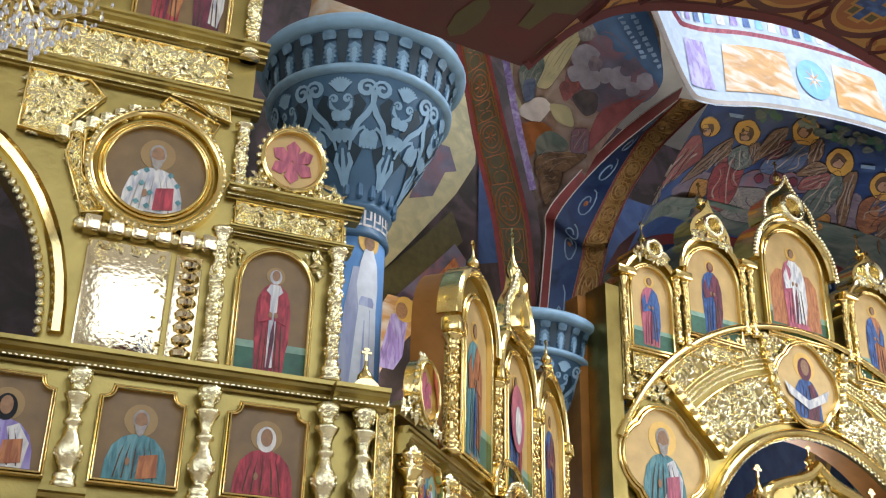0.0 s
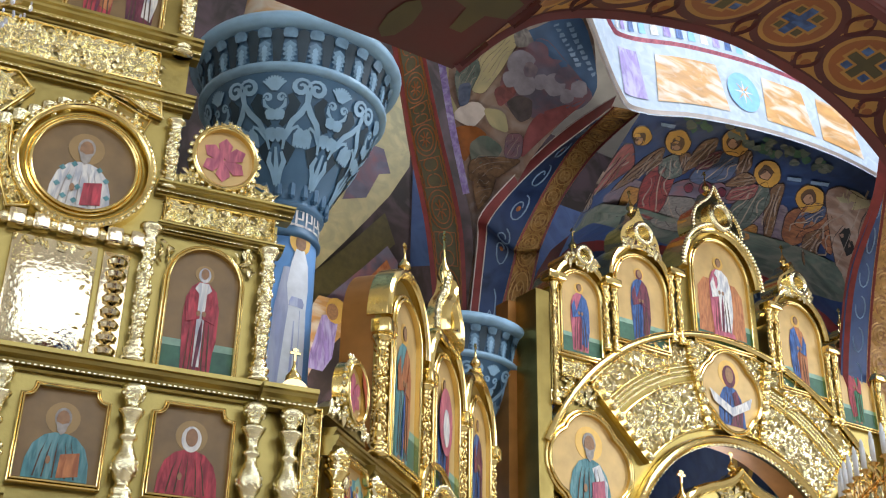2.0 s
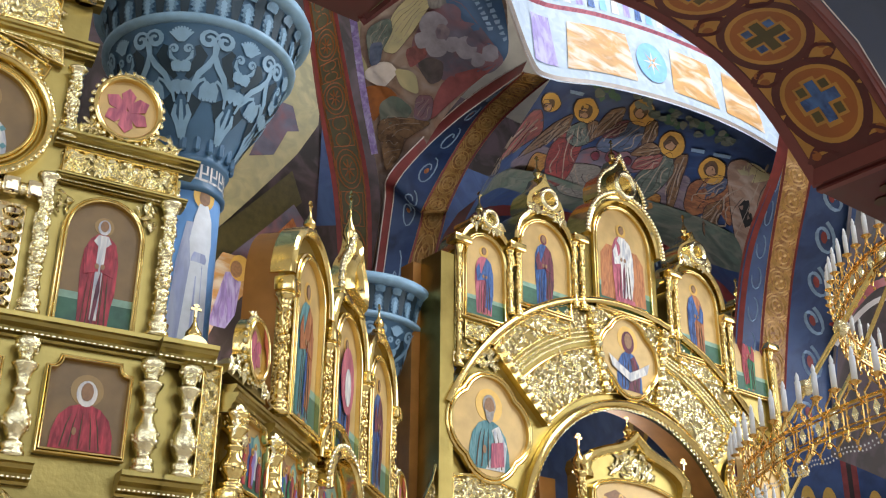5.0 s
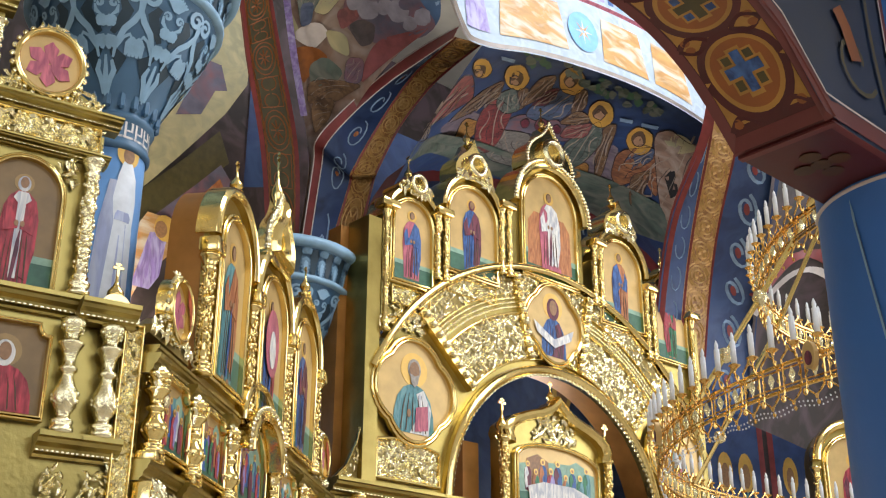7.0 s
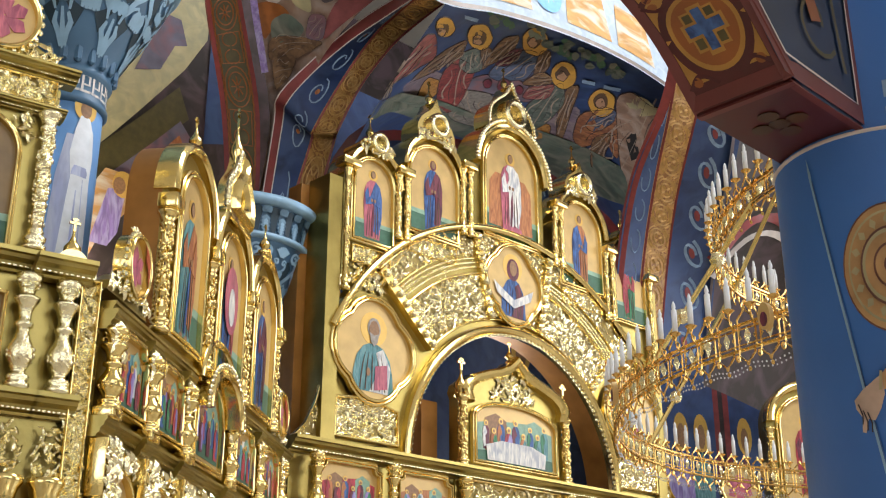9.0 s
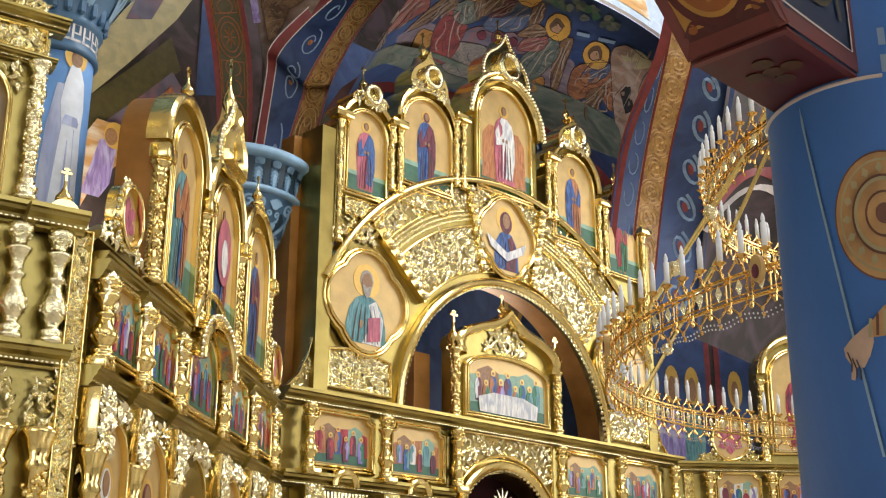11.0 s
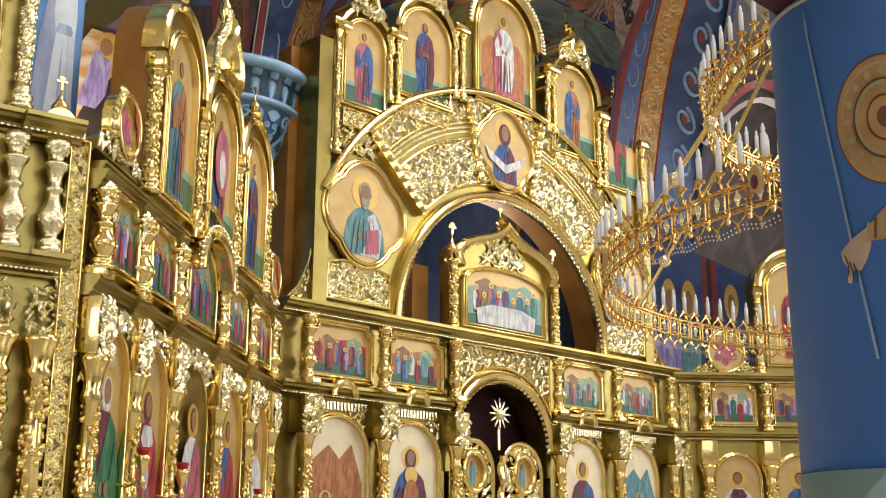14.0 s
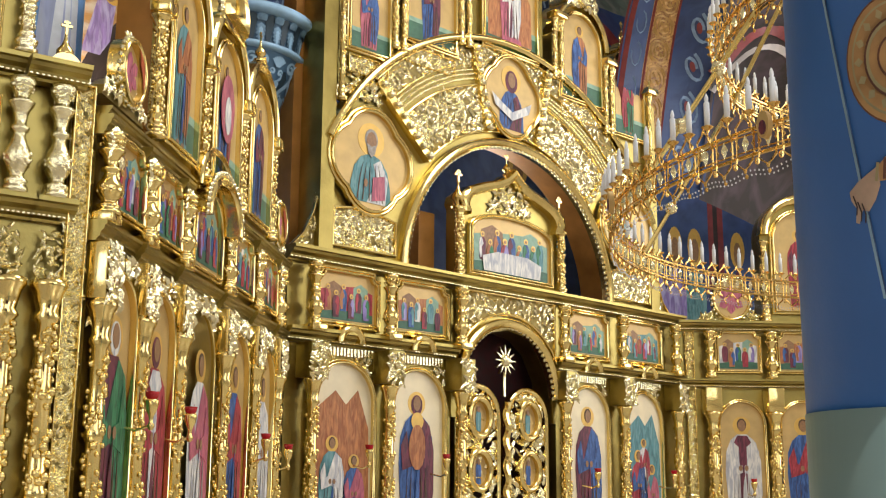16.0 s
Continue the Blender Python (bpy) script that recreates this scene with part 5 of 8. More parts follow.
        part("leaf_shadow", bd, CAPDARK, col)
    def key_bar(bm, du, w, z0, z1, a):
        vs = [bm.verts.new((.304 * math.cos(a + u / .3), .304 * math.sin(a + u / .3), rim_z + z)) for u, z in ((du - w, z0), (du + w, z0), (du + w, z1), (du - w, z1))]
        bm.faces.new(vs)

    bm = bmesh.new()
    for j in range(20):
        a = 2 * math.pi * j / 20
        for du, z0, z1, w in ((-.018, -1.84, -1.7, .006), (0.0, -1.72, -1.7, .022), (.018, -1.8, -1.7, .006), (.004, -1.8, -1.785, .016), (0.0, -1.86, -1.84, .028)):
            key_bar(bm, du * 1.6, w * 1.6, z0 + .34, z1 + .34, a)
    tagged(part("key_pattern", bm, WHITE, col), kind="stuff")
    bm = bmesh.new()
    for j in range(20):
        a = 2 * math.pi * j / 20
        lathe(bm, [(.01, 0), (.03, .02), (.035, .12), (.02, .17), (.005, .18)], 6, (.345 * math.cos(a), .345 * math.sin(a), rim_z - 1.3))
    tagged(part("collar_leaves", bm, CAPBLUE, col), kind="stuff")
    if rim_z > 7:
        part("abacus", lathe(bmesh.new(), [(.6, rim_z + .13), (.56, rim_z + .2), (.5, rim_z + .9)], 24), MARBLE, col, "ochre painted pier over the capital")
    return col


c1 = bell_column(3.70, 8.0, 7.44, "slender pale blue painted column with a great blue bell capital")
c2 = bell_column(7.42, 10.95, 6.72, "slender blue column with a bell capital beside the sanctuary")
bell_column(20.6, 14.2, 6.72, "slender blue column with a bell capital beside the south screen")
# painted winged figure and drapery on the first shaft
def on_shaft(col, name, pts, a0, r, mat, lift=.004):
    bm = bmesh.new()
    n = len(pts) // 2
    rows = []
    for k in range(n):
        (u0, z0), (u1, z1) = pts[k], pts[-k - 1]
        row = []
        for j in range(9):
            a = a0 + (u0 + (u1 - u0) * j / 8) / r
            row.append(bm.verts.new(((r + lift) * math.cos(a), (r + lift) * math.sin(a), z0 + (z1 - z0) * j / 8)))
        rows.append(row)
    for p, q in zip(rows, rows[1:]):
        for j in range(8):
            bm.faces.new((p[j], p[j + 1], q[j + 1], q[j]))
    return part(name, bm, mat, col)


PALEROBE = material("painted_pale_robe", (0.86, 0.88, 0.92), 0.5, 0, 0.08, 12)
PALEWING = material("painted_pale_violet_wing", (0.42, 0.46, 0.68), 0.5, 0, 0.2, 12, second=(0.62, 0.66, 0.82), mix_scale=8, stretch=(1.0, 1.0, 0.2))
A1 = math.atan2(-8.0, -3.72) + .52
for name, mat, rows, lift in (("painted_wing", PALEWING, [(-.2, .02, 4.3), (-.19, .0, 4.8), (-.17, .0, 5.2), (-.12, .02, 5.55)], .003), ("painted_robe", PALEROBE, [(-.12, .12, 4.0), (-.1, .13, 4.6), (-.075, .12, 5.0), (-.06, .11, 5.2), (-.085, .12, 5.4), (-.06, .1, 5.6), (-.03, .05, 5.72)], .005), ("robe_fold", PALEWING, [(-.03, .0, 4.0), (-.02, .005, 4.6), (-.01, .0, 5.1)], .007), ("robe_fold", PALEWING, [(.05, .07, 4.0), (.05, .065, 4.7), (.04, .045, 5.2)], .007), ("painted_sleeve", PALEWING, [(-.06, .07, 5.22), (-.055, .08, 5.26), (-.04, .06, 5.3)], .008)):
    on_shaft(c1, name, [(a, z) for a, b, z in rows] + [(b, z) for a, b, z in rows[::-1]], A1, .29, mat, lift)
ring20 = [(math.cos(math.pi * k / 10), math.sin(math.pi * k / 10)) for k in range(11)]
on_shaft(c1, "painted_halo", [(.01 - .1 * x, 5.80 + .12 * y) for x, y in ring20] + [(.01 + .1 * -x, 5.80 - .12 * y) for x, y in ring20[::-1]], A1, .29, HALO, .004)
on_shaft(c1, "painted_head", [(.01 - .05 * x, 5.78 + .07 * y) for x, y in ring20] + [(.01 + .05 * -x, 5.78 - .07 * y) for x, y in ring20[::-1]], A1, .29, FLESH, .006)


# ---- painted vaults over the nave ----
def V(a, b, y):
    """A place on the vaults: sideways and upward slopes from the aisle, and the depth."""
    return Vector((a * y, y, 1.6 + b * y))


def curve(pts, n):
    """A smooth line through the points."""
    out = []
    for k in range(n + 1):
        t = k / n * (len(pts) - 1)
        i = min(int(t), len(pts) - 2)
        t -= i
        p0, p1, p2, p3 = pts[max(i - 1, 0)], pts[i], pts[i + 1], pts[min(i + 2, len(pts) - 1)]
        out.append(0.5 * ((2 * p1) + (p2 - p0) * t + (2 * p0 - 5 * p1 + 4 * p2 - p3) * t * t + (3 * p1 - p0 - 3 * p2 + p3) * t ** 3))
    return out


FRESCO_LINE = material("fresco_dark_contour", (0.045, 0.03, 0.035), 0.55, 0, 0.2, 10)
FRESCO_FACE = material("fresco_face_ochre", (0.36, 0.21, 0.13), 0.55, 0, 0.2, 14)
FRESCO_HALO = material("fresco_ochre_halo", (0.50, 0.28, 0.05), 0.5, 0, 0.15, 8)
FRESCO = {RED: material("faded_red_fresco", (0.26, 0.055, 0.055), 0.55, 0, 0.4, 9, second=(0.12, 0.025, 0.03), mix_scale=6, stretch=(1.0, 1.0, 0.3)),
          PINK: material("faded_rose_fresco", (0.27, 0.085, 0.085), 0.55, 0, 0.4, 9, second=(0.15, 0.05, 0.055), mix_scale=6, stretch=(1.0, 1.0, 0.3)),
          BLUE: material("faded_blue_fresco", (0.05, 0.075, 0.14), 0.55, 0, 0.4, 9, second=(0.10, 0.12, 0.21), mix_scale=6, stretch=(1.0, 1.0, 0.3)),
          TEAL: material("faded_green_grey_fresco", (0.075, 0.10, 0.09), 0.55, 0, 0.4, 9, second=(0.17, 0.19, 0.17), mix_scale=6, stretch=(1.0, 1.0, 0.3)),
          ORANGE: material("faded_orange_fresco", (0.30, 0.13, 0.06), 0.55, 0, 0.4, 9, second=(0.17, 0.065, 0.04), mix_scale=6, stretch=(1.0, 1.0, 0.3)),
          PURPLE: material("faded_violet_fresco", (0.16, 0.125, 0.17), 0.55, 0, 0.4, 6, second=(0.24, 0.19, 0.21), mix_scale=4),
          WHITE: material("grey_tablecloth_fresco", (0.24, 0.22, 0.21), 0.55, 0, 0.35, 9, second=(0.13, 0.12, 0.12), mix_scale=9, stretch=(1.0, 1.0, 0.15)),
          FLESH: material("brown_fresco", (0.20, 0.115, 0.06), 0.55, 0, 0.4, 12, second=(0.11, 0.06, 0.035), mix_scale=8),
          HALO: FRESCO_HALO}


def fresco(skin, name, pts, mat, parent, lift):
    """A painted fresco patch with rounded outline, dark contour and brushed folds."""
    soft = pts
    if name not in ("mural_caption_bar", "mural_cleft"):
        mu, mv = sum(p[0] for p in pts) / len(pts), sum(p[1] for p in pts) / len(pts)
        if name not in ("mural_halo", "mural_head", "mural_earth", "mural_foliage"):
            soft = [(mu + (u - mu) * 1.13, mv + (v - mv) * 1.13) for u, v in pts]
        for _ in range(2):
            soft = [q for k in range(len(soft)) for a, b in ((soft[k], soft[(k + 1) % len(soft)]),) for q in ((a[0] * .82 + b[0] * .18, a[1] * .82 + b[1] * .18), (a[0] * .18 + b[0] * .82, a[1] * .18 + b[1] * .82))]
    ob = skin.shape(name, soft, FRESCO_FACE if name == "mural_head" else FRESCO.get(mat, mat), parent, lift)
    kind = name[6:]
    if kind in ("robe", "mantle", "wing", "halo", "cloth", "legs", "bench", "cup", "head", "table", "rocks"):
        skin.line("mural_contour", soft + soft[:1], .0014, FRESCO_LINE, parent, lift + .0005)
    cu, cv = sum(p[0] for p in soft) / len(soft), sum(p[1] for p in soft) / len(soft)
    if kind in ("robe", "mantle", "wing", "cloth", "legs", "rocks"):
        a, b = max(itertools.combinations(soft, 2), key=lambda e: math.hypot(e[0][0] - e[1][0], 1.8 * (e[0][1] - e[1][1])))
        du, dv = b[0] - a[0], b[1] - a[1]
        wide = [(u - cu) * dv * 1.8 - (v - cv) * 1.8 * du for u, v in soft]
        size = math.hypot(du, dv * 1.8) or 1
        half = (max(wide) - min(wide)) / size / 2
        for j, t in enumerate((-.55, -.25, .05, .32, .58)):
            ou, ov = half * t * dv * 1.8 / size, -half * t * du / size / 1.8
            reach = .40 - .25 * abs(t) - .05 * (j % 2)
            path = [(cu + ou * (1 + .35 * math.sin(3 * q)) + du * q * reach, cv + ov * (1 + .35 * math.sin(3 * q)) + dv * q * reach) for q in (-1, -.6, -.2, .2, .6, 1)]
            skin.line("mural_fold", path, .0014 if j % 2 else .0024, FRESCO_LINE if j % 2 else PALEFOLD, parent, lift + .0007)
    if kind == "head":
        skin.shape("mural_hair", [(cu + .012 + (u - cu) * 1.5, cv - .002 + (v - cv) * 1.45) for u, v in soft], HAIR, parent, lift - .0006)
    return ob


PALEFOLD = material("fresco_pale_highlight", (0.30, 0.24, 0.20), 0.55, 0, 0.3, 8)


class Skin:
    """A painted shell between two smooth lines; at(u, v) is a place on it, u across and v along."""

    def __init__(self, left, right, bulge=0.0, n=24, m=10):
        self.a, self.b, self.n, self.m, self.bulge = curve(left, n), curve(right, n), n, m, bulge
        self.width = (self.a[n // 2] - self.b[n // 2]).length

    def at(self, u, v, lift=0.0):
        t = min(max(v, 0), 1) * self.n
        i = min(int(t), self.n - 1)
        t -= i
        p, q = self.a[i].lerp(self.a[i + 1], t), self.b[i].lerp(self.b[i + 1], t)
        w = p.lerp(q, u) + Vector((0, .8, .6)) * self.bulge * 4 * u * (1 - u)
        return w + (Vector((0, 0, 1.6)) - w).normalized() * lift

    def mesh(self, name, mat, parent, label="", thick=.12):
        bm = bmesh.new()
        f = [[bm.verts.new(self.at(u / self.m, v / self.n)) for u in range(self.m + 1)] for v in range(self.n + 1)]
        k = [[bm.verts.new(self.at(u / self.m, v / self.n, -thick)) for u in range(self.m + 1)] for v in range(self.n + 1)]
        for v in range(self.n):
            for u in range(self.m):
                bm.faces.new((f[v][u], f[v][u + 1], f[v + 1][u + 1], f[v + 1][u]))
                bm.faces.new((k[v][u], k[v + 1][u], k[v + 1][u + 1], k[v][u + 1]))
        return part(name, bm, mat, parent, label, smooth=True)

    def shape(self, name, pts, mat, parent, lift=.02):
        """A painted patch: an outline in (u, v), filled as a fan."""
        bm = bmesh.new()
        cu, cv = sum(p[0] for p in pts) / len(pts), sum(p[1] for p in pts) / len(pts)
        fine = []
        for k, (u, v) in enumerate(pts):
            u1, v1 = pts[(k + 1) % len(pts)]
            steps = max(1, min(6, int((abs(u1 - u) * self.m + abs(v1 - v) * self.n) / 1.2)))
            fine += [(u + (u1 - u) * j / steps, v + (v1 - v) * j / steps) for j in range(steps)]
        big = max(max(p[0] for p in pts) - min(p[0] for p in pts), max(p[1] for p in pts) - min(p[1] for p in pts))
        levels = (.34, .67, 1.0) if big > .1 else (1.0,)
        c = bm.verts.new(self.at(cu, cv, lift))
        prev = None
        for t in levels:
            r = [bm.verts.new(self.at(cu + (u - cu) * t, cv + (v - cv) * t, lift)) for u, v in fine]
            for k in range(len(r)):
                j = (k + 1) % len(r)
                if prev:
                    bm.faces.new((prev[k], r[k], r[j], prev[j]))
                else:
                    bm.faces.new((c, r[k], r[j]))
            prev = r
        return part(name, bm, mat, parent)

    def line(self, name, pts, w, mat, parent, lift=.02):
        bm = bmesh.new()
        prev = None
        for k, (u, v) in enumerate(pts):
            du = pts[min(k + 1, len(pts) - 1)][0] - pts[max(k - 1, 0)][0]
            dv = pts[min(k + 1, len(pts) - 1)][1] - pts[max(k - 1, 0)][1]
            e = .02 / (math.hypot(du, dv) or 1)
            p, q = self.at(u, v, lift), self.at(u + du * e, v + dv * e, lift)
            if (q - p).length < 1e-6:
                q = p - (self.at(u - du * e, v - dv * e, lift) - p)
            side = (q - p).cross(Vector((0, 0, 1.6)) - p).normalized() * (w * self.width)
            pair = [bm.verts.new(p + s * side) for s in (-1, 1)]
            if prev:
                bm.faces.new((prev[0], prev[1], pair[1], pair[0]))
            prev = pair
        return part(name, bm, mat, parent)


def oval(u, v, ru, rv, n=16, turn=0.0):
    return [(u + ru * math.cos(a) * math.cos(turn) - rv * math.sin(a) * math.sin(turn), v + ru * math.cos(a) * math.sin(turn) + rv * math.sin(a) * math.cos(turn)) for a in (2 * math.pi * k / n for k in range(n))]


def blob(u, v, ru, rv, rnd, n=14):
    return [(u + ru * math.cos(a) * rnd.uniform(.7, 1.1), v + rv * math.sin(a) * rnd.uniform(.7, 1.1)) for a in (2 * math.pi * k / n for k in range(n))]


vault = thing("painted_vault", pose(0, 0, 0), "painted vault with biblical murals under the dome", "vault", kind="structure")


def shifted(pts, da, db):
    return [p + Vector((da * p.y, 0, db * p.y)) for p in pts]


DEEP = (11.0, 10.8, 10.55, 10.3, 9.9, 9.4, 8.7)
g_l = [V(a, b, y) for (a, b), y in zip(((.722, .45), *((0.763, 0.598), (0.768, 0.622), (0.811, 0.708), (0.857, 0.786), (0.894, 0.833), (0.937, 0.884))), DEEP)]
g_r = [V(a, b, y) for (a, b), y in zip(((.762, .45), *((0.801, 0.609), (0.808, 0.633), (0.843, 0.708), (0.891, 0.782), (0.936, 0.836), (0.992, 0.896))), DEEP)]
b_l = [V(a, b, y) for (a, b), y in zip(((.706, .45), *((0.724, 0.610), (0.729, 0.642), (0.765, 0.696), (0.819, 0.761), (0.877, 0.821), (0.934, 0.879))), DEEP)]
r_l = [V(a, b, y) for (a, b), y in zip(((.694, .45), *((0.711, 0.606), (0.714, 0.645), (0.755, 0.704), (0.820, 0.783), (0.878, 0.844), (0.947, 0.907))), DEEP)]
gs = Skin(g_l, g_r, 0, 28, 4)
gs.mesh("ochre_rib", OCHRE, vault, "ochre band with gold scrollwork")
RIBSCROLL = material("ochre_rib_scroll", (0.50, 0.29, 0.09), 0.45, 0, 0.2, 10)


def rosettes(skin, n):
    """Tone-on-tone round scrolls down an ochre rib."""
    for k in range(n):
        v0 = (k + .5) / n
        for r in (.34, .2):
            skin.line("rib_scroll", [(.5 + r * math.cos(t), v0 + r * 1.2 / n * math.sin(t)) for t in (2 * math.pi * j / 14 for j in range(15))], .022, RIBSCROLL, vault, .012)
        for t in (.785, 2.356, 3.927, 5.498):
            skin.line("rib_scroll", [(.5 + r * math.cos(t), v0 + r * 1.2 / n * math.sin(t)) for r in (.05, .18)], .03, RIBSCROLL, vault, .012)
            skin.line("rib_scroll", [(.5 + .42 * math.cos(t + e), v0 + .5 / n * math.sin(t + e)) for e in (-.3, 0, .3)], .02, RIBSCROLL, vault, .012)


rosettes(gs, 13)
for u in (.06, .94):
    gs.line("rib_border", [(u, k / 24) for k in range(25)], .035, REDLINE, vault, .012)
bs = Skin(b_l, g_l, 0, 28, 5)
bs.mesh("blue_rib", MURALBLUE, vault, "blue band with pale scrollwork")
for k in range(8):
    v0 = (k + .5) / 8
    bs.line("vine", [(.55 + .27 * math.sin(t) * (1 - t / 12), v0 + .05 * math.cos(t) * (1 - t / 12)) for t in (j * .5 for j in range(16))], .018, SCROLL, vault, .012)
    if k % 2:
        bs.shape("vine_flower", oval(.55, v0, .07, .010, 8), ORANGE, vault, .014)
red = Skin(r_l, b_l, 0, 28, 3)
red.mesh("red_rib", REDLINE, vault, "dark red border of the pendentive")
for u in (.06, .97):
    red.line("rib_outline", [(u, k / 28) for k in range(29)], .05, PALELINE, vault, .013)
# pendentive
SLATE = material("mural_dark_slate", (0.075, 0.06, 0.065), 0.55, 0, 0.35, 8, second=(0.12, 0.09, 0.09), mix_scale=4)
pl = [V(.70, .52, 11.1), V(.705, .62, 11.0), V(.672, .75, 10.4), V(.645, .87, 9.7), V(.61, 1.02, 9.0), V(.6, 1.15, 8.6)]
pr = [V(.713, .52, 11.05), V(.735, .62, 10.85), V(.778, .722, 10.15), V(.829, .803, 9.55), V(.905, .908, 8.7), V(.905, 1.03, 8.5)]
ps = Skin(pl, pr, .15, 30, 12)
ps.mesh("pendentive", MURALBROWN, vault, "pendentive with a mural of clouds, rocks and a dark tablet")
rnd = random.Random(17)
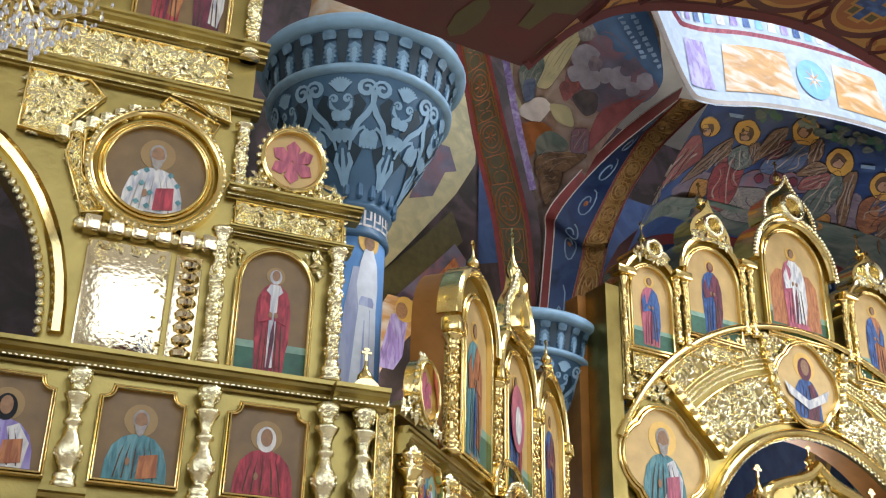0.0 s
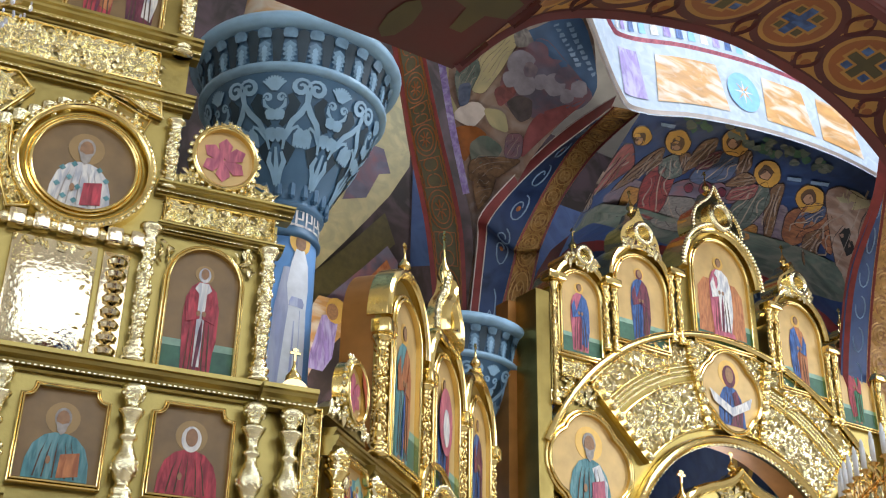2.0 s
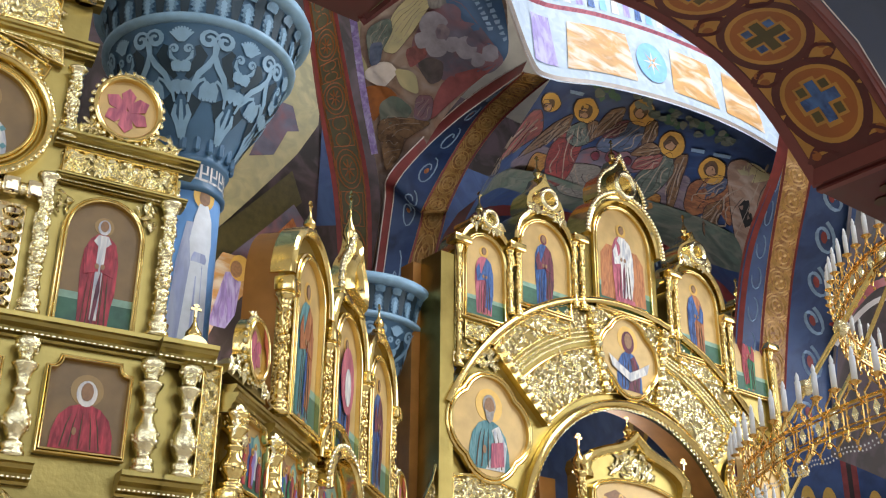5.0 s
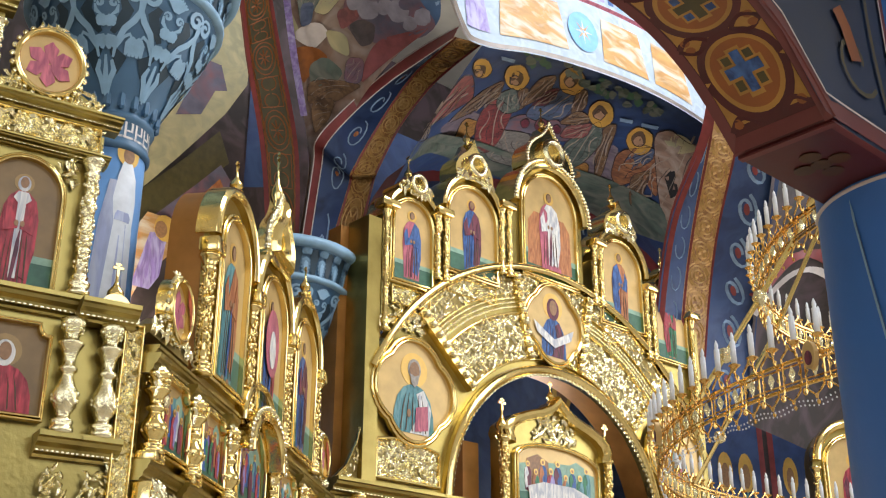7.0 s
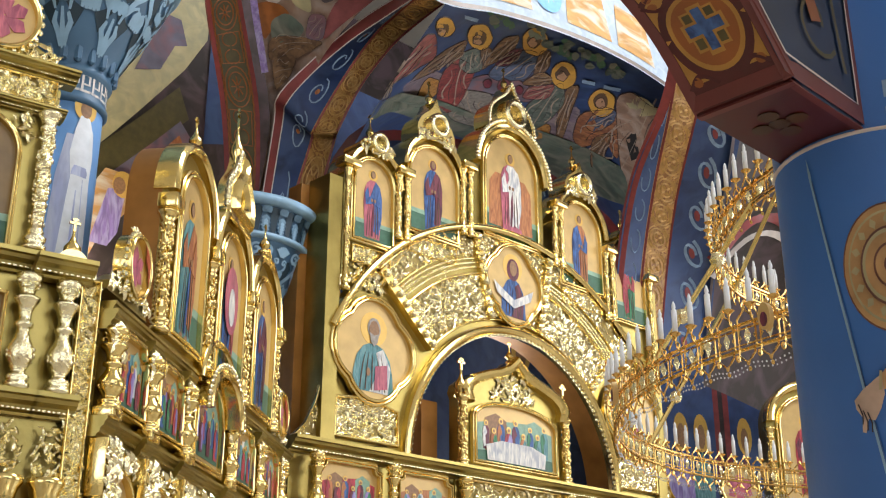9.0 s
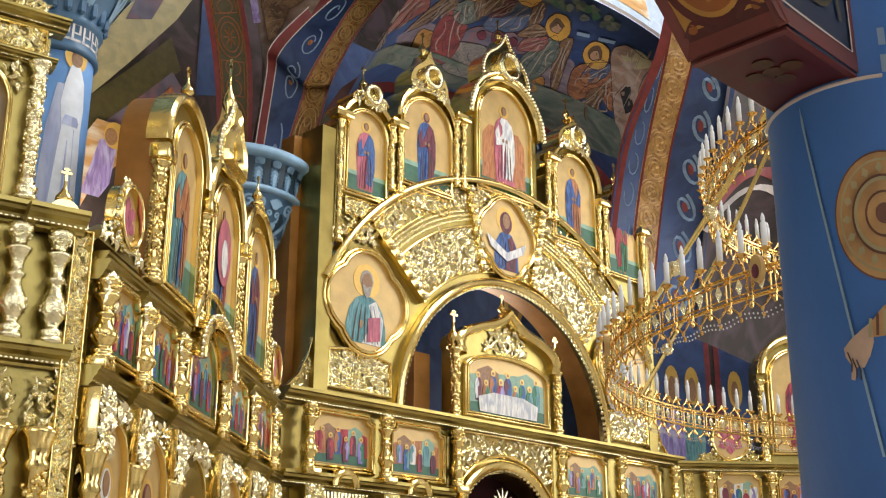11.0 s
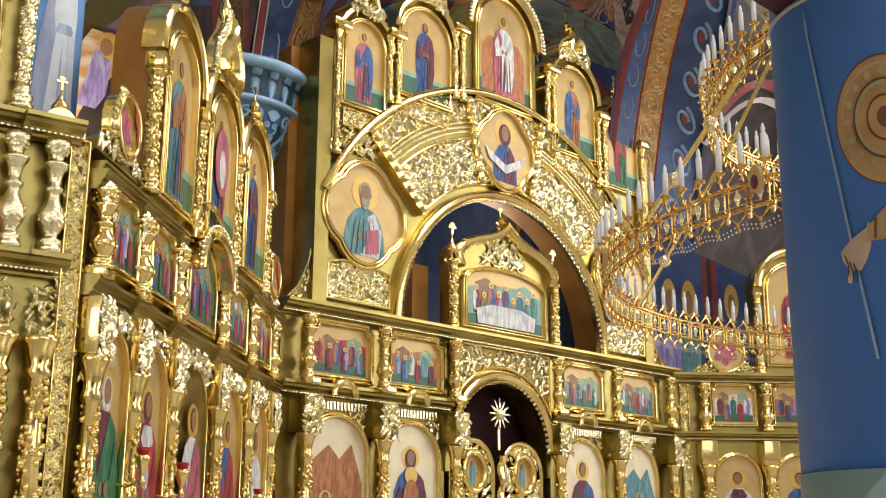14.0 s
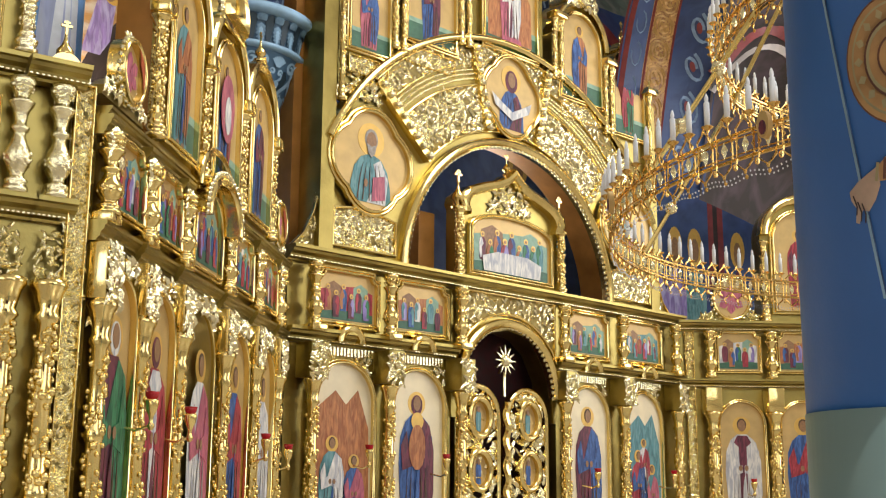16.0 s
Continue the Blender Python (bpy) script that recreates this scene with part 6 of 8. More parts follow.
for k, (name, mat, pts) in enumerate((
    ("mural_tablet", TABLET, ((0.66, 0.795), (0.72, 0.830), (0.94, 0.955), (1.00, 0.800), (1.00, 0.760), (0.91, 0.785), (0.80, 0.750), (0.71, 0.755))),
    ("mural_smoke", MURALGREY, ((0.60, 0.630), (0.63, 0.730), (0.75, 0.815), (0.90, 0.785), (1.00, 0.765), (0.99, 0.705), (0.87, 0.615), (0.68, 0.590))),
    ("mural_red_smoke", REDSMOKE, ((0.86, 0.605), (0.98, 0.715), (1.00, 0.735), (0.99, 0.620), (0.94, 0.470), (0.89, 0.485))),
    ("mural_red_flash", PINK, ((0.55, 0.600), (0.64, 0.645), (0.70, 0.635), (0.62, 0.565))),
    ("mural_block", SLATE, ((0.66, 0.590), (0.72, 0.632), (0.80, 0.645), (0.84, 0.60), (0.79, 0.565))),
    ("mural_cliff", CREAM, ((0.00, 0.550), (0.15, 0.585), (0.03, 0.490), (0.19, 0.470), (0.00, 0.410))),
    ("mural_cliff", PALELINE, ((0.09, 0.440), (0.41, 0.530), (0.51, 0.520), (0.39, 0.450), (0.19, 0.440))),
    ("mural_cliff", CREAM, ((0.49, 0.525), (0.66, 0.560), (0.74, 0.505), (0.58, 0.490))),
    ("mural_cliff", ARCHBROWN, ((0.00, 0.395), (0.42, 0.455), (0.55, 0.450), (0.34, 0.380), (0.19, 0.350))),
    ("mural_thicket", MURALGREEN, ((0.34, 0.395), (0.54, 0.450), (0.73, 0.445), (0.67, 0.385), (0.37, 0.360))),
    ("mural_rocks", FLESH, ((0.31, 0.355), (0.68, 0.405), (0.93, 0.445), (0.75, 0.350), (0.29, 0.315))),
    ("mural_rocks", MURALGREY, ((0.74, 0.495), (0.85, 0.530), (0.92, 0.450), (0.78, 0.425))),
    ("mural_rocks", FLESH, ((0.34, 0.310), (0.74, 0.360), (0.72, 0.300), (0.46, 0.255))),
    ("mural_robe", CREAM, ((0.36, 0.560), (0.42, 0.660), (0.53, 0.750), (0.62, 0.810), (0.61, 0.750), (0.56, 0.655), (0.48, 0.580))),
    ("mural_robe", TEAL, ((0.18, 0.560), (0.39, 0.640), (0.42, 0.615), (0.34, 0.545), (0.22, 0.480))),
    ("mural_hair", WHITE, ((0.59, 0.775), (0.65, 0.810), (0.70, 0.785), (0.62, 0.745))),
    ("mural_leg", BLUE, ((0.22, 0.535), (0.35, 0.570), (0.33, 0.510), (0.21, 0.480))),
    ("mural_cloud", MURALGREY, ((0.77, 0.785), (0.77, 0.770), (0.76, 0.750), (0.74, 0.735), (0.71, 0.730), (0.68, 0.730), (0.67, 0.740), (0.67, 0.760), (0.68, 0.775), (0.70, 0.790), (0.73, 0.800), (0.76, 0.800))),
    ("mural_cloud", PALECLOUD, ((0.73, 0.740), (0.73, 0.720), (0.72, 0.700), (0.69, 0.685), (0.66, 0.680), (0.62, 0.680), (0.60, 0.690), (0.60, 0.710), (0.62, 0.730), (0.65, 0.745), (0.68, 0.750), (0.71, 0.750))),
    ("mural_cloud", MURALGREY, ((0.83, 0.765), (0.83, 0.750), (0.83, 0.735), (0.81, 0.720), (0.78, 0.715), (0.76, 0.715), (0.74, 0.725), (0.73, 0.740), (0.74, 0.755), (0.77, 0.770), (0.79, 0.780), (0.81, 0.775))),
    ("mural_cloud", MURALGREY, ((0.97, 0.755), (0.98, 0.735), (0.97, 0.720), (0.96, 0.705), (0.93, 0.700), (0.91, 0.700), (0.88, 0.710), (0.87, 0.725), (0.88, 0.745), (0.90, 0.760), (0.92, 0.765), (0.95, 0.765))),
    ("mural_cloud", PALECLOUD, ((0.77, 0.690), (0.78, 0.675), (0.77, 0.660), (0.75, 0.650), (0.72, 0.640), (0.69, 0.645), (0.67, 0.655), (0.66, 0.665), (0.68, 0.685), (0.70, 0.695), (0.73, 0.705), (0.75, 0.700))),
    ("mural_cloud", PALECLOUD, ((0.89, 0.745), (0.90, 0.730), (0.90, 0.715), (0.88, 0.700), (0.86, 0.695), (0.83, 0.700), (0.81, 0.705), (0.81, 0.720), (0.81, 0.735), (0.83, 0.750), (0.85, 0.755), (0.88, 0.755))),
    ("mural_cloud", PALECLOUD, ((0.98, 0.775), (0.99, 0.765), (0.99, 0.750), (0.97, 0.740), (0.96, 0.735), (0.94, 0.740), (0.93, 0.745), (0.92, 0.760), (0.93, 0.770), (0.94, 0.780), (0.96, 0.785), (0.97, 0.785))),
    ("mural_cloud", MURALGREY, ((1.00, 0.760), (1.00, 0.750), (1.00, 0.740), (1.00, 0.735), (1.00, 0.730), (1.00, 0.730), (1.00, 0.735), (0.99, 0.745), (0.99, 0.755), (1.00, 0.765), (1.00, 0.765), (1.00, 0.765))),
    ("mural_cloud", PALECLOUD, ((0.82, 0.720), (0.83, 0.710), (0.82, 0.700), (0.81, 0.690), (0.79, 0.685), (0.77, 0.690), (0.76, 0.695), (0.76, 0.705), (0.76, 0.715), (0.78, 0.725), (0.79, 0.730), (0.81, 0.730))),
    ("mural_cloud", PALECLOUD, ((0.95, 0.735), (0.96, 0.725), (0.96, 0.715), (0.95, 0.705), (0.94, 0.700), (0.92, 0.700), (0.91, 0.710), (0.90, 0.720), (0.90, 0.730), (0.91, 0.735), (0.93, 0.740), (0.94, 0.740))),
    ("mural_cloud", PURPLE, ((0.75, 0.730), (0.75, 0.720), (0.75, 0.710), (0.73, 0.700), (0.71, 0.695), (0.70, 0.700), (0.69, 0.705), (0.69, 0.715), (0.69, 0.725), (0.71, 0.735), (0.72, 0.735), (0.74, 0.735))),
    ("mural_cloud", PALECLOUD, ((0.68, 0.675), (0.68, 0.660), (0.67, 0.650), (0.65, 0.640), (0.63, 0.635), (0.61, 0.640), (0.60, 0.645), (0.59, 0.655), (0.60, 0.665), (0.62, 0.675), (0.65, 0.680), (0.67, 0.680))),
    ("mural_cloud", MURALGREY, ((0.89, 0.770), (0.90, 0.760), (0.89, 0.750), (0.88, 0.745), (0.87, 0.740), (0.85, 0.740), (0.84, 0.745), (0.84, 0.755), (0.84, 0.765), (0.85, 0.775), (0.87, 0.780), (0.88, 0.775))),
    ("mural_caption_bar", SCROLL, ((0.86, 0.900), (0.88, 0.910), (0.89, 0.905), (0.86, 0.890))),
    ("mural_caption_bar", SCROLL, ((0.79, 0.870), (0.82, 0.885), (0.82, 0.880), (0.79, 0.865))),
    ("mural_caption_bar", SCROLL, ((0.87, 0.890), (0.90, 0.905), (0.90, 0.895), (0.88, 0.885))),
    ("mural_caption_bar", SCROLL, ((0.80, 0.865), (0.83, 0.875), (0.83, 0.870), (0.81, 0.860))),
    ("mural_caption_bar", SCROLL, ((0.88, 0.880), (0.91, 0.895), (0.91, 0.885), (0.89, 0.875))),
    ("mural_caption_bar", SCROLL, ((0.82, 0.860), (0.84, 0.870), (0.85, 0.865), (0.82, 0.850))),
    ("mural_caption_bar", SCROLL, ((0.89, 0.870), (0.92, 0.885), (0.92, 0.875), (0.90, 0.865))),
    ("mural_caption_bar", SCROLL, ((0.83, 0.850), (0.85, 0.860), (0.86, 0.860), (0.84, 0.845))),
    ("mural_caption_bar", SCROLL, ((0.91, 0.865), (0.93, 0.875), (0.94, 0.870), (0.91, 0.855))),
    ("mural_caption_bar", SCROLL, ((0.85, 0.845), (0.87, 0.855), (0.87, 0.850), (0.85, 0.840))),
    ("mural_caption_bar", SCROLL, ((0.92, 0.855), (0.94, 0.865), (0.95, 0.860), (0.93, 0.850))),
    ("mural_caption_bar", SCROLL, ((0.86, 0.835), (0.88, 0.850), (0.89, 0.845), (0.87, 0.835))),
    ("mural_caption_bar", SCROLL, ((0.93, 0.845), (0.96, 0.860), (0.96, 0.850), (0.94, 0.840))),
    ("mural_caption_bar", SCROLL, ((0.87, 0.830), (0.90, 0.845), (0.90, 0.835), (0.88, 0.825))),
    ("mural_caption_bar", SCROLL, ((0.95, 0.840), (0.97, 0.850), (0.98, 0.845), (0.96, 0.835))),
    ("mural_caption_bar", SCROLL, ((0.89, 0.825), (0.91, 0.835), (0.92, 0.830), (0.90, 0.820))),
    ("mural_caption_bar", SCROLL, ((0.96, 0.825), (0.98, 0.840), (0.99, 0.835), (0.97, 0.825))),
    ("mural_caption_bar", SCROLL, ((0.90, 0.815), (0.93, 0.830), (0.93, 0.820), (0.91, 0.810))),
    ("mural_caption_bar", SCROLL, ((0.98, 0.820), (1.00, 0.835), (1.00, 0.825), (0.99, 0.815))),
)):
    fresco(ps, name, list(pts), mat, vault, .02 + .0014 * k)
ps.line("pendentive_border", [(.04, .28 + .72 * k / 20) for k in range(21)], .03, PURPLE, vault, .05)
# dark ornamented rib beside it
dl = [V(.655, .50, 11.2), V(.640, .606, 10.9), V(.614, .704, 10.4), V(.598, .78, 9.9), V(.57, .9, 9.2), V(.53, 1.02, 8.6)]
dr = [V(.697, .50, 11.15), V(.690, .619, 10.85), V(.659, .735, 10.35), V(.636, .82, 9.8), V(.605, .95, 9.1), V(.58, 1.1, 8.6)]
ds = Skin(dl, dr, 0, 28, 4)
ds.mesh("olive_rib", OLIVE, vault, "dark olive rib with round medallions")
for u in (.05, .95):
    ds.line("rib_border", [(u, k / 26) for k in range(27)], .06, REDLINE, vault, .012)
for u in (.14, .86):
    ds.line("rib_twist", [(u + .02 * (k % 2), k / 110) for k in range(111)], .02, ARCHBROWN, vault, .013)
for k in range(6):
    v0 = .08 + .165 * k
    for r in (.33, .24):
        ds.line("medallion_ring", [(.5 + r * math.cos(t), v0 + r * .13 * math.sin(t)) for t in (2 * math.pi * j / 18 for j in range(19))], .016, ARCHBROWN, vault, .012)
    for t in range(8):
        a = math.pi * t / 4
        ds.line("medallion_cross", [(.5 + r * math.cos(a), v0 + r * .13 * math.sin(a)) for r in (.03, .17)], .016, ARCHBROWN, vault, .014)
    for e in (-1, 1):
        ds.line("panel_line", [(.5 + e * .3, v0 + .05), (.5 + e * .3, v0 + .115)], .012, ARCHBROWN, vault, .012)
        ds.line("panel_line", [(.2, v0 + .0825 + e * .0325), (.8, v0 + .0825 + e * .0325)], .012, ARCHBROWN, vault, .012)
        for q in (-1, 1):
            ds.line("panel_scroll", [(.5 + e * (.03 + .17 * math.sin(t)), v0 + .0825 + q * (.004 + .018 * (1 - math.cos(t)) / 1.2)) for t in (j * .4 for j in range(9))], .014, ARCHBROWN, vault, .012)
# barrel mural over the sanctuary: a supper of winged guests
front = [V(.990, .893, 8.6), V(1.10, .925, 8.6), V(1.22, .95, 8.6), V(1.33, .965, 8.6), V(1.43, .970, 8.6), V(1.52, .965, 8.6), V(1.592, .955, 8.6)]
back = [V(.792, .54, 10.75), V(.85, .64, 12.6), V(.97, .68, 13.4), V(1.12, .70, 13.6), V(1.26, .69, 13.4), V(1.38, .64, 12.6), V(1.46, .52, 11.0)]
ts = Skin(back, front, .1, 30, 16)
ts.mesh("supper_mural", MURALBLUE, vault, "deep blue vault mural of winged guests at a table")
for k, (name, mat, pts) in enumerate((
    ("mural_earth", MURALGREEN, ((0.44, 0.000), (0.51, 0.000), (0.26, 0.230), (0.22, 0.280), (0.20, 0.380), (0.33, 0.470), (0.34, 0.615), (0.47, 0.795), (0.26, 0.835), (0.00, 0.630), (0.03, 0.390), (0.39, 0.000))),
    ("mural_hill", PURPLE, ((0.49, 0.110), (0.58, 0.160), (0.52, 0.250), (0.40, 0.260), (0.36, 0.190))),
    ("mural_hill", PURPLE, ((0.44, 0.520), (0.64, 0.580), (0.37, 0.635), (0.29, 0.565))),
    ("mural_wing", FLESH, ((0.51, 0.120), (0.73, 0.135), (0.81, 0.165), (0.72, 0.195), (0.57, 0.175))),
    ("mural_robe", PINK, ((0.59, 0.000), (0.71, 0.000), (0.83, 0.015), (0.83, 0.055), (0.68, 0.125), (0.62, 0.080), (0.59, 0.000))),
    ("mural_robe", BLUE, ((0.58, 0.000), (0.62, 0.000), (0.48, 0.060), (0.51, 0.000))),
    ("mural_halo", HALO, ((0.88, 0.100), (0.86, 0.105), (0.84, 0.105), (0.83, 0.100), (0.83, 0.085), (0.84, 0.070), (0.86, 0.050), (0.89, 0.030), (0.91, 0.020), (0.93, 0.020), (0.94, 0.035), (0.94, 0.050), (0.93, 0.065), (0.91, 0.080))),
    ("mural_head", FLESH, ((0.86, 0.080), (0.84, 0.085), (0.83, 0.080), (0.84, 0.065), (0.86, 0.050), (0.88, 0.045), (0.88, 0.055), (0.88, 0.070))),
    ("mural_table", MURALGREY, ((0.48, 0.290), (0.60, 0.300), (0.65, 0.360), (0.61, 0.440), (0.51, 0.450), (0.50, 0.355))),
    ("mural_cloth", WHITE, ((0.26, 0.315), (0.46, 0.295), (0.48, 0.370), (0.28, 0.410), (0.20, 0.390), (0.21, 0.340))),
    ("mural_bench", OCHRE, ((0.28, 0.225), (0.52, 0.175), (0.49, 0.230), (0.40, 0.245), (0.28, 0.240))),
    ("mural_bench", OCHRE, ((0.36, 0.500), (0.42, 0.540), (0.28, 0.555), (0.26, 0.525))),
    ("mural_wing", FLESH, ((0.65, 0.225), (0.65, 0.175), (0.55, 0.180), (0.73, 0.160), (0.79, 0.170))),
    ("mural_wing", FLESH, ((0.78, 0.230), (0.79, 0.255), (0.68, 0.290), (0.64, 0.280))),
    ("mural_robe", RED, ((0.29, 0.280), (0.56, 0.210), (0.67, 0.205), (0.65, 0.245), (0.61, 0.275), (0.50, 0.295), (0.39, 0.310), (0.28, 0.310))),
    ("mural_mantle", TEAL, ((0.72, 0.200), (0.78, 0.220), (0.65, 0.285), (0.60, 0.265), (0.64, 0.225))),
    ("mural_halo", HALO, ((0.86, 0.225), (0.83, 0.235), (0.79, 0.240), (0.77, 0.235), (0.77, 0.220), (0.78, 0.200), (0.81, 0.175), (0.84, 0.155), (0.88, 0.140), (0.91, 0.135), (0.92, 0.145), (0.93, 0.160), (0.92, 0.180), (0.89, 0.205))),
    ("mural_head", FLESH, ((0.83, 0.210), (0.81, 0.215), (0.80, 0.215), (0.80, 0.205), (0.80, 0.195), (0.82, 0.185), (0.84, 0.175), (0.86, 0.175), (0.86, 0.185), (0.85, 0.200))),
    ("mural_wing", FLESH, ((0.66, 0.280), (0.87, 0.250), (0.91, 0.280), (0.79, 0.310))),
    ("mural_wing", FLESH, ((0.86, 0.370), (0.88, 0.395), (0.79, 0.430), (0.69, 0.420))),
    ("mural_robe", BLUE, ((0.63, 0.315), (0.77, 0.305), (0.84, 0.335), (0.84, 0.370), (0.75, 0.395), (0.67, 0.400), (0.61, 0.350))),
    ("mural_mantle", MAROON, ((0.70, 0.300), (0.82, 0.300), (0.84, 0.325), (0.72, 0.335))),
    ("mural_halo", HALO, ((0.93, 0.365), (0.89, 0.380), (0.86, 0.380), (0.83, 0.375), (0.83, 0.360), (0.83, 0.340), (0.86, 0.315), (0.89, 0.300), (0.92, 0.285), (0.96, 0.280), (0.98, 0.285), (0.99, 0.300), (0.98, 0.320), (0.96, 0.345))),
    ("mural_head", FLESH, ((0.91, 0.340), (0.89, 0.345), (0.87, 0.345), (0.87, 0.335), (0.88, 0.325), (0.89, 0.315), (0.91, 0.310), (0.93, 0.310), (0.93, 0.320), (0.92, 0.330))),
    ("mural_wing", FLESH, ((0.62, 0.405), (0.75, 0.420), (0.73, 0.465), (0.68, 0.465))),
    ("mural_wing", FLESH, ((0.71, 0.520), (0.74, 0.550), (0.44, 0.580), (0.30, 0.580), (0.58, 0.530))),
    ("mural_robe", TEAL, ((0.50, 0.460), (0.64, 0.475), (0.72, 0.495), (0.61, 0.535), (0.43, 0.525), (0.33, 0.505), (0.42, 0.470))),
    ("mural_mantle", PINK, ((0.53, 0.435), (0.63, 0.430), (0.70, 0.480), (0.59, 0.490))),
    ("mural_halo", HALO, ((0.81, 0.515), (0.77, 0.525), (0.73, 0.525), (0.70, 0.515), (0.69, 0.500), (0.70, 0.480), (0.72, 0.465), (0.75, 0.450), (0.79, 0.440), (0.82, 0.440), (0.85, 0.445), (0.86, 0.460), (0.86, 0.480), (0.84, 0.500))),
    ("mural_head", FLESH, ((0.78, 0.495), (0.76, 0.495), (0.74, 0.495), (0.74, 0.485), (0.74, 0.475), (0.76, 0.465), (0.78, 0.465), (0.80, 0.465), (0.80, 0.475), (0.79, 0.485))),
    ("mural_robe", ORANGE, ((0.42, 0.615), (0.60, 0.600), (0.73, 0.690), (0.62, 0.740), (0.48, 0.745), (0.48, 0.725), (0.61, 0.710), (0.38, 0.645))),
    ("mural_robe", BLUE, ((0.54, 0.625), (0.70, 0.635), (0.73, 0.690), (0.66, 0.695), (0.54, 0.655))),
    ("mural_legs", FLESH, ((0.49, 0.660), (0.59, 0.705), (0.51, 0.710), (0.34, 0.705), (0.30, 0.685))),
    ("mural_halo", HALO, ((0.77, 0.675), (0.73, 0.680), (0.69, 0.675), (0.66, 0.665), (0.64, 0.645), (0.64, 0.625), (0.66, 0.610), (0.69, 0.595), (0.73, 0.590), (0.77, 0.595), (0.80, 0.605), (0.81, 0.625), (0.81, 0.645), (0.80, 0.665))),
    ("mural_head", FLESH, ((0.74, 0.645), (0.72, 0.650), (0.70, 0.645), (0.69, 0.635), (0.69, 0.625), (0.71, 0.615), (0.73, 0.615), (0.75, 0.620), (0.76, 0.630), (0.75, 0.640))),
    ("mural_rocks", MURALBROWN, ((0.80, 0.680), (0.86, 0.720), (0.85, 0.795), (0.89, 0.865), (0.80, 0.870), (0.55, 0.850), (0.30, 0.815), (0.47, 0.770), (0.65, 0.725))),
    ("mural_snow", CREAM, ((0.83, 0.685), (0.89, 0.765), (0.87, 0.840), (0.78, 0.760))),
    ("mural_cleft", BLACK, ((0.62, 0.755), (0.71, 0.775), (0.59, 0.820), (0.53, 0.795))),
    ("mural_cup", MAROON, ((0.57, 0.340), (0.54, 0.345), (0.53, 0.340), (0.53, 0.335), (0.56, 0.320), (0.58, 0.320), (0.59, 0.325), (0.59, 0.330))),
    ("mural_cup", MAROON, ((0.58, 0.390), (0.55, 0.395), (0.53, 0.390), (0.52, 0.385), (0.54, 0.370), (0.56, 0.360), (0.59, 0.355), (0.62, 0.355), (0.62, 0.365), (0.61, 0.380))),
    ("mural_cup", MAROON, ((0.59, 0.420), (0.56, 0.425), (0.55, 0.420), (0.55, 0.410), (0.57, 0.405), (0.59, 0.400), (0.61, 0.405), (0.60, 0.415))),
    ("mural_caption_bar", SCROLL, ((0.96, 0.090), (0.95, 0.135), (0.93, 0.140), (0.94, 0.100))),
    ("mural_caption_bar", SCROLL, ((0.80, 0.540), (0.82, 0.580), (0.80, 0.585), (0.78, 0.545))),
    ("mural_caption_bar", SCROLL, ((0.83, 0.610), (0.86, 0.670), (0.84, 0.670), (0.81, 0.615))),
    ("mural_foliage", MURALGREEN, ((0.93, 0.650), (0.90, 0.645), (0.89, 0.630), (0.89, 0.615), (0.92, 0.610), (0.93, 0.615), (0.94, 0.635))),
    ("mural_foliage", TEAL, ((0.99, 0.325), (0.97, 0.330), (0.97, 0.315), (0.97, 0.300), (0.99, 0.290), (1.00, 0.295), (1.00, 0.315))),
    ("mural_foliage", GREENLAND, ((0.96, 0.240), (0.95, 0.245), (0.93, 0.240), (0.95, 0.225), (0.96, 0.215), (0.98, 0.215), (0.98, 0.225))),
    ("mural_foliage", MURALGREEN, ((0.95, 0.330), (0.93, 0.335), (0.92, 0.330), (0.93, 0.315), (0.94, 0.315), (0.96, 0.310), (0.95, 0.325))),
    ("mural_foliage", TEAL, ((0.97, 0.440), (0.95, 0.435), (0.94, 0.425), (0.94, 0.415), (0.96, 0.400), (0.98, 0.405), (0.98, 0.420))),
    ("mural_foliage", GREENLAND, ((0.94, 0.575), (0.92, 0.575), (0.90, 0.565), (0.91, 0.550), (0.93, 0.540), (0.94, 0.545), (0.95, 0.560))),
    ("mural_foliage", MURALGREEN, ((0.93, 0.375), (0.90, 0.380), (0.89, 0.370), (0.90, 0.355), (0.92, 0.345), (0.94, 0.345), (0.94, 0.365))),
    ("mural_foliage", TEAL, ((0.94, 0.630), (0.92, 0.630), (0.90, 0.615), (0.91, 0.605), (0.92, 0.595), (0.94, 0.600), (0.95, 0.620))),
    ("mural_foliage", GREENLAND, ((1.00, 0.155), (0.99, 0.160), (0.98, 0.150), (0.99, 0.140), (1.00, 0.135), (1.00, 0.140), (1.00, 0.150))),
    ("mural_foliage", MURALGREEN, ((0.97, 0.560), (0.95, 0.555), (0.93, 0.550), (0.94, 0.530), (0.96, 0.515), (0.98, 0.525), (0.97, 0.540))),
    ("mural_foliage", TEAL, ((0.92, 0.440), (0.90, 0.440), (0.89, 0.430), (0.90, 0.415), (0.91, 0.410), (0.94, 0.405), (0.94, 0.425))),
    ("mural_foliage", GREENLAND, ((0.91, 0.470), (0.90, 0.470), (0.87, 0.465), (0.88, 0.450), (0.90, 0.435), (0.92, 0.445), (0.92, 0.460))),
    ("mural_foliage", MURALGREEN, ((0.97, 0.330), (0.96, 0.335), (0.95, 0.330), (0.96, 0.320), (0.97, 0.315), (0.99, 0.310), (0.98, 0.325))),
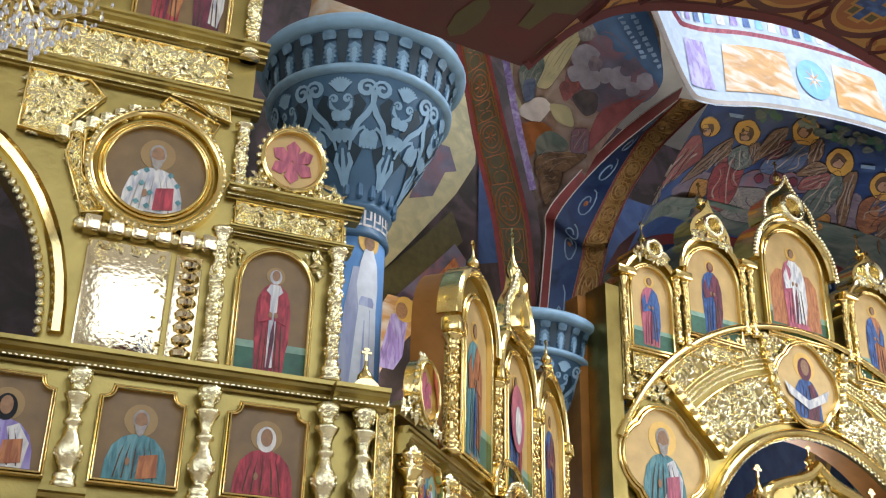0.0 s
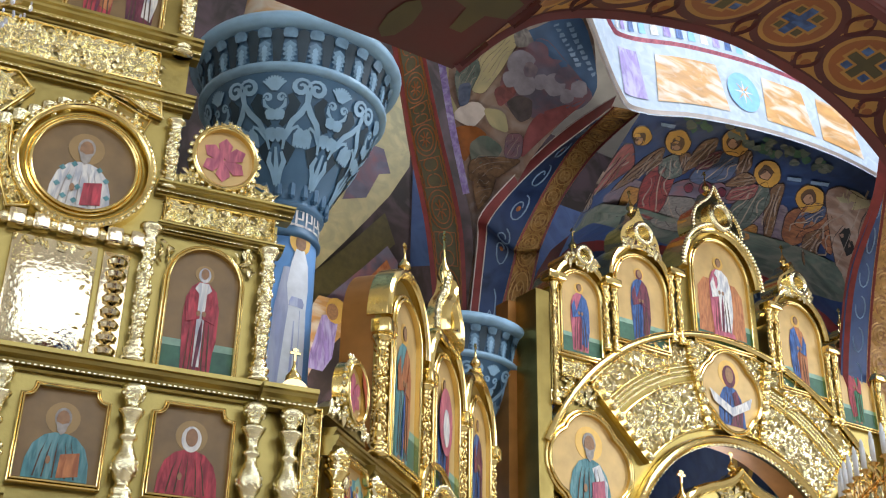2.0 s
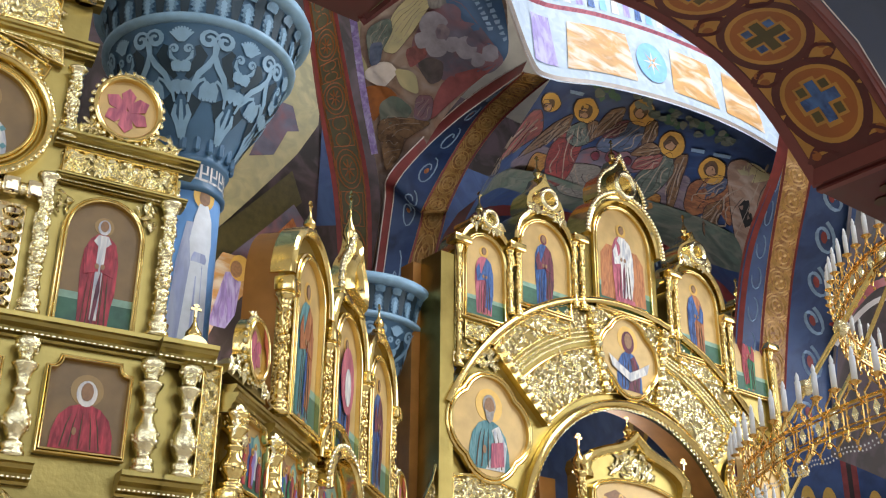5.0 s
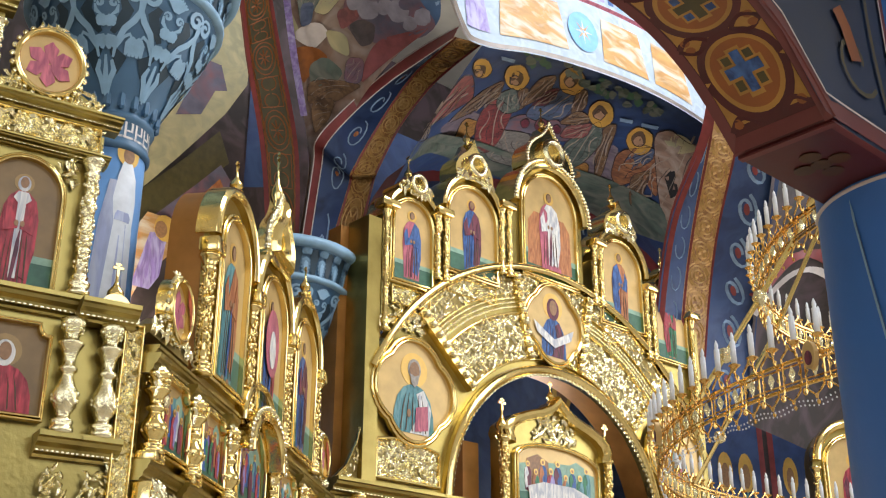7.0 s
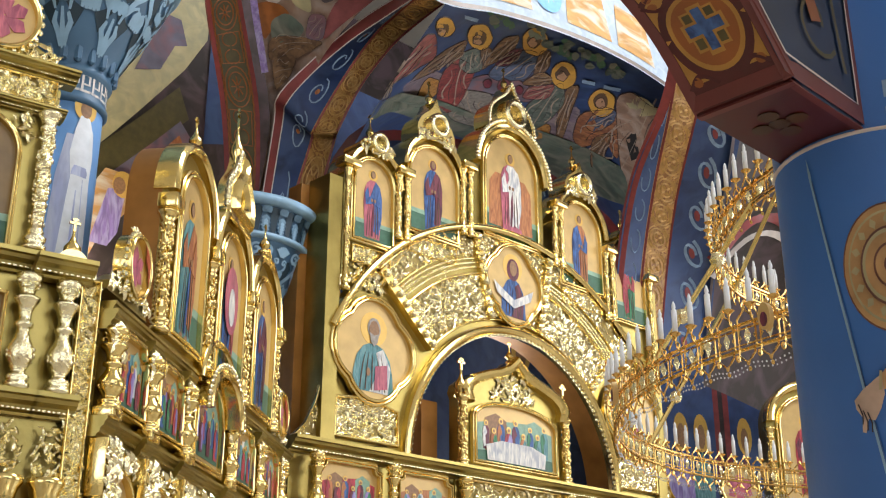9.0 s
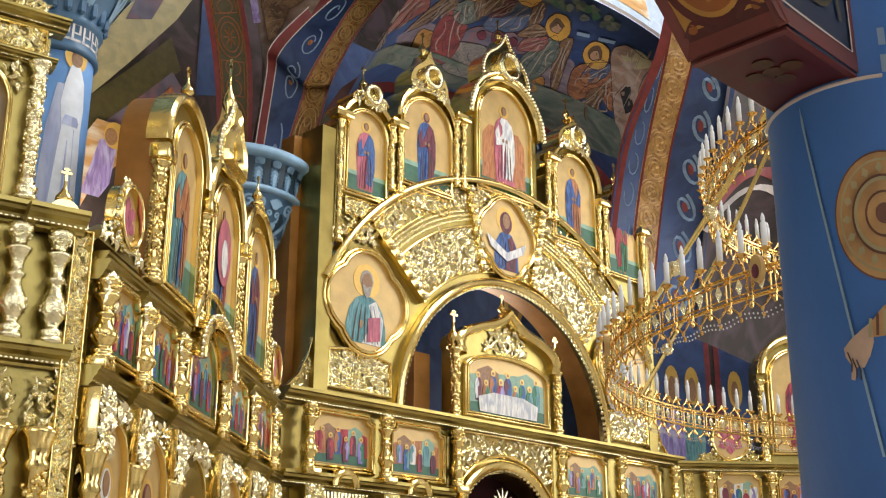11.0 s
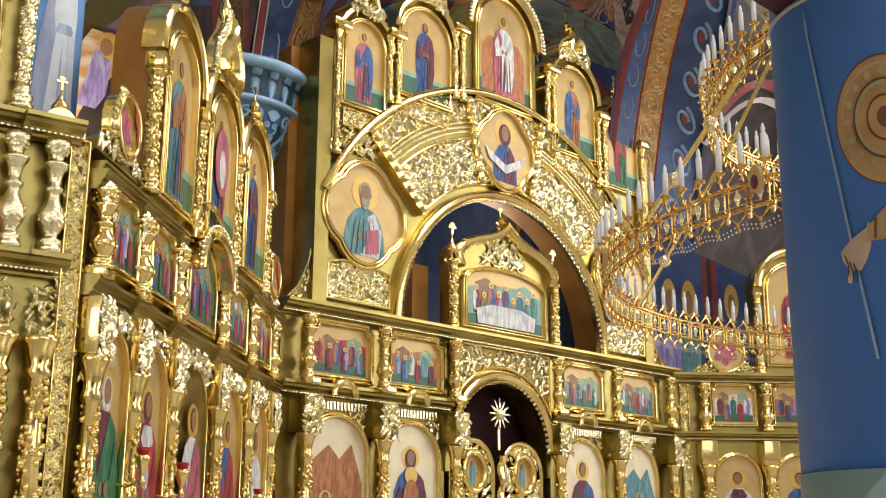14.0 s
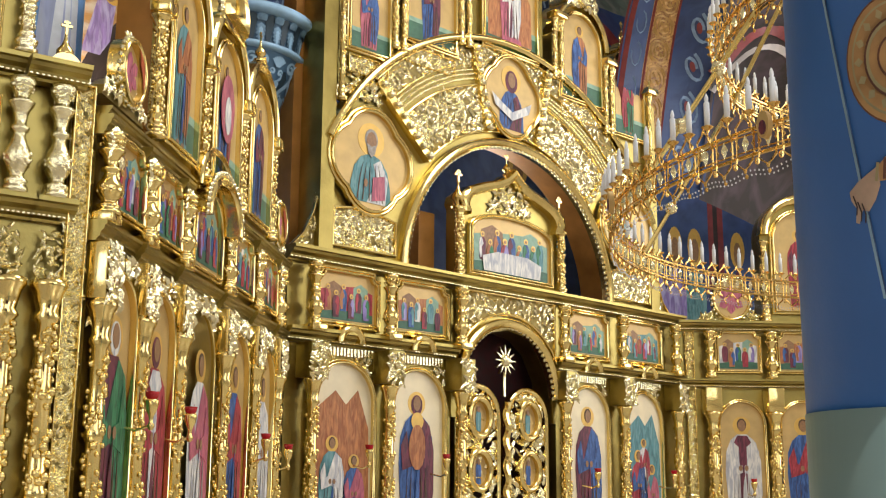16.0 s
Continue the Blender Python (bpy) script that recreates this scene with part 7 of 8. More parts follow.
    ("mural_foliage", TEAL, ((0.90, 0.550), (0.88, 0.545), (0.87, 0.535), (0.87, 0.520), (0.89, 0.515), (0.91, 0.520), (0.91, 0.530))),
    ("mural_foliage", GREENLAND, ((0.94, 0.205), (0.93, 0.205), (0.91, 0.205), (0.93, 0.190), (0.94, 0.175), (0.96, 0.180), (0.95, 0.195))),
    ("mural_foliage", MURALGREEN, ((0.95, 0.320), (0.94, 0.320), (0.94, 0.310), (0.94, 0.305), (0.95, 0.300), (0.96, 0.300), (0.96, 0.305))),
    ("mural_foliage", TEAL, ((0.96, 0.480), (0.94, 0.485), (0.94, 0.470), (0.94, 0.465), (0.95, 0.455), (0.97, 0.455), (0.97, 0.470))),
    ("mural_foliage", GREENLAND, ((0.92, 0.610), (0.90, 0.610), (0.89, 0.600), (0.90, 0.590), (0.91, 0.585), (0.93, 0.590), (0.92, 0.605))),
    ("mural_foliage", MURALGREEN, ((0.95, 0.345), (0.93, 0.350), (0.93, 0.345), (0.93, 0.335), (0.95, 0.330), (0.96, 0.330), (0.96, 0.335))),
    ("mural_foliage", TEAL, ((0.94, 0.615), (0.93, 0.615), (0.92, 0.610), (0.92, 0.595), (0.93, 0.595), (0.95, 0.600), (0.95, 0.610))),
    ("mural_foliage", GREENLAND, ((0.99, 0.190), (0.97, 0.195), (0.97, 0.185), (0.97, 0.185), (0.99, 0.170), (1.00, 0.175), (1.00, 0.180))),
    ("mural_foliage", MURALGREEN, ((0.97, 0.180), (0.95, 0.185), (0.94, 0.180), (0.96, 0.160), (0.97, 0.155), (0.99, 0.155), (0.99, 0.165))),
    ("mural_foliage", TEAL, ((0.91, 0.450), (0.89, 0.455), (0.88, 0.440), (0.89, 0.425), (0.91, 0.425), (0.92, 0.425), (0.93, 0.435))),
    ("mural_foliage", GREENLAND, ((0.92, 0.435), (0.89, 0.440), (0.88, 0.425), (0.89, 0.410), (0.91, 0.405), (0.92, 0.405), (0.93, 0.415))),
    ("mural_foliage", MURALGREEN, ((0.92, 0.480), (0.90, 0.480), (0.88, 0.480), (0.89, 0.465), (0.91, 0.455), (0.93, 0.455), (0.93, 0.470))),
    ("mural_foliage", TEAL, ((0.96, 0.505), (0.95, 0.500), (0.94, 0.495), (0.94, 0.490), (0.95, 0.480), (0.97, 0.480), (0.97, 0.495))),
    ("mural_foliage", GREENLAND, ((0.97, 0.225), (0.95, 0.230), (0.94, 0.225), (0.95, 0.210), (0.97, 0.195), (0.99, 0.200), (0.98, 0.215))),
    ("mural_foliage", MURALGREEN, ((0.96, 0.195), (0.94, 0.195), (0.93, 0.185), (0.94, 0.170), (0.96, 0.165), (0.99, 0.155), (0.98, 0.175))),
    ("mural_foliage", TEAL, ((0.92, 0.615), (0.90, 0.610), (0.88, 0.600), (0.89, 0.590), (0.91, 0.585), (0.92, 0.590), (0.93, 0.595))),
    ("mural_foliage", GREENLAND, ((0.95, 0.530), (0.93, 0.540), (0.92, 0.525), (0.92, 0.510), (0.94, 0.505), (0.96, 0.505), (0.96, 0.525))),
    ("mural_foliage", MURALGREEN, ((0.95, 0.310), (0.94, 0.315), (0.92, 0.310), (0.93, 0.300), (0.95, 0.285), (0.97, 0.285), (0.96, 0.300))),
    ("mural_foliage", TEAL, ((0.93, 0.380), (0.90, 0.395), (0.89, 0.380), (0.90, 0.360), (0.92, 0.355), (0.93, 0.360), (0.95, 0.370))),
    ("mural_foliage", GREENLAND, ((0.98, 0.405), (0.96, 0.410), (0.95, 0.405), (0.96, 0.390), (0.97, 0.390), (0.98, 0.390), (0.98, 0.395))),
    ("mural_foliage", MURALGREEN, ((0.96, 0.615), (0.94, 0.610), (0.93, 0.600), (0.93, 0.590), (0.95, 0.585), (0.96, 0.590), (0.97, 0.600))),
    ("mural_foliage", TEAL, ((0.94, 0.440), (0.93, 0.430), (0.90, 0.435), (0.92, 0.415), (0.93, 0.405), (0.95, 0.410), (0.95, 0.425))),
    ("mural_foliage", GREENLAND, ((0.96, 0.625), (0.95, 0.625), (0.94, 0.620), (0.94, 0.610), (0.95, 0.610), (0.96, 0.610), (0.96, 0.620))),
    ("mural_foliage", MURALGREEN, ((0.91, 0.410), (0.90, 0.415), (0.89, 0.405), (0.89, 0.395), (0.90, 0.385), (0.92, 0.390), (0.93, 0.400))),
    ("mural_foliage", TEAL, ((0.95, 0.660), (0.91, 0.655), (0.91, 0.640), (0.91, 0.625), (0.92, 0.615), (0.95, 0.625), (0.95, 0.645))),
    ("mural_foliage", GREENLAND, ((0.93, 0.415), (0.91, 0.420), (0.91, 0.415), (0.91, 0.410), (0.93, 0.400), (0.94, 0.400), (0.94, 0.410))),
    ("mural_foliage", MURALGREEN, ((1.00, 0.285), (0.98, 0.290), (0.97, 0.280), (0.98, 0.265), (1.00, 0.255), (1.00, 0.260), (1.00, 0.275))),
    ("mural_foliage", TEAL, ((0.93, 0.500), (0.91, 0.500), (0.90, 0.495), (0.92, 0.485), (0.92, 0.480), (0.93, 0.485), (0.94, 0.490))),
    ("mural_foliage", GREENLAND, ((0.99, 0.205), (0.98, 0.215), (0.98, 0.205), (0.98, 0.200), (0.99, 0.190), (1.00, 0.195), (1.00, 0.200))),
    ("mural_foliage", MURALGREEN, ((0.95, 0.510), (0.92, 0.515), (0.92, 0.500), (0.92, 0.485), (0.94, 0.475), (0.96, 0.485), (0.97, 0.500))),
    ("mural_foliage", TEAL, ((1.00, 0.190), (0.99, 0.190), (0.98, 0.180), (0.99, 0.165), (1.00, 0.160), (1.00, 0.165), (1.00, 0.180))),
)):
    fresco(ts, name, list(pts), mat, vault, .02 + .0016 * k)
ts.line("mural_border", [(.03, k / 24) for k in range(25)], .025, REDLINE, vault, .03)
low = Skin(shifted(back[1:], .01, -.075), shifted(back[1:], 0, .002), 0, 30, 5)
low.mesh("blue_rib", MURALBLUE, vault, "blue band with pale vines under the mural")
for k in range(14):
    low.line("vine", [(.5 + .3 * math.sin(t) * (1 - t / 12), (k + .5) / 14 + .026 * math.cos(t) * (1 - t / 12)) for t in (j * .5 for j in range(16))], .02, SCROLL, vault, .02)
    low.shape("vine_flower", oval(.5, (k + .5) / 14, .09, .006, 8), ORANGE, vault, .022)
low.line("rib_border", [(.95, k / 24) for k in range(25)], .04, REDLINE, vault, .02)
# ribs on the south side of the mural
SDEEP = (10.2, 9.8, 9.2, 8.4, 8.0)
s_l = [V(a, b, y) for (a, b), y in zip(((1.39, .5), (1.423, .638), (1.464, .767), (1.525, .925), (1.56, 1.03)), SDEEP)]
s_r = [V(a, b, y) for (a, b), y in zip(((1.458, .5), (1.491, .636), (1.532, .763), (1.605, .925), (1.65, 1.03)), SDEEP)]
gs2 = Skin(s_l, s_r, 0, 24, 4)
gs2.mesh("ochre_rib", OCHRE, vault, "ochre band with gold scrollwork")
rosettes(gs2, 11)
for u in (.05, .95):
    gs2.line("rib_border", [(u, k / 24) for k in range(25)], .035, REDLINE, vault, .012)
bs2 = Skin([V(a, b, y) for (a, b), y in zip(((1.335, .5), (1.366, .638), (1.412, .767), (1.51, .925), (1.555, 1.03)), SDEEP)], s_l, 0, 24, 4)
bs2.mesh("blue_rib", MURALBLUE, vault)
bs2.line("rib_border", [(.1, k / 24) for k in range(25)], .14, REDLINE, vault, .013)
bs2.line("rib_border", [(.26, k / 24) for k in range(25)], .02, PALELINE, vault, .014)
for k in range(9):
    bs2.line("vine", [(.62 + .2 * math.sin(t), (k + .5) / 9 + .04 * math.cos(t)) for t in (j * .6 for j in range(9))], .018, SCROLL, vault, .012)
gr_c = [p + (q - p) * .2 for p, q in zip(s_l, s_r)]
bs3 = Skin(s_r, shifted(s_r, .12, -.04), 0, 24, 6)
bs3.mesh("blue_rib", MURALBLUE, vault)
for k in range(7):
    bs3.line("vine", [(.45 + .25 * math.sin(t) * (1 - t / 12), (k + .5) / 7 + .05 * math.cos(t) * (1 - t / 12)) for t in (j * .5 for j in range(16))], .022, SCROLL, vault, .012)
    bs3.shape("vine_flower", oval(.45, (k + .5) / 7, .07, .018, 8), REDLINE, vault, .014)
# South vault in the near-black wall colour, which stands in for its shadow.
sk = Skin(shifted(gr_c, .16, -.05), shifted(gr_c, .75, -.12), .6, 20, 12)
sk.mesh("south_vault", DARKWALL, vault, "painted vault on the south side, its shadow put into the dark colour")
sk.line("south_arch_line", [(k / 20, .42 + .3 * math.sin(math.pi * k / 20)) for k in range(21)], .02, REDLINE, vault, .03)
sk.line("south_arch_line", [(k / 20, .36 + .3 * math.sin(math.pi * k / 20)) for k in range(21)], .012, PALELINE, vault, .03)
# drum of the dome above the mural, bright with daylight
drum = thing("dome_drum", pose(0, 0, 0), "bright white drum of the dome with painted panels", "dome", kind="structure")
rimc = [V(.885, 1.06, 7.9), V(.90, 1.02, 8.1), V(.952, .908, 8.6)] + front
tops = [p + Vector((.1, .5, 3.4)) for p in rimc]
dsn = Skin(rimc, tops, 0, 48, 12)
dsn.mesh("drum_wall", DRUM, drum, "white drum wall")
for v0, v1, mat in ((.27, .36, PURPLE), (.38, .52, MARBLE), (.6, .72, MARBLE), (.74, .86, MARBLE)):
    dsn.shape("drum_panel", [(.07, v0), (.07, v1), (.3, v1 - .01), (.3, v0 + .01)], mat, drum, .02)
for v0 in (.56,):
    dsn.shape("drum_medallion", oval(.19, v0, .1, .034, 24), MEDBLUE, drum, .03)
    for k in range(8):
        a = math.pi * k / 4
        dsn.shape("drum_star", [(.19 + .1 * r * math.cos(a + d), v0 + .034 * r * math.sin(a + d)) for r, d in ((.1, -.8), (.62, 0), (.1, .8))], MARBLE if k % 2 else PALELINE, drum, .035 + .0005 * k)
dsn.line("drum_line", [(.36, k / 40) for k in range(41)], .012, PINK, drum, .02)
for k in range(26):
    dsn.shape("drum_figure", [(.4, .24 + .025 * k), (.4, .255 + .025 * k), (.5, .252 + .025 * k), (.5, .243 + .025 * k)], (BLUE, MEDBLUE, WHITE, PURPLE)[k % 4], drum, .02)
dsn.line("drum_edge", [(.012, k / 40) for k in range(41)], .01, PALELINE, drum, .02)

# ---- walls seen past the screens ----
aisle = thing("north_apse_wall", pose(0, 0, 0), "painted wall and arches behind the first column", "wall", kind="structure")
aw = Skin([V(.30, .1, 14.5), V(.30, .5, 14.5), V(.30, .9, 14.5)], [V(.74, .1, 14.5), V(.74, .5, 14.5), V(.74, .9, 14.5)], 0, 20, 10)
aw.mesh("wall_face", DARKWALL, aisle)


def uv(a, b):
    return ((a - .30) / .44, (b - .1) / .8)


for name, pts, mat, lift in (
    ("cream_mural", [(.49, .50), (.49, .60), (.56, .78), (.62, .80), (.615, .66), (.59, .62)], CREAM, .03),
    ("mural_shadow_cross", [(.53, .60), (.56, .61), (.575, .64), (.59, .645), (.58, .67), (.56, .67), (.55, .65)], MURALGREY, .05),
    ("dark_band", [(.48, .49), (.585, .60), (.60, .57), (.50, .47)], OLIVE, .05),
    ("lunette", [(.50, .47), (.59, .565), (.605, .55), (.60, .5), (.55, .46)], MURALGREY, .06),
    ("mural_orange_robe", [(.565, .52), (.59, .55), (.60, .535), (.585, .5)], ORANGE, .08),
    ("mural_blue_robe", [(.53, .48), (.565, .52), (.58, .5), (.55, .47)], BLUE, .08),
    ("lit_mural", [(.46, .36), (.48, .44), (.51, .49), (.545, .49), (.545, .46), (.51, .42), (.48, .36)], MARBLE, .09),
    ("mural_violet_robe", [(.50, .415), (.515, .47), (.535, .475), (.53, .43), (.52, .415)], PURPLE, .11),
    ("mural_halo", oval(.531, .478, .012, .014), HALO, .12),
    ("mural_head", oval(.527, .476, .007, .009), FLESH, .13),
    ("blue_mural", [(.62, .55), (.655, .56), (.64, .7), (.62, .7)], MURALBLUE, .05),
    ("frieze", [(.66, .325), (.72, .31), (.72, .33), (.66, .345)], REDLINE, .06),
):
    aw.shape(name, [uv(a, b) for a, b in pts], mat, aisle, lift)
sanct = thing("sanctuary_wall", pose(0, 0, 0), "dark blue painted wall of the sanctuary behind the open arch", "wall", kind="structure")
sw = Skin([V(.62, -.12, 15), V(.62, .3, 15), V(.62, .7, 15)], [V(1.5, -.12, 15), V(1.5, .3, 15), V(1.5, .7, 15)], 0, 10, 12)
sw.mesh("wall_face", MURALBLUE, sanct)
for a, robe in ((.70, MAROON), (.80, MAROON), (.885, BLUE), (1.13, WHITE), (1.2, TEAL)):
    u = (a - .62) / .88
    sw.shape("mural_robe", [(u - .022, .38), (u + .022, .38), (u + .03, .52), (u + .018, .60), (u - .018, .60), (u - .03, .5)], robe, sanct, .03)
    sw.shape("mural_halo", oval(u, .635, .022, .03), HALO, sanct, .03)
    sw.shape("mural_head", oval(u, .63, .012, .018, 10), FLESH, sanct, .04)
sw.line("wall_border", [(0, .66), (1, .66)], .012, REDLINE, sanct, .03)
far = thing("south_aisle_wall", pose(0, 0, 0), "dark painted wall of the south aisle with a row of saints", "wall", kind="structure")
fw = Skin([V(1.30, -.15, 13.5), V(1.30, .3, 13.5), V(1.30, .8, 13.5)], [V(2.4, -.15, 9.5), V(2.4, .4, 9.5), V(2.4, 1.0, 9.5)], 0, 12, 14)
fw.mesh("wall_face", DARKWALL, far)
for u0, u1, v0, v1, mat in ((.0, .12, .3, .62, MURALBLUE), (.14, .34, .28, .66, MURALBLUE), (.37, .6, .28, .66, MURALBLUE), (.1, .9, .74, .98, MURALGREY)):
    fw.shape("mural_panel", [(u0, v0), (u1, v0), (u1, v1), ((u0 + u1) / 2, v1 + .03), (u0, v1)], mat, far, .03)
    fw.line("panel_border", [(u0, v0), (u0, v1), (u1, v1), (u1, v0)], .008, REDLINE, far, .05)
for u in (.17, .23, .29, .42, .5):
    fw.shape("mural_robe", [(u - .03, .32), (u + .03, .32), (u + .03, .48), (u, .52), (u - .03, .48)], (MAROON, TEAL, PURPLE)[int(u * 100) % 3], far, .05)
    fw.shape("mural_halo", oval(u, .545, .022, .028), HALO, far, .05)
    fw.shape("mural_head", oval(u, .54, .012, .018, 10), FLESH, far, .06)

# ---- near pillar and the low arch over the aisle ----
PX, PY, PR = 2.72, 1.15, .264
pil = thing("blue_pillar", pose(PX, PY, 0), "slender deep blue painted round pillar with a grey-green dado", "pillar")
part("shaft", lathe(bmesh.new(), [(PR, 1.70), (PR, 5.2)], 64), PILLARBLUE, pil, smooth=True)
part("dado", lathe(bmesh.new(), [(PR + .04, 0), (PR + .04, .2), (PR + .003, .22), (PR + .003, 1.70)], 64), DADO, pil, "grey-green painted dado", smooth=True)
PA = math.atan2(-PY, -PX)


def pillar_shape(name, pts, mat, lift, label="", parent=None):
    """Painted outline on the pillar: (degrees round from the aisle side, height)."""
    bm = bmesh.new()
    cu, cz = sum(p[0] for p in pts) / len(pts), sum(p[1] for p in pts) / len(pts)
    w = [bm.verts.new(((PR + lift) * math.cos(PA - radians(u)), (PR + lift) * math.sin(PA - radians(u)), z)) for u, z in [(cu, cz)] + pts]
    for k in range(1, len(w)):
        bm.faces.new((w[0], w[k], w[1 + k % (len(w) - 1)]))
    return part(name, bm, mat, pil if parent is None else parent, label)


def pillar_line(name, pts, w, mat, lift):
    """A brushed line on the pillar, w metres wide."""
    bm, prev = bmesh.new(), None
    for k, (u, z) in enumerate(pts):
        (ua, za), (ub, zb) = pts[max(k - 1, 0)], pts[min(k + 1, len(pts) - 1)]
        du, dz = radians(ub - ua) * PR, zb - za
        n = math.hypot(du, dz) or 1
        pair = [bm.verts.new(((PR + lift) * math.cos(PA - radians(u) + q * dz / n * w / PR), (PR + lift) * math.sin(PA - radians(u) + q * dz / n * w / PR), z + q * du / n * w)) for q in (-.5, .5)]
        if prev:
            bm.faces.new((prev[0], prev[1], pair[1], pair[0]))
        prev = pair
    return part(name, bm, mat, pil)


SHIELD = material("painted_shield_ochre", (0.50, 0.30, 0.13), 0.45, 0, 0.2, 14)
GLOVE = material("painted_pale_ochre", (0.58, 0.42, 0.32), 0.5, 0, 0.15, 20)
SHIELD_DARK = material("painted_shield_umber", (0.16, 0.07, 0.05), 0.5, 0, 0.2, 14)
shield = None
for r, mat in ((1.0, SHIELD_DARK), (.97, SHIELD), (.88, CREAM), (.84, SHIELD), (.62, SHIELD_DARK), (.58, CREAM), (.52, SHIELD), (.36, SHIELD_DARK), (.32, SHIELD), (.16, SHIELD_DARK)):
    lift = .0015 + .0012 * (1 - r) * 10
    ob = pillar_shape("painted_shield" if shield is None else "shield_ring", [(1 + 24 * r * math.cos(a), 2.467 + .155 * r * math.sin(a)) for a in (2 * math.pi * k / 40 for k in range(40))], mat, lift, "" if shield else "round ochre painted shield", shield)
    shield = shield or ob
for k in range(16):
    a = 2 * math.pi * k / 16
    pillar_shape("shield_petal", [(1 + 24 * r * math.cos(a + d), 2.467 + .155 * r * math.sin(a + d)) for r, d in ((.63, 0), (.72, .1), (.82, 0), (.72, -.1))], CREAM, .0085, "", shield)
spear = [(37.6 - 23.4 * k / 24, 2.72 - .79 * k / 24) for k in range(25)]
pillar_line("painted_spear", spear, .0065, CAPLIGHT, .002)
pillar_line("spear_shadow", [(u - .9, z) for u, z in spear], .003, BLUE, .0025)
pillar_shape("painted_spearhead", [(38.9, 2.785), (38.6, 2.735), (37.2, 2.69), (36.4, 2.69), (37.0, 2.74)], CAPLIGHT, .003)
sleeve = pillar_shape("painted_sleeve", [(-8, 2.30), (2, 2.275), (8, 2.25), (13, 2.225), (15, 2.19), (8, 2.19), (0, 2.20), (-8, 2.2)], SHIELD, .003)
for k in range(4):
    pillar_line("sleeve_band", [(13 - 3.4 * k, 2.232 + .009 * k), (14.2 - 3.6 * k, 2.19 + .003 * k)], .006, SHIELD_DARK if k % 2 else CREAM, .005)
pillar_shape("painted_glove", [(13, 2.225), (18, 2.21), (23, 2.195), (27.5, 2.175), (27, 2.155), (24.5, 2.135), (25.3, 2.104), (23.5, 2.10), (21.5, 2.13), (18.5, 2.125), (15, 2.15), (12.6, 2.18)], GLOVE, .004)
for u, z in ((25.6, 2.165), (23.6, 2.15), (21.6, 2.145)):
    pillar_line("glove_fold", [(u, z), (u - 1.6, z - .025), (u - 1.2, z - .045)], .003, FRESCO_LINE, .006)
for k, zz in enumerate((2.93, 2.86)):
    for j in range(3):
        pillar_shape("caption_bar", [(-6 - 5 * j, zz), (-9.4 - 5 * j, zz), (-9.4 - 5 * j, zz - .045), (-6 - 5 * j, zz - .045)], SCROLL, .002)

# low arch: a flat painted vault of even depth, springing from the pillar
AY0, AY1 = 1.072, 1.317
arch = thing("aisle_arch", pose(0, 0, 0), "low painted arch with round cross medallions on its soffit", "arch", kind="structure")
line2 = [(.878, 2.706), (.977, 2.82), (1.09, 2.908), (1.254, 2.98), (1.478, 3.042), (1.637, 3.056), (1.823, 3.035), (1.985, 2.965), (2.145, 2.825)]
fa = [Vector((x, AY1, z)) for x, z in line2]
na = [Vector((x, AY0, z)) for x, z in line2]
sf = Skin(na, fa, 0, 48, 8)
sf.mesh("soffit", ARCHRED, arch, "maroon soffit with gold crosses")
for k in range(24):
    v0, v1 = .02 + .935 * k / 24, .02 + .935 * (k + 1) / 24
    sf.shape("gold_field", [(.09, v0), (.09, v1), (.91, v1), (.91, v0)], ARCHGOLD, arch, .0012)
for v0, bl in ((.067, 1), (.205, 0), (.343, 1), (.481, 0), (.619, 1), (.757, 0), (.893, 1)):
    ru, rv = .36, .06
    sf.shape("medallion_edge", oval(.5, v0, ru * 1.17, rv * 1.17, 32), ARCHRED, arch, .0022)
    sf.shape("medallion", oval(.5, v0, ru * .96, rv * .96, 32), ARCHGOLD, arch, .003)
    sf.shape("medallion_field", oval(.5, v0, ru * .84, rv * .84, 32), ARCHBROWN, arch, .0036)
    m = (BLUE, OLIVE) if bl else (OLIVE, BLUE)
    for q, c, lift in ((.6, ARCHGOLD, .0042), (.5, m[0], .0062)):
        w = .2 if c is ARCHGOLD else .13
        for turn in (0, 1):
            hu, hv = (ru * q, rv * w) if turn else (ru * w, rv * q)
            sf.shape("cross_arm", [(.5 - hu, v0 - hv), (.5 + hu, v0 - hv), (.5 + hu, v0 + hv), (.5 - hu, v0 + hv)], c, arch, lift + .0002 * turn)
    for p in (-1, 1):
        for q in (-1, 1):
            cu, cv = .5 + p * ru * .31, v0 + q * rv * .31
            for e, c, lift in ((.17, ARCHGOLD, .0048), (.11, m[1], .0054)):
                sf.shape("cross_corner", [(cu - ru * e, cv - rv * e), (cu + ru * e, cv - rv * e), (cu + ru * e, cv + rv * e), (cu - ru * e, cv + rv * e)], c, arch, lift)
    for q in (-1, 1):
        sf.line("red_scroll", [(.5 + p * (.12 + .3 * t), v0 + q * (.069 - .016 * math.sin(3.1 * t))) for p in (1,) for t in (j / 8 for j in range(9))], .03, ARCHRED, arch, .0026)
        sf.line("red_scroll", [(.5 - (.12 + .3 * t), v0 + q * (.069 - .016 * math.sin(3.1 * t))) for t in (j / 8 for j in range(9))], .03, ARCHRED, arch, .0026)
        for p in (-1, 1):
            sf.shape("gold_curl", oval(.5 + p * .33, v0 + q * .06, .05, .007, 10), ARCHBROWN, arch, .0031)
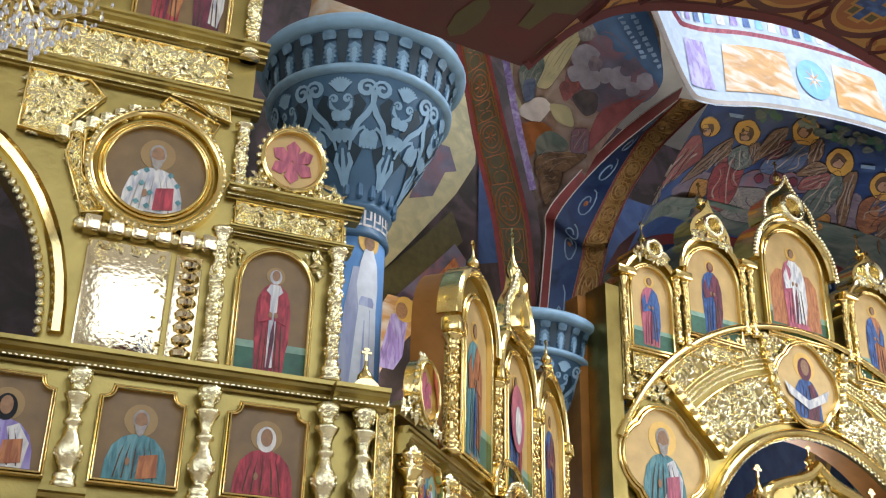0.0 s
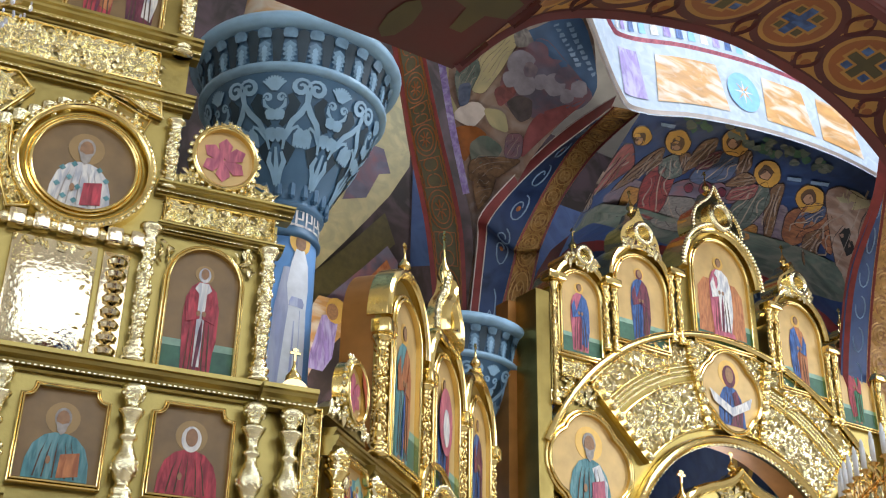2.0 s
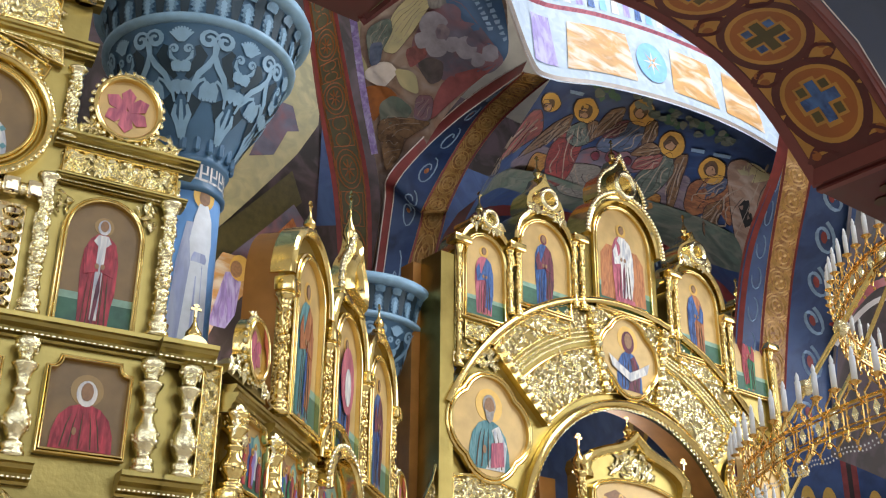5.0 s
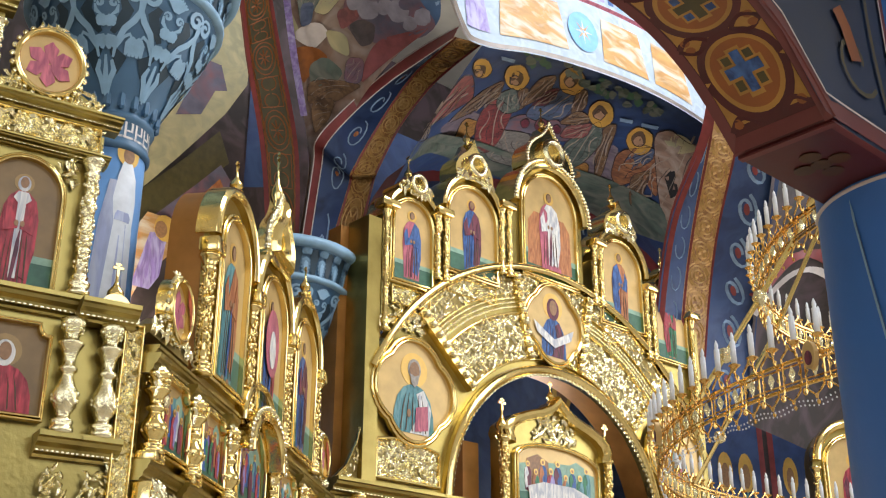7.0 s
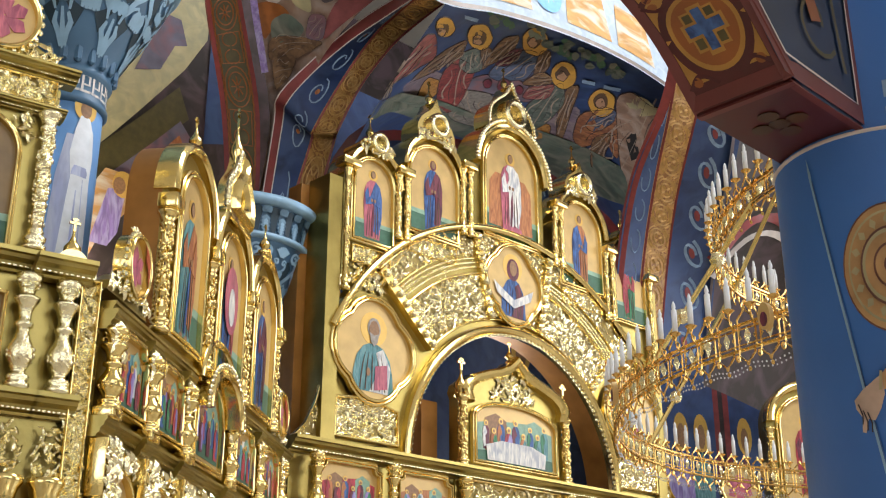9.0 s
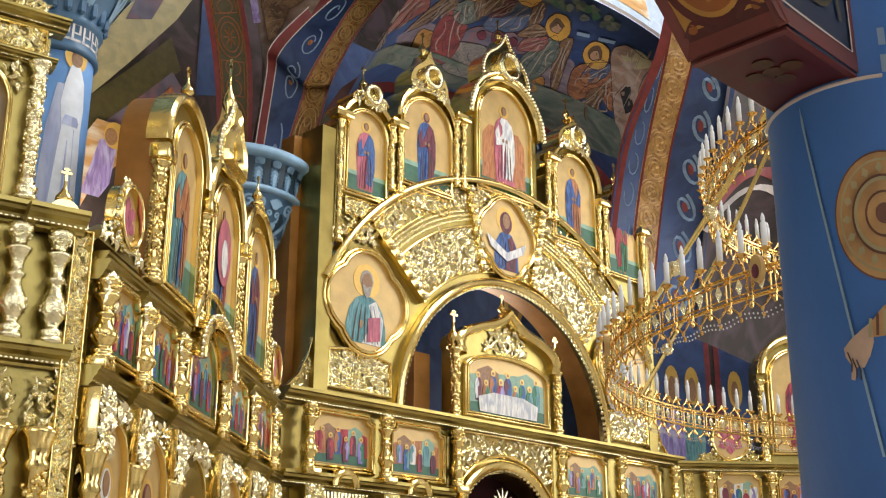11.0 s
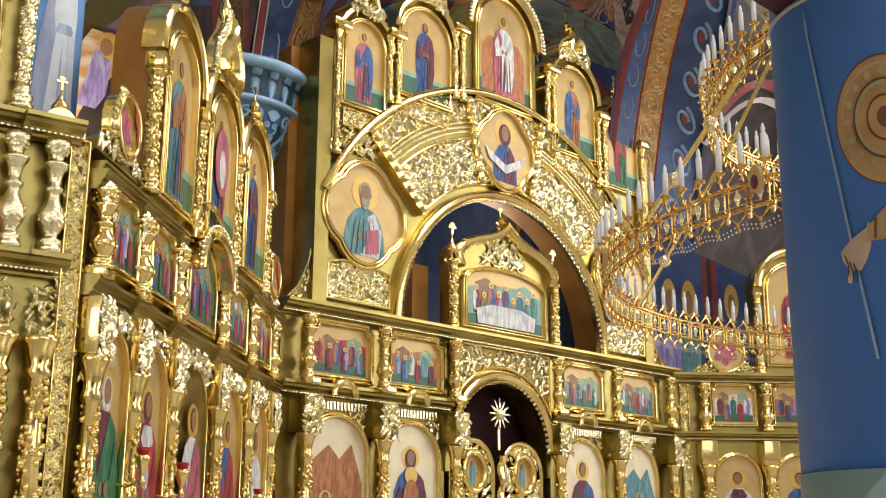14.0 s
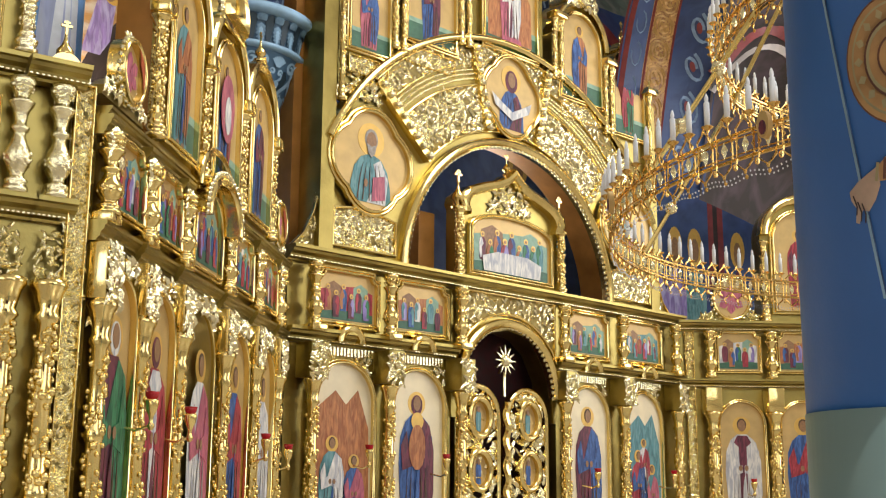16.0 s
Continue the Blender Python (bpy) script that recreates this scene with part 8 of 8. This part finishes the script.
for u in (.03, .97):
    sf.line("soffit_edge", [(u, k / 48) for k in range(49)], .05, ARCHEDGE, arch, .0066)
sf.line("foot_border", [(k / 8, .98) for k in range(9)], .07, ARCHEDGE, arch, .0068)
# face of the arch towards the aisle, above the soffit
face = Skin([Vector((x, AY0, 4.3)) for x, z in line2] + [Vector((2.52, AY0, 4.3))], na + [Vector((2.52, AY0, 2.822))], 0, 54, 6)
# Navy face paint, deepened so that the face's shade sits in the colour.
ARCHNAVY = material("mural_shaded_navy", (0.012, 0.024, 0.065), 0.5, 0, 0.3, 5)
face.mesh("arch_face", ARCHNAVY, arch, "blue painted face of the arch with red and white borders")
rimline = [(x - .004, z + .02) for x, z in line2[:-1]] + [(2.125, 2.845), (2.17, 2.845), (2.30, 2.845), (2.465, 2.845)]


def face_line(name, pts, w, mat, lift):
    bm, prev = bmesh.new(), None
    for k, (x, z) in enumerate(pts):
        (xa, za), (xb, zb) = pts[max(k - 1, 0)], pts[min(k + 1, len(pts) - 1)]
        n = math.hypot(xb - xa, zb - za) or 1
        pair = [bm.verts.new((x - q * (zb - za) / n * w, AY0 - lift, z + q * (xb - xa) / n * w)) for q in (-.5, .5)]
        if prev:
            bm.faces.new((prev[0], prev[1], pair[1], pair[0]))
        prev = pair
    return part(name, bm, mat, arch)


face_line("red_border", [(x, z) for x, z in rimline], .045, ARCHEDGE, .003)
face_line("red_border", [(2.475, 2.822), (2.475, 3.2), (2.475, 4.3)], .05, ARCHEDGE, .0034)
face_line("white_outline", [(x - .006, z + .03) for x, z in rimline[:-4]] + [(2.12, 2.875), (2.2, 2.872), (2.31, 2.87), (2.445, 2.868), (2.447, 3.2), (2.447, 4.3)], .006, PALELINE, .005)
face_line("white_outline", [(2.502, 2.822), (2.502, 3.2), (2.502, 4.3)], .006, PALELINE, .005)
for k, (x0, z0) in enumerate(((2.2, 3.25), (2.28, 3.02), (2.05, 3.3))):
    face_line("vine", [(x0 + (.03 + .012 * t) * math.cos(t * 1.1), z0 + (.03 + .012 * t) * math.sin(t * 1.1)) for t in (j * .35 for j in range(16))], .012, OLIVE, .006)
face_line("vine", [(2.40 - .03 * math.sin(t * 3), 2.93 + .5 * t) for t in (j / 20 for j in range(21))], .014, OLIVE, .0064)
face_line("painted_bird", [(2.22, 3.14), (2.25, 3.1), (2.28, 3.02)], .05, ARCHBROWN, .0072)
# impost: the flat underside where the arch meets the pillar
IMPOSTLEAF = material("faded_impost_leaf", (0.075, 0.03, 0.008), 0.5, 0, 0.3, 20)
part("impost", boxed(2.145, 2.515, AY0 + .004, AY1, 2.818, 4.2), ARCHRED, arch, "maroon underside of the arch foot")
for x0, x1, y0, y1 in ((2.146, 2.165, AY0, AY1), (2.166, 2.51, AY0 + .0005, AY0 + .018)):
    part("impost_border", boxed(x0, x1, y0, y1, 2.8135, 2.8178), ARCHEDGE, arch)
for dx, dy in ((0, 0), (.05, 0), (-.05, 0), (0, .045), (0, -.045)):
    part("impost_leaf", lathe(bmesh.new(), [(.026, 2.8145), (.024, 2.8176)], 10, (2.31 + dx, 1.2 + dy, 0)), IMPOSTLEAF, arch)
part("pillar_line", (lambda b: ring(b, [((PX + (PR + .006) * math.cos(t)), (PY + (PR + .006) * math.sin(t))) for t in (math.pi * (.66 + .5 * k / 24) for k in range(25))], [((PX + (PR - .004) * math.cos(t)), (PY + (PR - .004) * math.sin(t))) for t in (math.pi * (.66 + .5 * k / 24) for k in range(25))], 0, .004, closed=False))(bmesh.new()), PALELINE, arch).matrix_basis = Matrix(((1, 0, 0, 0), (0, 0, 1, 0), (0, 1, 0, 2.806), (0, 0, 0, 1)))
backf = Skin(fa, [p + Vector((0, .02, 1.2)) for p in fa], 0, 40, 3)
backf.mesh("arch_back", ARCHEDGE, arch)
L0 = fa[0]
slab = Skin([Vector((-1.6, .2, L0.z)), Vector((-.3, .2, L0.z)), Vector((L0.x, .2, L0.z))], [Vector((-1.6, L0.y + .06, L0.z)), Vector((-.3, L0.y + .03, L0.z)), L0], 0, 20, 8)
slab.mesh("lintel_soffit", ARCHRED, arch, "maroon soffit beside the arch foot", .4)
for k in range(7):
    v0 = .36 + .1 * k
    for u0 in (.62, .84):
        slab.shape("gold_cross", [(u0 - .08, v0 - .008), (u0 - .03, v0 - .012), (u0 - .02, v0 - .035), (u0 + .02, v0 - .035), (u0 + .03, v0 - .012), (u0 + .08, v0 - .008), (u0 + .08, v0 + .008), (u0 + .03, v0 + .012), (u0 + .02, v0 + .035), (u0 - .02, v0 + .035), (u0 - .03, v0 + .012), (u0 - .08, v0 + .008)], OLIVE, arch, .003)
        slab.shape("gold_leaf", oval(u0 + .1, v0 + .05, .05, .012, 8), OLIVE, arch, .003)

# ---- great two-tiered ring chandelier in the nave ----
CHX, CHY = 9.5, 2.76
chand = thing("ring_chandelier", pose(CHX, CHY, 0), "great gilded ring chandelier with white candle lamps and crystals", "chandelier")


def tier(rho, z, count, hgt):
    """A pierced ring: thin hoops, paired bars, lozenge drops and pointed loops above and below."""
    def at(a, h, out=0.0):
        return ((rho + out) * math.cos(a), (rho + out) * math.sin(a), z + h)

    body = None
    for h, r in ((0, .013), (.03, .007), (hgt - .03, .007), (hgt, .013)):
        hoop = tube(bmesh.new(), [at(2 * math.pi * k / 120, h) for k in range(121)], r, 5)
        ob = part("hoop" if body else "ring", hoop, CHANDGOLD, body or chand, "" if body else "pierced gilt ring")
        body = body or ob
    step = 2 * math.pi / count
    bars, drops, loops = bmesh.new(), bmesh.new(), bmesh.new()
    for k in range(count):
        a = step * k
        for d in (-.1, .1):
            tube(bars, [at(a + d * step, 0), at(a + d * step, hgt)], .006, 4)
        c = a + step / 2
        v = [drops.verts.new(at(c + du * step, hgt * h, o)) for du, h, o in ((0, .12, 0), (.17, .52, 0), (0, .88, 0), (-.17, .52, 0), (0, .5, .025), (0, .5, -.025))]
        for f in ((0, 1, 4), (1, 2, 4), (2, 3, 4), (3, 0, 4), (1, 0, 5), (2, 1, 5), (3, 2, 5), (0, 3, 5)):
            drops.faces.new([v[i] for i in f])
        for q in (-1, 1):
            tube(loops, [at(c + q * step * w, h) for w, h in ((.36, 0.01), (.4, hgt * .3), (.3, hgt * .45), (.4, hgt * .62), (.34, hgt - .01))], .006, 4)
            tube(loops, [at(c + q * step * w, hgt + h, .01) for w, h in ((.34, 0), (.36, .03), (.2, .055), (.06, .075), (0, .105))], .007, 4)
            tube(loops, [at(c + q * step * w, -h, .01) for w, h in ((.34, 0), (.36, .035), (.2, .06), (.05, .08), (0, .105))], .007, 4)
        ball(loops, at(a, -.045), .016, 6, 4, 1.6)
        ball(loops, at(c, -.125), .011, 5, 4, 1.5)
    tagged(part("bar_rail", bars, CHANDGOLD, body), kind="stuff")
    tagged(part("lozenge_drop", drops, CARVED, body), kind="stuff")
    tagged(part("pointed_loop", loops, CHANDGOLD, body), kind="stuff")
    return body


CHANDGOLD = material("chandelier_warm_gilt", (0.80, 0.52, 0.17), 0.22, 1.0, 0.12, 12)
TIERS = ((3.5, 3.50, 124, .16), (2.6, 4.95, 96, .16))
for rho, z, n, h in TIERS:
    tier(rho, z, n, h)
cb = lathe(bmesh.new(), [(.008, -.045), (.012, -.03), (.036, -.014), (.04, -.008), (.02, 0), (.016, .006)], 8)
cup = part("candle_cup", cb, CHANDGOLD, chand)
cup.matrix_basis = pose(3.8, 0, 3.74)
cm = lathe(bmesh.new(), [(.0185, 0), (.0185, .15), (.010, .158), (.014, .168), (.013, .182), (.007, .202), (.002, .212)], 8)
candle = part("candle", cm, CANDLE, cup, smooth=True)
am = part("candle_arm", tube(bmesh.new(), [(-.08, 0, -.12), (-.03, 0, -.13), (0, 0, -.09), (0, 0, -.045)], .007, 4), CHANDGOLD, cup)
for rho, z, n, h in TIERS:
    for k in range(n):
        a = 2 * math.pi * k / n
        m = pose((rho + .05) * math.cos(a), (rho + .05) * math.sin(a), z + h + .1, 0, 0, math.degrees(a))
        if n == 124 and k == 0:
            cup.matrix_basis = m
            continue
        o = shared("candle_cup", cup.data, chand, m)
        shared("candle", candle.data, o, Matrix.Identity(4))
        shared("candle_arm", am.data, o, Matrix.Identity(4))
bm = bmesh.new()
for k in range(660):
    a = 2 * math.pi * k / 660
    for r, z in ((3.5, 3.395), (3.49, 3.37)):
        ball(bm, (r * math.cos(a), r * math.sin(a), z - .012 * math.sin(k * .63)), .0055, 5, 3, 1.3)
tagged(part("crystal_string", bm, CRYSTAL, chand), kind="stuff")
for k in range(8):
    a = 2 * math.pi * (k + .3) / 8
    p0, p1 = Vector((3.48 * math.cos(a), 3.48 * math.sin(a), 3.66)), Vector((2.6 * math.cos(a), 2.6 * math.sin(a), 4.95))
    rod = part("tie_rod", tube(bmesh.new(), [p0, p1, Vector((.3 * math.cos(a), .3 * math.sin(a), 9.0))], .022, 6), GOLD, chand)
    for t in (.3, .65):
        part("rod_knot", ball(bmesh.new(), tuple(p0.lerp(p1, t)), .06, 7, 4), CARVED, rod)
part("hub", lathe(bmesh.new(), [(.05, 8.6), (.35, 8.8), (.38, 9.0), (.1, 9.2), (.03, 16.0)], 16), GOLD, chand)
for k in range(11):
    a = 2 * math.pi * (k + .2) / 11
    cx, cy = 3.55 * math.cos(a), 3.55 * math.sin(a)
    m = pose(cx, cy, 3.64, 0, 0, math.degrees(a) + 90)
    pl = part("ring_icon", prism(bmesh.new(), disc(0, 0, .045, 16, .085), -.02, .02), ICONGOLD, chand)
    pl.matrix_basis = m
    part("robe", prism(bmesh.new(), disc(0, -.02, .026, 10, .045), -.026, -.02), MAROON, pl)

# ---- small crystal chandelier hanging before the north screen ----
cc = Vector((-.02, 0, 0)) + V(.10, .69, 4.6)
cry = thing("crystal_chandelier", pose(cc.x, cc.y, 0), "gilt chandelier with glittering crystal drops", "chandelier")
bm, bg = bmesh.new(), bmesh.new()
for k in range(420):
    a, h = rnd.uniform(0, 6.283), rnd.uniform(-.2, .5)
    r = (.28 + .12 * math.sin(h * 9)) * rnd.uniform(.4, 1.0)
    ball(bm, (r * math.cos(a), r * math.sin(a), cc.z + h), rnd.uniform(.006, .014), 5, 3, 1.8)
for k in range(8):
    a = math.pi * k / 4
    part("gilt_arm", tube(bmesh.new(), [(0, 0, cc.z + .1), (.15 * math.cos(a), .15 * math.sin(a), cc.z), (.3 * math.cos(a), .3 * math.sin(a), cc.z + .1), (.34 * math.cos(a), .34 * math.sin(a), cc.z + .25)], .012, 6), GOLD, cry)
tube(bg, [(0, 0, cc.z - .1), (0, 0, 16)], .015, 6)
tagged(part("crystal_cluster", bm, CRYSTAL, cry), kind="stuff")
part("hanging_rod", bg, GOLD, cry)

# ---- chain hanging from the second bell capital ----
part("chain", tube(bmesh.new(), [V(.735, .405, 11.6).lerp(V(.79, .31, 11.4), k / 20) - Vector((7.42, 10.95, 0)) for k in range(21)], .02, 5), WHITE, c2, "pale hanging chain")
